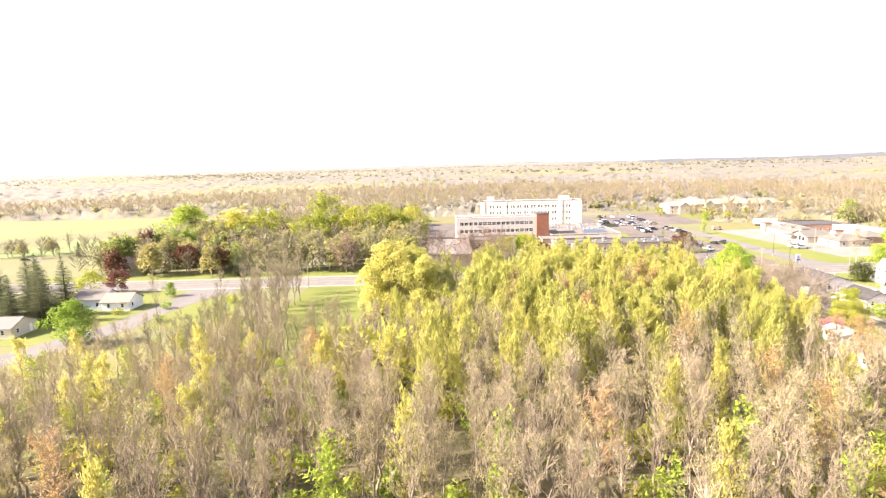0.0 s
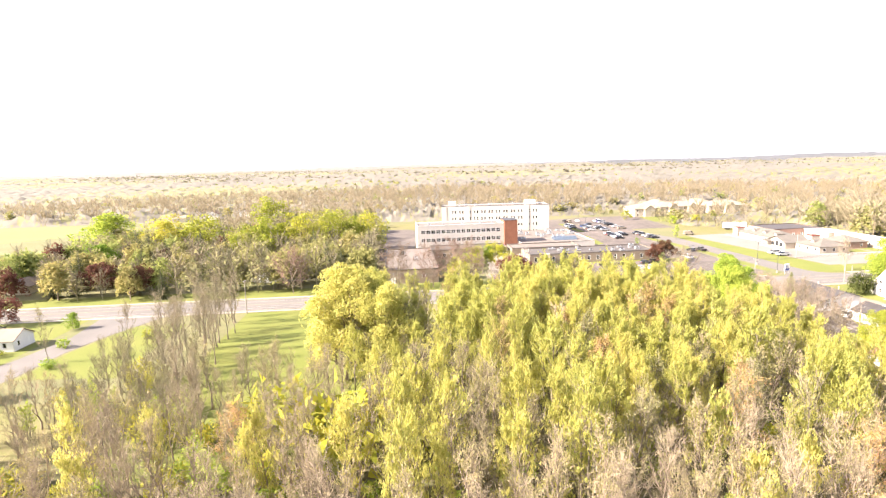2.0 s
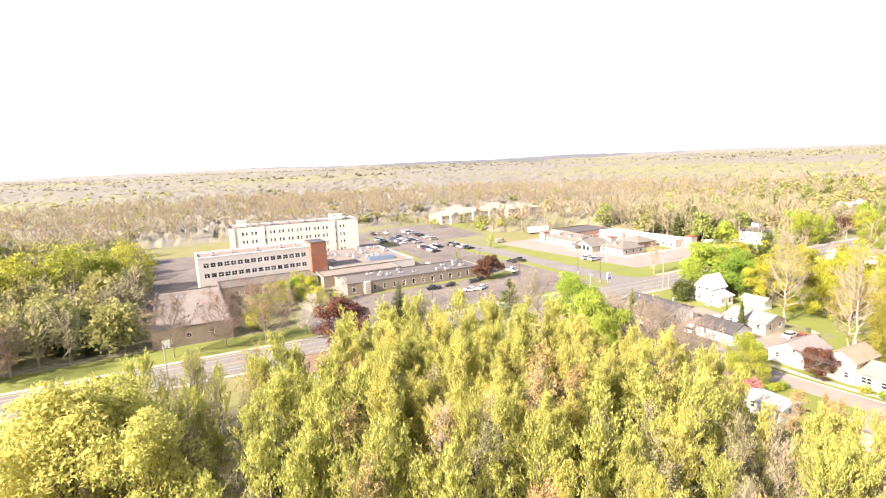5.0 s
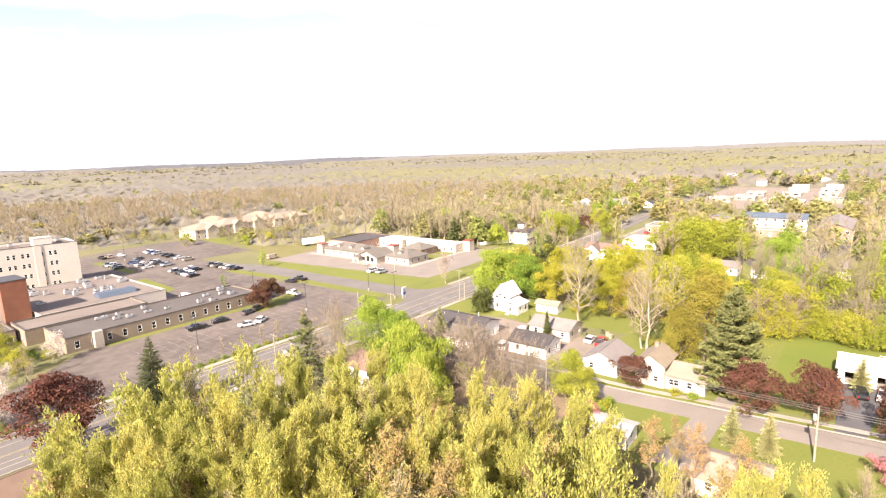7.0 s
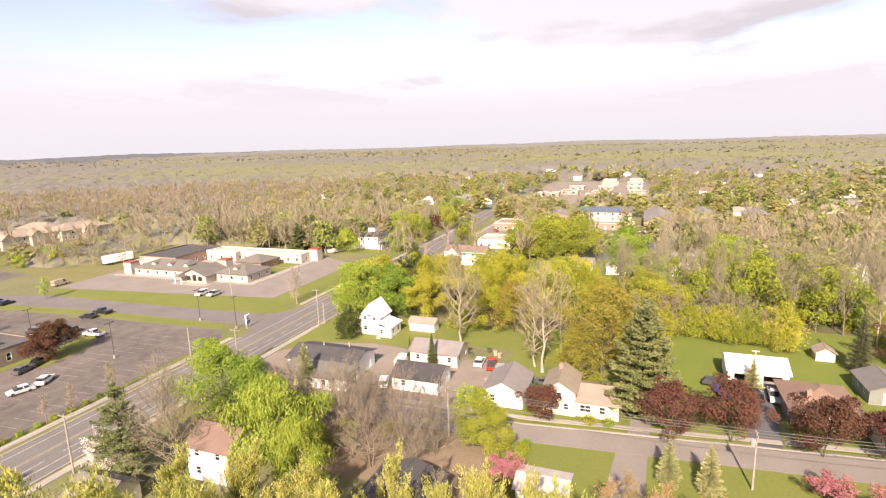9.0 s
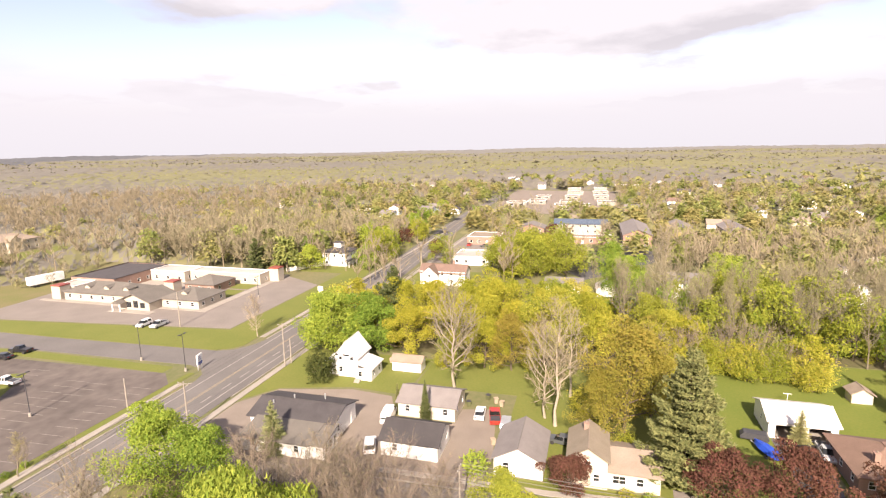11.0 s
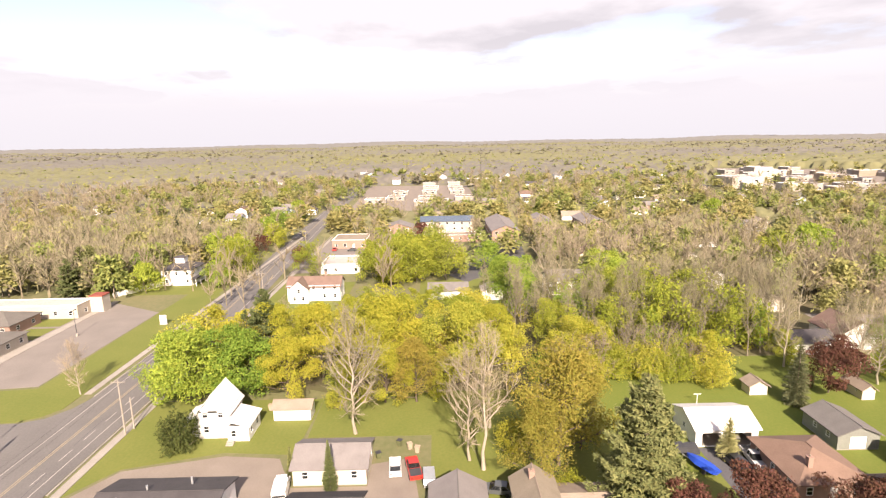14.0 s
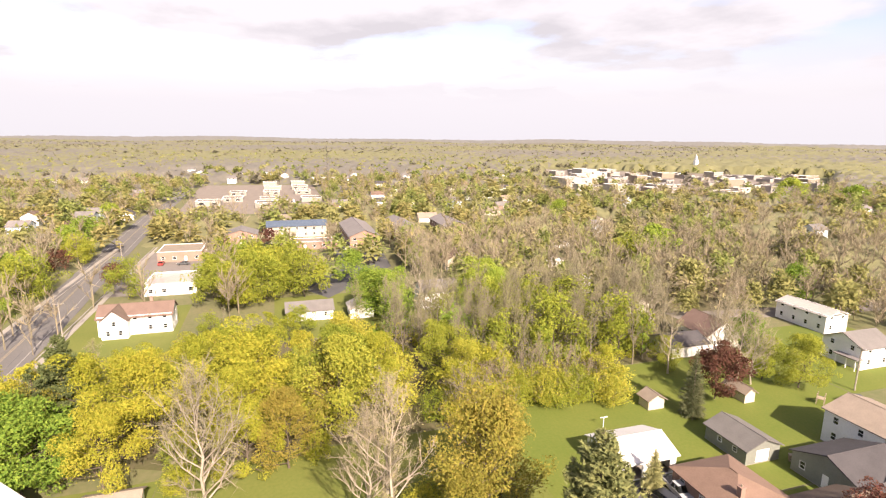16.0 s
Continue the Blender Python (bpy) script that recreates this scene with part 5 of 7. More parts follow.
for x, y in ((174.2, 281.5), (174.2, 273.5), (174.2, 265.5), (174.4, 242.8)):
    d = part("dormer", Shape().front([(y - 1.0, 3.7), (y + 1.0, 3.7), (y + 1.0, 4.5), (y, 5.1), (y - 1.0, 4.5)], x - 1.0, x + 2.4), M["stucco"], clinic)
    part("dormer_roof", Shape().front([(y - 1.25, 4.38), (y, 5.14), (y + 1.25, 4.38), (y + 1.25, 4.5), (y, 5.28), (y - 1.25, 4.5)], x - 1.25, x + 2.7), M["roof_slate"], d)
for x, y, z in ((173, 293, 4.4), (210.6, 233.4, 4.8), (186.6, 259, 4.2)):
    t = part("entrance_tower", Shape().box(x - 1.9, x + 1.9, y - 1.9, y + 1.9, 0, z), M["stucco"], clinic)
    part("tower_cap", Shape().box(x - 2.0, x + 2.0, y - 2.0, y + 2.0, z, z + 0.35), M["red_metal"], t, "dull red metal cap")
for pts in ([(169.5, 232.2), (219.5, 233.2), (219.5, 234.9), (171, 235.4), (171, 249.6), (169.5, 249.6)], [(163.4, 247.4), (166.3, 247.4), (166.3, 263.2), (163.4, 263.2)], [(168.7, 263.4), (171, 263.4), (170.6, 298), (168.7, 298)], rect(184.2, 200, 257, 282)):
    sheet("pavement_clinic", pts, 0.12, "concrete", "pale concrete walk round the clinic", "pavement")
for p in (rect(185.5, 194.5, 236, 243.4), rect(196, 202.6, 236, 246)):
    sheet("lawn", p, 0.06, "lawn", "small green court lawn by the clinic", "lawn")

ne = thing("care_home", "cream two-storey building with tan hipped roofs before the woods", "building", pose(-13, -24, 0))
for x0, x1, y0, y1 in ((176, 196, 420, 440), (197, 232, 428, 446), (233, 262, 424, 440), (205, 216, 448, 470), (236, 248, 442, 466)):
    walls(ne, x0, x1, y0, y1, 5.6, {k: [(l * (i + 0.5) / max(1, int(l / 4)), v, 1.2, 1.4, "w") for i in range(max(1, int(l / 4))) for v in (0.9, 3.6)] for k, (a, l) in sides(x0, x1, y0, y1).items() if k in "SW"}, M["stucco"])
    hip_roof(ne, x0, x1, y0, y1, 5.76, 3.0, M["roof_tan"])
for x, y, w in ((186, 419.9, 3.6), (208, 427.9, 3.2), (222, 427.9, 3.2), (248, 423.9, 3.6)):
    part("front_bay", Shape().box(x - w, x + w, y - 2.2, y - 0.01, 0, 5.6), M["stucco"], ne)
    gable_roof(ne, x - w, x + w, y - 2.2, y + 3, 5.6, 2.6, "y", M["roof_tan"], M["stucco"])
sheet("lawn_care_home", rect(150, 254, 366, 395), 0.03, "lawn", "green lawn in front of the care home", "lawn")

# ---- houses by the side street ----
fh = house(136.4, 142.8, 166.2, 171.4, "old white two-storey farmhouse with a steep pale roof", "white_siding", "roof_metal", 4.6, 2, "x", 3.1, "W", step=2.6)
walls(fh, -4.2, 1.6, -6.2, -2.62, 2.7, {"W": [(1.0, 0.8, 0.9, 1.2, "w"), (2.6, 0.1, 0.95, 2.0, "d")], "S": [(1.4, 0.8, 0.9, 1.3, "w"), (4.3, 0.8, 0.9, 1.3, "w")]}, M["white_siding"], "side_wing")
part("wing_roof", Shape().front([(-6.6, 2.6), (-2.62, 3.7), (-2.62, 3.85), (-6.6, 2.75)], -4.5, 1.9), M["roof_metal"], fh)
walls(fh, -2.6, 3.0, 2.62, 5.4, 2.6, {"W": [(1.2, 0.8, 0.9, 1.2, "w")]}, M["white_siding"], "rear_wing")
part("wing_roof", Shape().front([(2.62, 3.7), (5.8, 2.5), (5.8, 2.65), (2.62, 3.85)], -2.8, 3.2), M["roof_metal"], fh)
for i in range(3):
    part("step", Shape().box(-5.0 - 0.35 * i, -4.65 - 0.35 * i, -3.9, -2.7, 0, 0.5 - 0.16 * i), M["concrete"], fh)
part("gutter", Shape().box(-3.6, 3.6, -2.98, -2.9, 4.35, 4.45), M["white_trim"], fh)
house(141.8, 145.2, 153.8, 160.4, "long white garden shed with a tan roof", "white_siding", "roof_tan", 2.3, 1, "y", 0.8, "W", name="shed", step=6, openings={"W": [(3.3, 0.1, 1.2, 1.9, "d")]})
office = house(111.2, 120.2, 159.2, 174.8, "low office building with broad dark and grey shingle roofs", "white_siding", "roof_dark", 3.3, 1, "y", 1.3, "S", over=0.5)
for x0, x1, y0, y1, op in ((-9.6, -4.54, -6.2, 6.0, {"W": [(2, .9, 1, 1.2, "w"), (6, .9, 1, 1.2, "w"), (10, .9, 1, 1.2, "w")]}), (-9.2, -4.0, -8.6, -6.22, {"S": [(1.2, .8, .9, 1.4, "w"), (2.6, .8, .9, 1.4, "w"), (4.0, .8, .9, 1.4, "w")]})):
    walls(office, x0, x1, y0, y1, 2.5, op, M["white_siding"], "front_wall")
    part("front_roof", Shape().side([(x0 - 0.5, 2.45), (x1, 3.45), (x1, 3.62), (x0 - 0.5, 2.62)], y0 - 0.3, y1 + 0.3), M["roof_slate"], office, "grey shingle lean-to roof")
for x, y, z in ((0.5, 2, 1.1), (2.4, -3, 0.9), (-1.5, 5, 0.7)):
    part("vent_pipe", Shape().tube((x, y, 4.0), (x, y, 4.3 + z), 0.13, 0.13, 8), M["metal_grey"], office)
house(110.2, 117.4, 140.8, 150.2, "white bungalow with a dark charcoal shingle roof", "white_siding", "roof_dark", 2.7, 1, "y", 1.7, "W")
house(123.0, 130.6, 141.3, 152.0, "ranch house with two grey roof slopes beside a small evergreen", "cream_siding", "roof_grey", 2.7, 1, "y", 1.5, "W")
house(109.4, 118.6, 124.6, 131.8, "white gabled bungalow with a grey shingle roof", "white_siding", "roof_grey", 2.8, 1, "x", 1.9, "W")
h4 = house(109.6, 117.4, 115.6, 121.0, "tan-roofed house with a taller gabled end and low wing", "cream_siding", "roof_tan", 4.4, 2, "x", 1.7, "W", chimney=(1.8, 0.4, 6.9), openings={"W": [(1.5, 1.0, .9, 1.2, "w"), (3.9, 1.0, .9, 1.2, "w"), (2.7, 3.0, .9, 1.1, "w")], "N": [(3, 1, .9, 1.2, "w"), (5.5, 1, .9, 1.2, "w")]})
walls(h4, -3.4, 4.6, -9.8, -2.72, 2.8, {"W": [(1.6, 0.9, 1.8, 1.3, "w"), (4.4, 0.9, 1.0, 1.3, "w")]}, M["cream_siding"], "wing_wall")
gable_roof(h4, -3.4, 4.6, -9.8, -2.72, 2.8, 1.4, "y", M["roof_tan"], M["cream_siding"])
garage = house(130.6, 138.8, 79.8, 89.8, "white two-bay garage with a pale metal roof and open doors", "white_siding", "roof_metal", 3.0, 1, "y", 1.5, "W", name="garage", openings={"W": [(2.6, 0.05, 3.1, 2.3, "o"), (7.4, 0.05, 3.1, 2.3, "o")], "N": [(4, 1.2, 0.9, 0.9, "w")]})
house(117.0, 128.2, 72.6, 82.4, "brown-roofed ranch house with pink brick walls", "pink_brick", "roof_rust", 2.7, 1, "x", 2.2, "W", hip=True, chimney=(-3.4, 2.2, 5.4))
house(110.4, 118.6, 63.6, 72.0, "long low house with a brown shingle roof", "cream_siding", "roof_brown", 2.7, 1, "y", 2.0, "W")
house(129.0, 137.2, 61.6, 68.2, "small grey garage with white gable end", "grey_siding", "roof_grey", 2.5, 1, "x", 1.4, "W", name="garage", openings={"W": [(3.3, 0.05, 2.6, 2.1, "g")], "N": [(3, 1.0, 0.9, 0.9, "w"), (6, 1, .9, .9, "w")]})
gh = house(116.0, 126.6, 51.4, 62.0, "grey-green house with white window frames and dark roof", "grey_siding", "roof_dark", 3.0, 1, "y", 2.2, "N")
walls(gh, -9.2, -5.22, -4.0, 2.0, 2.9, {"W": [(3, .9, 1.2, 1.3, "w")], "N": [(2, .9, 1.2, 1.3, "w")]}, M["grey_siding"], "wing_wall")
gable_roof(gh, -9.2, -5.22, -4.0, 2.0, 2.9, 1.6, "x", M["roof_grey"], M["grey_siding"])
house(119.6, 131.4, 39.4, 49.8, "white two-storey house with a pale tan roof", "white_siding", "roof_tan", 5.6, 2, "x", 1.7, "N")
house(147.6, 150.4, 68.0, 71.4, "small wooden garden shed with a rounded roof", "cream_siding", "roof_tan", 1.9, 1, "x", 1.0, "W", name="shed", openings={"W": [(1.7, 0.05, 1.1, 1.7, "d")]})
house(144.8, 149.8, 49.6, 52.0, "narrow grey shed with arched roof and white end", "cream_siding", "roof_tan", 2.0, 1, "x", 0.9, "W", name="shed", openings={"W": [(1.2, 0.05, 0.9, 1.7, "d")], "N": [(1.5, 1, .6, .6, "w"), (3.5, 1, .6, .6, "w")]})
house(168.5, 183.0, -6.0, 1.6, "long white house with a pale flat-pitched roof", "white_siding", "roof_white", 4.6, 2, "x", 1.2, "W")
ph = house(149.6, 158.6, 6.0, 15.4, "white house with front porch beside the street", "white_siding", "roof_grey", 4.8, 2, "y", 2.2, "N")
part("porch_roof", Shape().box(-4.9, 0.5, 4.74, 6.6, 2.5, 2.7), M["roof_grey"], ph)
for x in (-4.6, -2.6, -0.2):
    part("porch_post", Shape().box(x, x + 0.15, 6.3, 6.45, 0, 2.5), M["white_trim"], ph)
house(139.0, 149.0, -9.0, 0.0, "white house with a steep grey gable", "white_siding", "roof_grey", 4.8, 2, "x", 2.6, "W")
house(166, 174, 41, 51, "small white house behind the bare wood with a dark roof", "white_siding", "roof_dark", 2.7, 1, "y", 1.6, "W")
house(168, 178, 30, 39.5, "white gabled house at the edge of the wood", "white_siding", "roof_brown", 3.6, 1, "x", 3.0, "W")
wh = house(215.4, 223, 161.5, 178.0, "white house with a brown roof and cross gable", "white_siding", "roof_brown", 4.6, 2, "y", 2.3, "W", chimney=(0.5, -3.2, 8.2))
walls(wh, -6.2, -3.9, 1.2, 7.0, 4.6, {"W": [(1.5, 0.9, 0.9, 1.3, "w"), (4.2, 0.9, 0.9, 1.3, "w"), (2.9, 3.3, 0.9, 1.2, "w")], "N": [(1.1, 1.0, 0.8, 1.2, "w")]}, M["white_siding"], thick=0.2)
gable_roof(wh, -6.2, -0.2, 1.2, 7.0, 4.6, 2.5, "x", M["roof_brown"], M["white_siding"], 0.35)
house(214.2, 222, 121.6, 133.8, "white ranch house with a grey roof behind trees", "white_siding", "roof_grey", 2.7, 1, "y", 1.6, "W")
house(212.6, 219.4, 110.8, 117.2, "white garage with a pale grey roof", "white_siding", "roof_white", 2.6, 1, "x", 1.5, "W", name="garage", openings={"W": [(3.2, .05, 2.6, 2.1, "g")]})
house(217, 226, 84.5, 95.6, "white two-storey house with a grey roof", "white_siding", "roof_grey", 5.0, 2, "y", 1.9, "W")
fs = house(237.5, 247.5, 217.5, 228.5, "white foursquare house with hipped roof and roof lantern", "white_siding", "roof_dark", 5.6, 2, "x", 2.2, "W", hip=True)
part("lantern", Shape().box(-1.6, 1.6, -1.6, 1.6, 7.2, 9.4), M["white_siding"], fs)
part("lantern_roof", Shape().box(-2.0, 2.0, -2.0, 2.0, 9.4, 9.6), M["roof_dark"], fs)
part("porch_roof", Shape().box(-6.9, 5.0, -7.6, -5.54, 2.7, 2.9), M["roof_dark"], fs)
for x in (-6.6, -3, 1, 4.6):
    part("porch_post", Shape().box(x, x + 0.2, -7.4, -7.2, 0, 2.7), M["white_trim"], fs)
# houses among the trees on the near side
house(75.6, 82.2, 158.6, 166.0, "white two-storey house half hidden by trees", "white_siding", "roof_brown", 5.2, 2, "y", 1.9, "W")
house(64.2, 69.8, 168.6, 175.6, "small grey-roofed house by the road", "cream_siding", "roof_slate", 2.7, 1, "y", 1.7, "W")
house(19.0, 28.0, 170.5, 179.5, "small white house with a brown shingle roof among trees", "white_siding", "roof_brown", 3.0, 1, "x", 2.0, "W")
house(84.4, 89.4, 113.8, 120.2, "small white outbuilding with a pale low roof by the lawn", "white_siding", "roof_white", 2.3, 1, "y", 0.6, "E")
house(79.5, 87.5, 94.8, 103.4, "low house with a tan roof among trees", "cream_siding", "roof_tan", 2.6, 1, "y", 1.6, "E")
house(74.5, 83.5, 129.5, 138.5, "low house with a dark roof under the trees", "cream_siding", "roof_dark", 2.7, 1, "x", 1.5, "E")
house(-113.4, -104.2, 160.6, 168.6, "pale blue house with white trim", "blue_siding", "roof_grey", 3.2, 1, "x", 2.2, "E")
house(-104.0, -95.6, 158.8, 166.2, "white bungalow with a tan roof beside the lawn", "white_siding", "roof_tan", 2.7, 1, "x", 1.9, "E")
house(-120, -111, 133.5, 142.5, "grey-roofed house behind the hedge", "cream_siding", "roof_grey", 2.7, 1, "x", 1.8, "E")

# ---- apartments and shops ----
def far_openings(w, d, st):
    return {"W": [(d * q, 0.95 + 2.75 * f, 1.1, 1.3, "w") for q in (0.27, 0.73) for f in range(st)], "S": [(w * 0.5, 0.95 + 2.75 * f, 1.1, 1.3, "w") for f in range(st)], "N": [(w * 0.5, 0.1, 1.0, 2.05, "d")]}


def block(x0, x1, y0, y1, h, label, wall, roof, storeys=2, axis="y", rise=2.2, flat=False, rot=0.0):
    b = thing("apartment_building" if not flat else "shop", label, "building", pose((x0 + x1) / 2, (y0 + y1) / 2, 0, 0, 0, rot))
    a, c = (x1 - x0) / 2, (y1 - y0) / 2
    walls(b, -a, a, -c, c, h, auto_openings(-a, a, -c, c, storeys, "W", 3.6, (1.3, 1.3)), M[wall], thick=0.25)
    if flat:
        flat_roof(b, -a, a, -c, c, h, M[roof], M["white_trim"], 0.3)
    else:
        gable_roof(b, -a, a, -c, c, h, rise, axis, M[roof], M[wall], 0.5)
    return b


block(322, 334, 144, 158, 5.4, "faded brick apartment house with grey roof", "pink_brick", "roof_grey", axis="x")
block(340, 350, 112, 140, 5.6, "apartment row with a blue metal roof", "stucco", "roof_blue", axis="y", rise=2.0)
block(309, 318, 110, 138, 3.4, "low brick apartment annex with tan roof", "pink_brick", "roof_tan", 1, flat=True)
block(306, 346, 92, 105, 5.6, "long brick apartment building with grey roof", "pink_brick", "roof_grey", axis="x", rise=2.6)
block(316, 350, 70, 82, 5.6, "grey-roofed apartment building beside bare trees", "pink_brick", "roof_grey", axis="x", rise=2.4)
block(320, 350, 44, 56, 5.6, "far grey-roofed apartment building", "pink_brick", "roof_grey", axis="x", rise=2.4)
block(298, 314, 164, 180, 4.0, "brick shop with a pale flat roof", "pink_brick", "roof_tan", 1, flat=True)
block(250, 266, 160, 175, 3.6, "white low shop with a flat roof", "white_siding", "roof_white", 1, flat=True)
block(255, 262, 66, 76, 4.8, "tan house with gabled front among bare trees", "cream_siding", "roof_brown", 2, axis="x", rise=3.0)
block(234, 242, -9, 7, 3.0, "white house glimpsed through the trees", "white_siding", "roof_grey", 1, axis="y", rise=1.8)
block(196, 204, 34, 44, 3.0, "pale house hidden in the bare wood", "cream_siding", "roof_tan", 1, axis="x", rise=1.8)
block(252, 262, 30, 40, 3.0, "white house behind the wood", "white_siding", "roof_grey", 1, axis="x", rise=1.8)

house(215, 224, 88.5, 96.5, "white two-storey house between green trees behind the wood", "white_siding", "roof_grey", 5.0, 2, "y", 2.0, "W", openings=far_openings(9, 8, 2), far=True)

# ---- planting: single trees by the houses ----
for x, y, h in ((150, 177, 15), (151, 170, 13.5), (153, 183, 11.5), (-91, 127, 10.5), (94.6, 179.2, 11.4), (93.2, 170.4, 10.2), (208, 83, 15), (206, 78, 13), (211, 108, 14.5), (216, 110, 12), (241, 236, 11), (262, 213, 13), (268, 222, 13), (228, 229, 10), (254, 237, 12), (281, 215, 11), (235, 208, 9), (318, 215, 12), (346, 217, 12), (290, 226, 12), (372, 189, 11), (396, 220, 12), (270, 150, 11), (250, 112, 11), (165, 30, 9)):
    plant("green", x, y, h, 1.05, "garden trees")
for kind, x, y, h in (("willow", 150, 380, 7), ("green", 168, 352, 5), ("willow", 180, 346, 6), ("bare", 174, 350, 9), ("bud", 186, 352, 7), ("green", 200, 362, 5), ("bare", 226, 384, 9), ("bud", 152, 390, 9)):
    plant(kind, x, y, h, 1.1, "trees before the care home")
for kind, x, y, h in (("willow", 37, 243, 8), ("green", 32, 247, 7), ("bud", 40, 250, 8), ("willow", 27, 240, 8.5), ("green", 20, 232, 7), ("bush", 43, 243, 2.5), ("bush", 46, 240, 2), ("thicket", 36, 238, 3.5)):
    plant(kind, x, y, h, 1.1, "trees before the hospital entrance")
plant("weeping", 82.6, 155.2, 13.8, 1.05)
plant("weeping", 79.0, 149.4, 10.5, 0.85)
plant("big_bare", 76.4, 168.6, 12.5, 0.9, pick=0)
for x, y, h in ((158, 155, 16), (161, 143, 18), (150, 160, 13), (169, 150, 14), (172, 140, 15), (165, 165, 15), (181, 155, 9.5), (179, 165, 9.5), (186, 146, 10), (192, 150, 8), (170, 160, 12.5), (155, 143, 14), (148, 141, 11), (166, 158, 14), (163, 118, 14)):
    plant("gold", x, y, h, 1.05, "broad trees behind the lawns")
for x, y, h in ((126.7, 112.5, 20), (122, 116, 13), (131, 108, 14), (160, 172, 12), (148, 135, 13)):
    plant("bronze", x, y, h, 1.0, "bronze-leaved trees")
for x, y, h in ((163, 127, 16), (155, 127, 17), (170, 104, 13), (160, 103, 12), (242, 143, 16), (237, 128, 16), (249, 179, 13), (250, 207, 15), (300, 206, 12), (147, 36, 11), (152, 40, 9.5), (163, 55, 7), (176, 56, 8), (182, 52, 8), (96.6, 129, 9), (95, 125.5, 7), (244, 137, 14), (256, 205, 13), (176, 122, 14), (233, 148, 13)):
    plant("willow", x, y, h, 0.95, "yellow-green trees")
for x, y, h, k in ((137, 145, 20, 0), (126, 124, 21, 1), (128.5, 126, 16.5, 0), (149, 50, 17, 1), (210, 99, 20, 0), (138, 122, 16.5, 1), (154, 203, 10, 0), (151, 44, 14, 0), (172, 166, 13, 1), (158, 47, 15, 0), (163, 38, 13, 1), (182, 45, 15, 0), (187, 36, 14, 1), (160, 57, 14, 1), (176, 24, 13, 0)):
    plant("big_bare", x, y, h, 1.0, "tall bare trees", pick=k)
for x, y, h in ((107, 121, 6.4), (108, 101, 8.6), (109, 92, 9.2), (108.5, 80, 9.4), (109, 71, 9), (148, 56, 10.5), (34, 186, 13), (103, 234, 8.6), (99, 232.5, 7), (320, 139, 8), (262, 186, 8), (285, 209, 9)):
    plant("crimson", x, y, h, 1.0, "dark red maples")
for x, y, h in ((96.8, 82.2, 3.6), (92, 76, 5.0), (88.4, 122.4, 3.6), (93, 68, 4.6)):
    plant("cherry", x, y, h, 1.3, "flowering cherries")
for x, y, h in ((71.5, 178.5, 5), (46.5, 235.5, 5), (32.6, 220, 5), (28, 206, 5)):
    plant("blossom", x, y, h, 1.0, "white blossom trees")
for x, y, h in ((144, 65, 12.7), (48, 187.5, 15), (-118, 154, 17), (-124, 161, 18), (-113, 147, 16), (-127, 150, 18), (-121, 168, 16), (-131, 166, 17), (-133, 156, 18), (-118, 143, 15), (-112, 262, 12), (-105, 268, 13), (-118, 270, 12), (-134, 300, 14), (-98, 275, 13)):
    plant("spruce", x, y, h, 1.0 if h < 14 else 1.25, "spruces")
for x, y, h in ((113.5, 105, 21), (165, 168.5, 18.5), (161, 171, 15), (73, 175.4, 15), (228, 246, 17), (232, 252, 16), (222, 250, 14)):
    plant("pine", x, y, h, 1.12 if h > 20 else 1.0, "pines", pick=0 if h > 16 else 1)
for x, y, h in ((124.4, 152.6, 5.6), (121.2, 146.2, 8.2), (150, 58, 4), (141.5, 172.6, 3)):
    plant("cypress", x, y, h, 1.0, "columnar evergreens")
for x, y, h in ((76, 169.5, 12.5), (93.5, 147, 9), (97, 143, 8), (96.5, 137.5, 7.5), (97.5, 154, 8.5), (92, 152, 8), (94, 161, 8), (90, 140, 7), (96.5, 165, 7), (88, 146, 8), (86.5, 136, 7), (91.5, 134, 6.5), (95, 150, 8), (98, 148, 7.5), (86, 142, 7.5), (90, 157, 7)):
    plant("tangle", x, y, h, 1.0, "tangle of bare trees")
for x, y, h in ((17.5, 204.6, 12), (8, 207, 11), (-4, 206, 11)):
    plant("rosy", x, y, h, 1.3 if x > 10 else 1.0, "reddish bare trees by the road")
for x, y, h in ((95, 101.4, 6.6), (94.4, 96.4, 6.9), (106.4, 167.2, 9), (127.6, 86.2, 6.8)):
    plant("fir", x, y, h, 1.0, "young firs")
for x, y, h in ((90, 158, 3.5), (91, 149, 4), (87, 151, 4), (94, 143, 3), (89, 165, 3.5), (86, 172, 3.5)):
    plant("thicket", x, y, h, 1.0, "low growth behind the houses")
for i in range(19):
    plant("bush", 41 + 2.9 * i, 203.3, 1.0, 1.1, "low hedge between the lot and the road")
for x, y, h in ((108, 268.8, 4.5), (137, 289, 6.5)):
    plant("greenbud", x, y, h, 1.3, "saplings by the hospital lot")
for x, y, h in ((62.8, 202.9, 5), (69.7, 202.7, 5), (80, 202.9, 5), (93, 202.8, 4.5)):
    plant("bare", x, y, h, 1.2, "bare saplings along the road")
plant("shrub", 133.2, 173.2, 6.2, 1.0)
for x, y, h, f in ((-14, 130, 22, 0.95), (-8, 138, 20, 0.95), (-17, 139, 18.5, 0.85), (-6, 127, 19, 0.85)):
    plant("bright", x, y, h, f, "big bright trees by the lawn")
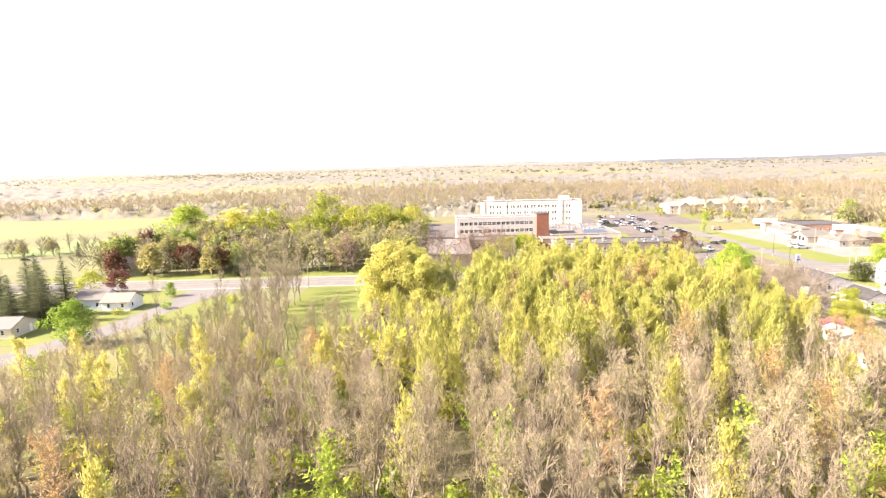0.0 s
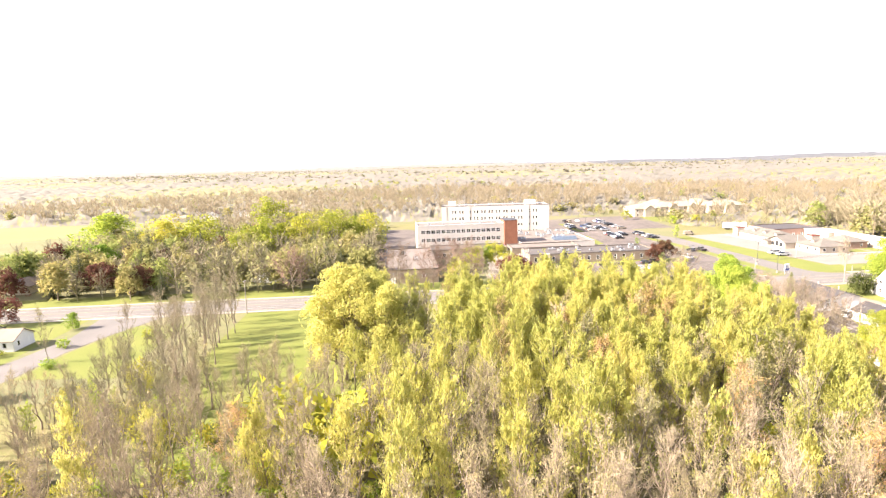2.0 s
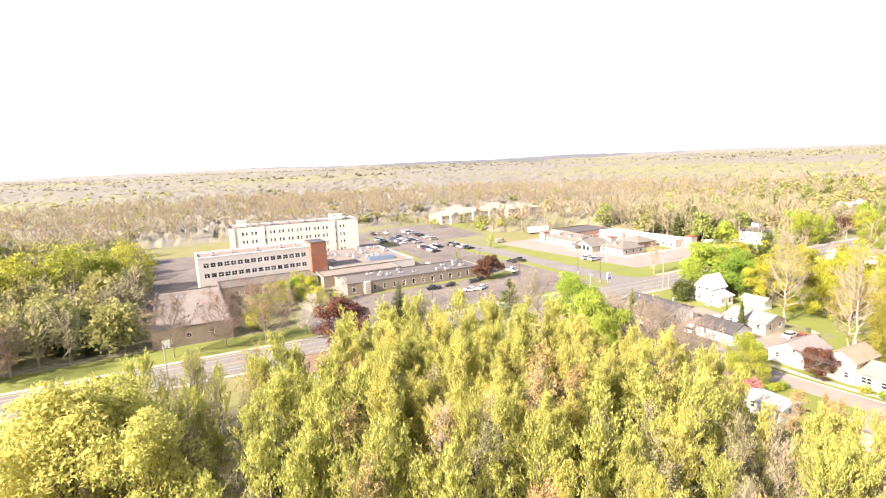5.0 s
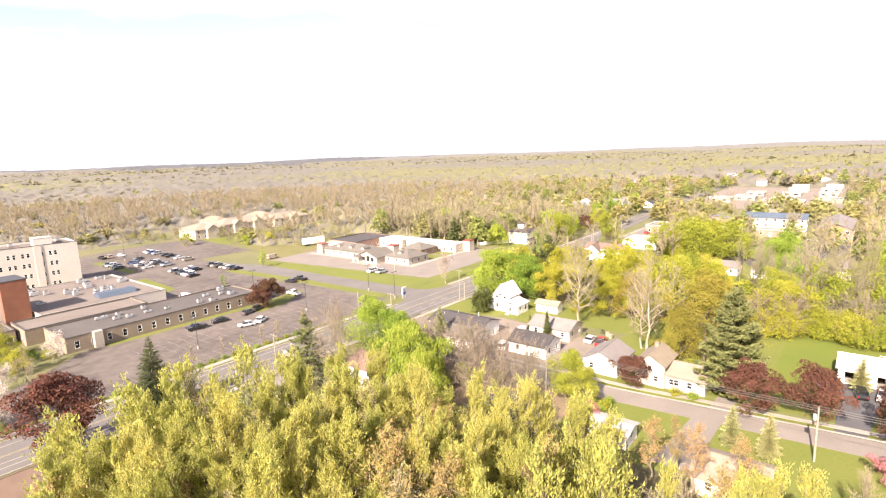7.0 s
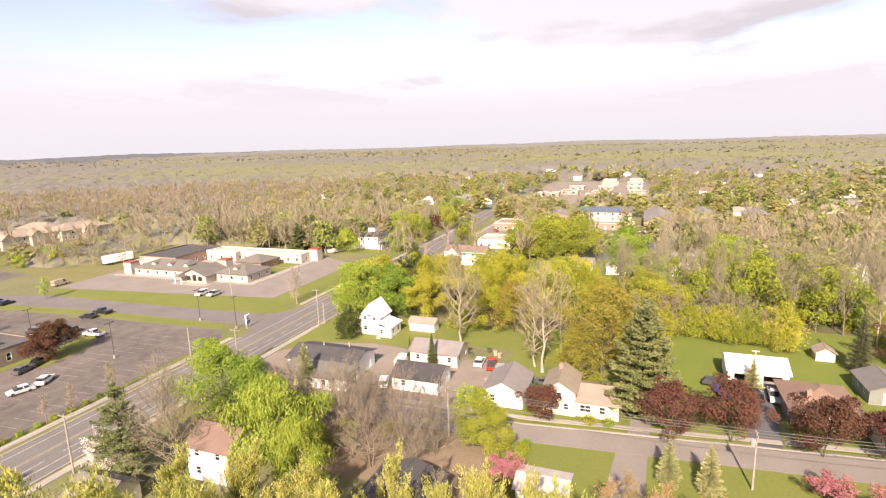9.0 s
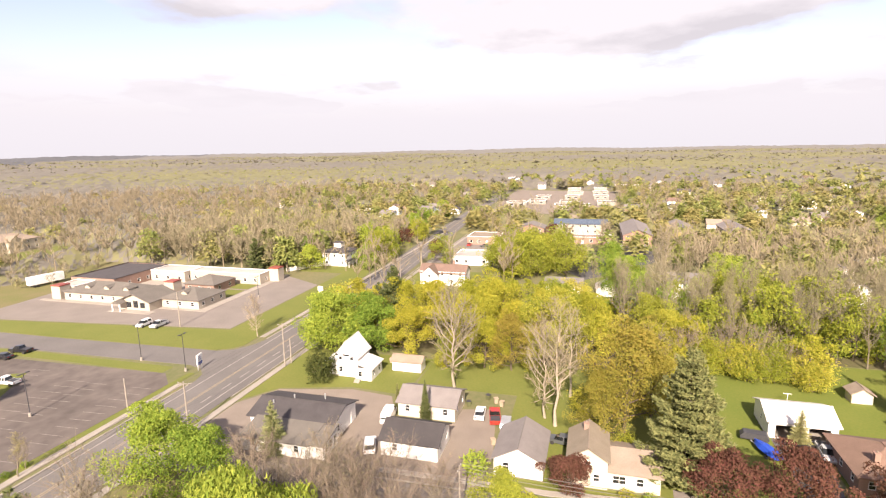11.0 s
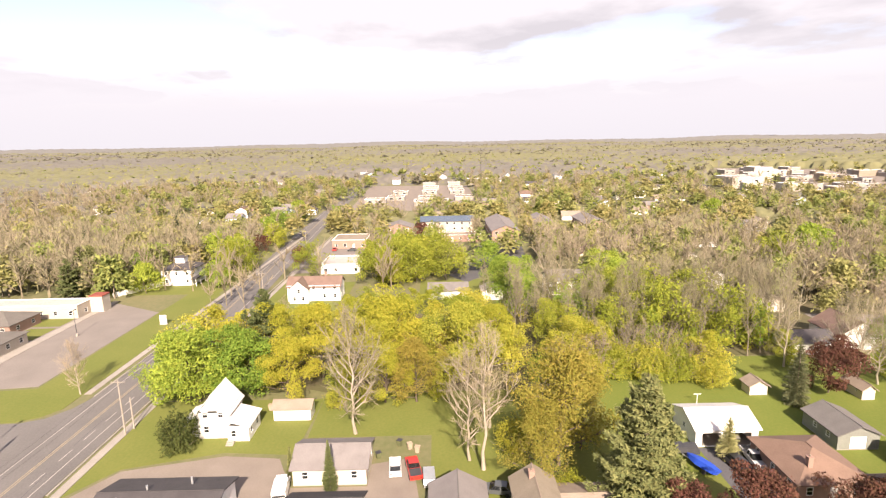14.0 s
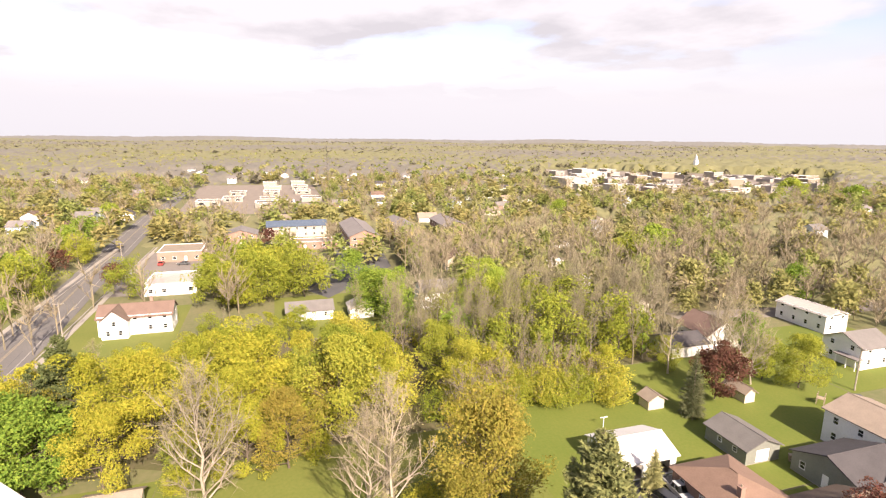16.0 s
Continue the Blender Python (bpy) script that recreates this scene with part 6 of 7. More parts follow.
for kind, x, y, h, f in (("willow", 235, 13, 15, 1.2), ("green", 247, -8, 15, 1.2), ("willow", 217, -3, 11, 1.0), ("green", 194, -17, 11, 1.0), ("green", 360, -27, 12, 1.2), ("green", 422, -284, 17, 1.5), ("green", 362, -272, 16, 1.4), ("willow", 309, 210, 11, 1.2), ("willow", 487, 254, 14, 1.1),
                          ("willow", -62, 262, 20, 1.15), ("willow", -71, 260, 15, 1.1), ("willow", -48, 279, 21, 1.1), ("willow", -34, 281, 22, 1.0), ("willow", -25, 287, 17, 1.0), ("willow", -17, 293, 19, 1.0), ("gold", -56, 268, 17, 1.0), ("willow", -80, 352, 24, 1.2), ("green", -151, 313, 20, 1.4), ("willow", -114, 295, 20, 1.4), ("willow", -96, 290, 20, 1.3), ("green", -122, 250, 13, 1.1), ("crimson", -106, 217, 11, 1.0), ("crimson", -91.5, 213, 10.5, 1.0), ("crimson", -100, 251, 10, 1.0),
                          ("willow", -123, 183, 8.5, 1.1), ("crimson", -113, 182, 8, 1.0), ("bud", 91, 201.6, 6.5, 1.2), ("bud", 84, 202.4, 5.0, 1.2), ("bud", -81.8, 148.8, 12, 0.7), ("green", -92, 176, 4.5, 0.9), ("spruce", -105, 253, 18, 1.3), ("spruce", -111, 256, 18, 1.3), ("spruce", -117, 260, 17, 1.2), ("spruce", -84, 249, 16, 1.2), ("bush", -80, 146, 2.2, 1.2), ("rosy", -39, 207, 11, 1.0)):
    plant(kind, x, y, h, f, "trees of the outer gardens")
thick = random.Random(4)
for i in range(20):
    u = i / 19
    plant("tangle" if i % 4 == 1 else "thicket", 151.5 + 17 * u * (1 - u) + thick.uniform(-2, 3), 107 - 32 * u + thick.uniform(-1.5, 1.5), thick.uniform(5.5, 8.5), thick.uniform(0.9, 1.15), "thicket along the lawn")
for x, y, h in ((158, 166, 6), (163, 170, 6), (146, 150, 4), (152, 150, 6), (157, 136, 6), (149, 131, 5), (166, 134, 7), (172, 128, 7), (155, 110, 6), (133, 116, 5), (130, 119, 6), (119, 112.5, 4)):
    plant("thicket", x, y, h, 1.0, "undergrowth below the trees")
for i in range(7):
    plant("bush", 90.2 + 1.3 * i, 122.2 - 0.1 * i, 1.5, 0.9, "hedge by the lawn")
for x, y, h in ((109, 134.5, 3.4), (107.9, 113, 1.6), (107.9, 110, 1.6), (152, 104, 5), (158, 96, 5), (163, 90, 5), (158, 84, 4), (110.5, 57, 1.6), (-97, 155, 2), (-85, 160, 2.4), (-67, 165, 2.4), (170, 82, 5)):
    plant("bush", x, y, h, 1.0, "garden bushes")


# ---- planting: woods as scattered trees ----
def inside(x, y, poly):
    hit = False
    for i in range(len(poly)):
        (x0, y0), (x1, y1) = poly[i - 1], poly[i]
        if (y0 > y) != (y1 > y) and x < (x1 - x0) * (y - y0) / (y1 - y0) + x0:
            hit = not hit
    return hit


STANDS = [(219, 92, 9), (266, 58, 9), (222, 44, 8), (289, 14, 8)]


def wood(poly, step, mix, heights, seed, group, clear=2.2, fat=1.0, single=None, plain=False):
    """Trees on a loose grid inside an outline, kinds drawn by weight; those within the plan stretch single stand as things, the rest are joined."""
    rest = []
    r = random.Random(seed)
    xs, ys = [p[0] for p in poly], [p[1] for p in poly]
    y, row = min(ys), 0
    kinds, weights = list(mix), list(mix.values())
    near = [t for t in TREES if min(xs) - 5 < t[0] < max(xs) + 5 and min(ys) - 5 < t[1] < max(ys) + 5]
    while y < max(ys):
        x = min(xs) + (row % 2) * step / 2
        while x < max(xs):
            px, py = x + r.uniform(-0.42, 0.42) * step, y + r.uniform(-0.42, 0.42) * step
            kind, h = r.choices(kinds, weights)[0], r.uniform(*heights)
            if inside(px, py, poly) and all(math.hypot(px - u, py - v) > w for u, v, w in STANDS) and all((px - t[0]) ** 2 + (py - t[1]) ** 2 > clear * clear for t in near):
                own = single and single[0] < px < single[1] and single[2] < py < single[3]
                plant(kind, px, py, h * (0.75 if kind in ("greenbud",) else 1), fat * r.uniform(0.85, 1.2), group, joined=None if own else rest, plain=plain)
            x += step
        y += step * 0.87
        row += 1
    joined_wood("wood", group + " in early spring", rest)


# the wood under the camera: bright poplars to the north, mixed bare and budding trees to the south
wood([(6, 112), (28, 104), (56, 103), (63, 112), (65, 126), (63, 138), (58, 149), (48, 162), (38, 166), (30, 155), (14, 151), (8, 150)], 4.3, {"poplar": 84, "orange": 7, "bare": 4, "bud": 5}, (13, 16.4), 11, "yellow-green wood of slender trees", fat=1.12, single=(20, 66, 112, 150))
wood([(-14, 122), (6, 112), (8, 150), (0, 164), (-18, 168), (-20, 150)], 5.0, {"bare": 22, "bud": 18, "poplar": 60}, (10, 14.5), 20, "bare and budding wood by the lawn")
wood([(57, 101), (66, 102), (70, 114), (71, 124), (69, 133), (65, 138), (66, 124), (63, 110)], 4.4, {"poplar": 50, "orange": 30, "bud": 20}, (10.5, 14), 24, "low edge of the yellow-green wood")
wood([(72, 104), (76, 104), (80, 126), (74, 150), (62, 160), (60, 150), (66, 138), (67, 120)], 6.0, {"bare": 40, "bud": 40, "greenbud": 20}, (6, 9), 19, "low trees behind the houses")
wood([(18, 80), (58, 84), (66, 96), (58, 102.5), (28, 103.5), (16, 100)], 4.7, {"bare": 22, "orange": 10, "bud": 14, "poplar": 54}, (12.5, 16), 12, "bare and budding wood", single=(26, 70, 86, 104))
wood([(-44, 70), (-6, 76), (-8, 93), (-30, 95), (-44, 102)], 4.6, {"bare": 42, "bud": 34, "poplar": 16, "greenbud": 6, "orange": 2}, (11, 14), 13, "bare and budding wood")
wood([(-6, 76), (20, 80), (18, 100), (2, 112), (-9, 112), (-10, 100), (-8, 93)], 4.6, {"poplar": 46, "bud": 30, "bare": 22, "orange": 2}, (11.5, 15), 46, "budding wood with bright slender trees")
wood([(-44, 102), (-30, 95), (-10, 96), (-11, 116), (-24, 124), (-40, 122)], 4.7, {"bare": 82, "bud": 14, "bush": 4}, (8.5, 12.5), 47, "thin bare saplings on the lawn")
wood([(-62, 104), (-44, 102), (-38, 112), (-41, 136), (-58, 140)], 4.4, {"bare": 82, "bud": 18}, (6, 11), 48, "low bare thicket beside the lawn")
wood([(-70, 48), (70, 46), (74, 84), (20, 79), (-44, 69), (-70, 66)], 4.8, {"bare": 38, "bud": 40, "poplar": 12, "greenbud": 7, "orange": 3}, (12, 15.5), 14, "bare and budding wood")
wood([(-86, 66), (-44, 70), (-44, 112), (-58, 124), (-70, 118), (-86, 92)], 4.8, {"bare": 50, "bud": 32, "greenbud": 10, "poplar": 8}, (7, 11), 15, "low thicket of bare trees")
wood([(-60, 126), (-46, 118), (-42, 150), (-44, 182), (-52, 182), (-58, 150)], 5.0, {"bare": 92, "bud": 8}, (11, 15), 16, "row of bare trees by the lawn")
wood([(70, 30), (80, 30), (80, 92), (72, 98)], 6.0, {"bare": 50, "bud": 30, "poplar": 12, "orange": 8}, (8, 11), 17, "mixed trees behind the houses")
wood([(-80, -60), (84, -60), (76, 44), (-76, 46)], 6.5, {"bare": 52, "bud": 34, "poplar": 14}, (11, 15), 43, "bare and budding wood", plain=True)
for x, y, h in ((82.5, 106, 7.5), (79, 103, 9), (77.5, 97, 9.5), (79.5, 108.5, 8.5)):
    plant("orange", x, y, h, 1.25, "orange-budded trees by the low house")
wood([(-80, 24), (78, 30), (74, 100), (60, 104), (16, 104), (-6, 108), (-8, 94), (-44, 102), (-80, 100)], 7.4, {"bush": 80, "thicket": 20}, (1.6, 4.4), 44, "green undergrowth of the near wood", clear=0.5)
wood([(-62, 118), (-48, 112), (-36, 104), (-30, 106), (-38, 114), (-46, 124), (-58, 140)], 5.4, {"thicket": 40, "greenbud": 40, "bush": 20}, (2.5, 6), 45, "green thicket at the edge of the lawn", clear=0.5)
# trees around the hospital and along the road to the west
wood([(-75, 205), (-14, 216), (-13, 262), (-17, 330), (-24, 400), (-75, 400)], 6.8, {"bare": 26, "willow": 32, "gold": 14, "spruce": 6, "bud": 22}, (11, 17), 21, "trees west of the hospital", plain=True)
wood([(-150, 214), (-76, 206), (-76, 330), (-150, 320)], 7.4, {"green": 10, "spruce": 14, "bare": 30, "crimson": 3, "willow": 22, "bud": 16, "gold": 8}, (10, 16), 22, "trees beyond the road", plain=True)
wood([(14, 216), (40, 214), (40, 240), (36, 258), (14, 258)], 8.5, {"bare": 50, "bud": 25, "willow": 25}, (6, 9), 23, "trees before the hospital")
# the bare wood east of the lawns
wood([(166, 52), (166, 100), (178, 112), (196, 120), (198, 96), (200, 60), (190, 36), (172, 52)], 5.0, {"bare": 58, "bud": 22, "greenbud": 8, "willow": 12}, (12, 17), 31, "bare wood behind the lawns")
wood([(167, 56), (167, 100), (178, 111), (195, 119), (197, 96), (199, 60), (190, 40)], 5.2, {"bush": 76, "thicket": 24}, (1.8, 5.0), 41, "undergrowth of the bare wood")
wood([(-330, 255), (-150, 262), (-150, 282), (-330, 282)], 9.0, {"bare": 60, "willow": 20, "spruce": 10, "bud": 10}, (8, 12), 42, "trees along the far field", plain=True)
wood([(150.5, 78), (156, 75), (168, 84), (170, 108), (152, 106)], 6.0, {"gold": 16, "willow": 12, "bud": 32, "bare": 40}, (7, 12), 32, "low trees along the lawn")
wood([(200, -40), (226, -20), (232, 80), (202, 78)], 7.0, {"bare": 46, "bud": 20, "willow": 18, "green": 16}, (11, 15.5), 33, "bare wood behind the lawns", plain=True)
wood([(232, -70), (300, -60), (306, 88), (262, 92), (234, 80)], 9.0, {"bare": 52, "bud": 20, "willow": 16, "green": 12}, (11, 15.5), 34, "bare wood near the apartments", plain=True)
wood([(156, 108), (170, 116), (178, 124), (180, 140), (176, 184), (166, 186), (160, 166), (156, 130)], 8.0, {"gold": 50, "willow": 28, "bare": 10, "bronze": 12}, (9, 12.5), 35, "mixed trees by the main road")
wood([(196, 134), (208, 124), (212, 134), (211, 158), (198, 160)], 8.5, {"gold": 40, "willow": 30, "spruce": 15, "bare": 15}, (5, 8), 39, "trees around the white house")
wood([(226, 136), (250, 124), (262, 130), (258, 156), (232, 158)], 8.0, {"willow": 70, "gold": 30}, (12, 16), 40, "golden trees before the apartments")
wood([(146, -60), (200, -66), (200, 26), (184, 28), (186, -4), (160, -12)], 9.0, {"bare": 46, "willow": 22, "green": 14, "bud": 18}, (9, 14), 36, "trees by the back street", plain=True)
wood([(222, 236), (300, 216), (318, 260), (300, 330), (224, 312)], 6.6, {"bare": 66, "bud": 18, "willow": 7, "green": 5, "spruce": 4}, (13, 18.5), 37, "trees behind the clinic", plain=True)
wood([(130, 402), (166, 408), (164, 330), (176, 312), (222, 312), (222, 326), (190, 340), (184, 398), (150, 440), (128, 430)], 9.0, {"bare": 60, "willow": 14, "bud": 26}, (5, 9), 38, "trees by the care home", plain=True)

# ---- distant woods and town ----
wide = np.random.default_rng(5)


def scatter(name, label, template, P, S, material):
    """One mesh of many small copies of a pattern, turned and scaled."""
    V, F = template
    n = len(P)
    a = wide.uniform(0, 2 * math.pi, n)
    c, s = np.cos(a)[:, None], np.sin(a)[:, None]
    X = np.stack([(V[None, :, 0] * c - V[None, :, 1] * s) * S[:, :1] + P[:, :1], (V[None, :, 0] * s + V[None, :, 1] * c) * S[:, :1] + P[:, 1:2], V[None, :, 2] * S[:, 1:2] + P[:, 2:3] * 0 + np.zeros((n, len(V)))], 2)
    G = F[None] + (np.arange(n) * len(V))[:, None, None]
    X, G = X.reshape(-1, 3), G.reshape(-1, 3)
    me = tri_mesh(name, X, G, M[material])
    me.polygons.foreach_set("use_smooth", np.ones(len(G), bool))
    ob = new(name, me)
    return tagged(ob, label, "woodland", kind="stuff")


OPEN = [  # stretches without far woods: x0, x1, y0, y1
    (-62, 200, 20, 205), (-20, 225, 200, 330), (-30, 170, 200, 420), (148, 258, 366, 452), (-150, -40, 60, 330), (-430, -120, 262, 480), (136, 205, -20, 60),
    (200, 240, 82, 135), (200, 226, 158, 186), (234, 275, 92, 122), (234, 250, 214, 232), (244, 316, 158, 190), (304, 352, 88, 160), (314, 352, 42, 84),
    (415, 645, 100, 200), (626, 648, 70, 104), (225, 330, 188, 204), (330, 520, 195, 210), (520, 620, 204, 214), (94, 110, -300, 190), (110, 140, 0, 150)]


def centre(x, y):
    """The far town centre: a sector of the plain south-east of the wood."""
    dx, dy = np.asarray(x) - 72, np.asarray(y) - 135
    a, r = np.degrees(np.arctan2(dy, dx)), np.hypot(dx, dy)
    return (a < -27.5) & (a > -53) & (r > 480 - (a + 40) * 3) & (r < 900)


FAR_HOUSES = [(-183, 482), (-158, 490), (-134, 496), (-112, 488), (-43, 275), (-53, 230), (446, 280), (470, 284), (-150, 240), (-138, 229), (266, 58), (222, 44), (289, 14), (477, -11), (516, -27)]
far_rng = random.Random(21)
spots = []
for i in range(1600):
    if len(spots) >= 82:
        break
    a, r = radians(far_rng.uniform(-52, 33)), far_rng.uniform(290, 800)
    x, y = 30 + r * math.cos(a), 110 + r * math.sin(a)
    if any(x0 - 6 < x < x1 + 6 and y0 - 6 < y < y1 + 6 for x0, x1, y0, y1 in OPEN) or centre(x, y) or any(abs(x - p) < 16 and abs(y - q) < 16 for p, q in spots):
        continue
    spots.append((x, y))


def ring(n, r0, r1, a0=-75, a1=142, thin=None):
    """Random places between two distances from the middle of the path, outside the open stretches."""
    a = np.radians(wide.uniform(a0, a1, n))
    r = np.sqrt(wide.uniform(r0 * r0, r1 * r1, n))
    P = np.stack([30 + r * np.cos(a), 110 + r * np.sin(a), np.zeros(n)], 1)
    keep = np.ones(n, bool)
    for x0, x1, y0, y1 in OPEN:
        keep &= ~((P[:, 0] > x0) & (P[:, 0] < x1) & (P[:, 1] > y0) & (P[:, 1] < y1))
    keep &= ~(centre(P[:, 0], P[:, 1]) & (wide.random(n) < 0.8))
    for x, y in spots:
        keep &= ~((P[:, 0] > x - 22) & (P[:, 0] < x + 7) & (np.abs(P[:, 1] - y) < 8))
    return P[keep]


def town(P):
    """How much of a place belongs to the town (1) rather than the woods (0)."""
    ang = np.degrees(np.arctan2(P[:, 1] - 110, P[:, 0] - 30))
    return np.clip((46 - ang) / 22, 0, 1) * np.clip((P[:, 0] - 240) / 80, 0, 1)


def pick_out(P, share):
    return P[wide.random(len(P)) < share]


# single far trees, near to middle distance: bare in the woods, leafy in the town
for k in range(3):
    P = ring(2500, 190, 640)
    B = pick_out(P, 0.96 - 0.7 * town(P))
    S = np.stack([wide.uniform(12, 17, len(B)), wide.uniform(13, 19, len(B))], 1)
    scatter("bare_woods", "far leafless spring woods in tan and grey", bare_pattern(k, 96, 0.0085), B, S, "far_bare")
    P = ring(2100, 190, 640)
    B = pick_out(P, 0.06 + 0.46 * town(P))
    S = np.stack([wide.uniform(14, 24, len(B)), wide.uniform(9, 14.5, len(B))], 1)
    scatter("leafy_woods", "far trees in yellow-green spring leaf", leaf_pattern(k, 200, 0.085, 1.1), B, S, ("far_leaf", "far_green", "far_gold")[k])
# crowns that stand out of the wooded plain
for k in range(3):
    P = ring(3000, 600, 1400)
    B = pick_out(P, 0.12 + 0.3 * town(P))
    S = np.stack([wide.uniform(13, 22, len(B)), wide.uniform(10, 13.5, len(B))], 1)
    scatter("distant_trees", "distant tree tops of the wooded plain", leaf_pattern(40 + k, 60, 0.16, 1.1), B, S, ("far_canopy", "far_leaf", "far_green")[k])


for k in range(3):
    B = ring(2600, 1350, 3300)
    S = np.stack([wide.uniform(18, 36, len(B)), wide.uniform(9, 12.2, len(B)) + np.hypot(B[:, 0], B[:, 1]) * 0.0018], 1)
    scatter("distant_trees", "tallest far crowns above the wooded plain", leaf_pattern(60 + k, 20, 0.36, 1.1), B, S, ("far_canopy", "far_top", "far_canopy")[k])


def canopy(r0, r1, rows, step):
    """The closed roof of the far woods as one rolling sheet, rough with crowns, rising a little to the horizon."""
    A = np.radians(np.arange(-82, 148, step))
    Rr = r0 * (r1 / r0) ** (np.arange(rows) / (rows - 1))
    a, r = np.meshgrid(A, Rr, indexing="ij")
    r = r * (1 + wide.uniform(-0.005, 0.005, r.shape))
    a = a + wide.uniform(-0.4, 0.4, a.shape) * math.radians(step)
    x, y = 30 + r * np.cos(a), 110 + r * np.sin(a)
    roll = np.sin(x * 0.0031 + 1.3) * np.cos(y * 0.0027) + 0.6 * np.sin(x * 0.0071 + y * 0.0052)
    z = 5.2 - 2.6 * np.clip((46 - np.degrees(a)) / 22, 0, 1) * np.clip((x - 240) / 80, 0, 1) * np.clip((760 - r) / 200, 0, 1) + np.clip((r - 330) / 350, 0, 1) * 1.6 + np.clip((r - 600) / 800, 0, 1) * 1.2 + r * 0.0018 + roll * 1.6 + wide.uniform(-1.0, 1.0, r.shape) ** 3 * (2.4 + r * 0.0006)
    hills = np.clip((r - 3600) / 1200, 0, 1) * (5 + 6 * np.sin(a * 9 + 0.6) + 4 * np.sin(a * 23))
    z += np.maximum(hills, 0)
    away = np.clip((r - 265) / 40, 0, 1)
    for x0, x1, y0, y1 in OPEN + [(p - 18, p + 8, q - 8, q + 8) for p, q in spots + FAR_HOUSES]:
        away = np.minimum(away, np.clip(np.maximum(np.maximum(x0 - x, x - x1), np.maximum(y0 - y, y - y1)) / 18, 0, 1))
    away = np.where(centre(x, y), 0, away)
    z = z * away - (1 - away) * 0.4
    V = np.stack([x, y, z], 2).reshape(-1, 3)
    i, j = np.meshgrid(np.arange(len(A) - 1), np.arange(rows - 1), indexing="ij")
    q = (i * rows + j).ravel()
    F = np.concatenate([np.stack([q, q + 1, q + rows], 1), np.stack([q + 1, q + rows + 1, q + rows], 1)])
    c = V[F].mean(1)
    return V, F[:, ::-1], c


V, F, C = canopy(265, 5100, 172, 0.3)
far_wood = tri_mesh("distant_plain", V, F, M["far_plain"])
far_wood.materials.append(M["far_cloud_shade"])
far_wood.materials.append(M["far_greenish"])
far_wood.materials.append(M["far_haze"])
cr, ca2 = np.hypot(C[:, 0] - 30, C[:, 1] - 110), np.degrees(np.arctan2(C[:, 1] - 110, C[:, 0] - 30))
# outline of the cloud shadow, laid on the plain as darker faces
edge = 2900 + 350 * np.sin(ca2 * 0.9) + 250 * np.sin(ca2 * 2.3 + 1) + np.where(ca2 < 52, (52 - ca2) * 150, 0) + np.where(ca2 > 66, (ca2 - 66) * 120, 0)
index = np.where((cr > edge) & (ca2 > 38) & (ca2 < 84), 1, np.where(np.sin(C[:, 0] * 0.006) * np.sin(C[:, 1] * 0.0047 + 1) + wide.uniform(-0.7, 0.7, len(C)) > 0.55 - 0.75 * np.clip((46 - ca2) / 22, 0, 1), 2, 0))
# from about 3300 m outward the faces take the haze-greyed tone
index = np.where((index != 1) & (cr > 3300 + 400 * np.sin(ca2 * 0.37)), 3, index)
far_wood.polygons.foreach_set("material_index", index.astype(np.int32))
far_wood.polygons.foreach_set("use_smooth", np.ones(len(F), bool))
far_wood.update()
tagged(new("distant_plain", far_wood), "rolling roof of far spring woods to the horizon", "woodland", kind="stuff")

# far houses, six patterns copied along the streets
patterns = []


for i, (w, d, h, st, wl, rf) in enumerate(((9, 8, 5.2, 2, "white_siding", "roof_grey"), (11, 8, 2.8, 1, "cream_siding", "roof_tan"), (8, 10, 5.0, 2, "white_siding", "roof_brown"), (12, 8, 2.8, 1, "white_siding", "roof_dark"), (9, 9, 5.2, 2, "blue_siding", "roof_grey"), (10, 7, 2.8, 1, "pink_brick", "roof_grey"))):
    x, y = 330 + i * 22, 226 + 4 * (i % 2) + i * 2
    patterns.append(house(x - w / 2, x + w / 2, y - d / 2, y + d / 2, "far house of the town among trees", wl, rf, h, st, "x" if i % 2 else "y", 2.2, "W", group="far town houses", openings=far_openings(w, d, st), far=True))
for x, y in spots:
    copy_thing(patterns[far_rng.randrange(6)], pose(x, y, 0, 0, 0, far_rng.choice((0, 90, 180, 270)) + far_rng.uniform(-8, 8)))

for x, y in FAR_HOUSES:
    copy_thing(patterns[far_rng.randrange(6)], pose(x, y, 0, 0, 0, far_rng.choice((0, 90)) + far_rng.uniform(-8, 8)))

# town centre and shopping strip
shops = []
for i, (w, d, h, wl, rf) in enumerate(((10, 15, 7, "stucco", "roof_gravel"), (12, 11, 5.5, "concrete", "roof_flatgrey"), (9, 14, 8, "tan_brick", "roof_white"), (15, 11, 3.7, "concrete", "roof_gravel"), (13, 10, 3.7, "concrete", "roof_flatgrey"), (22, 20, 13, "stucco", "roof_white"))):
    b = thing("town_building", "flat-roofed building of the far town centre", "building", pose(520 + 24 * i, -142 - 15 * i, 0), "town centre buildings")
    walls(b, -w / 2, w / 2, -d / 2, d / 2, h, {"W": [(d * (q + 0.5) / 2, 1.0 + 3.3 * f, 2.4, 1.8, "w") for q in range(2) for f in range(max(1, int(h / 3.4)))]}, M[wl], thick=0.3, far=True)
    flat_roof(b, -w / 2, w / 2, -d / 2, d / 2, h, M[rf], M["white_trim"], 0.5)
    shops.append(b)
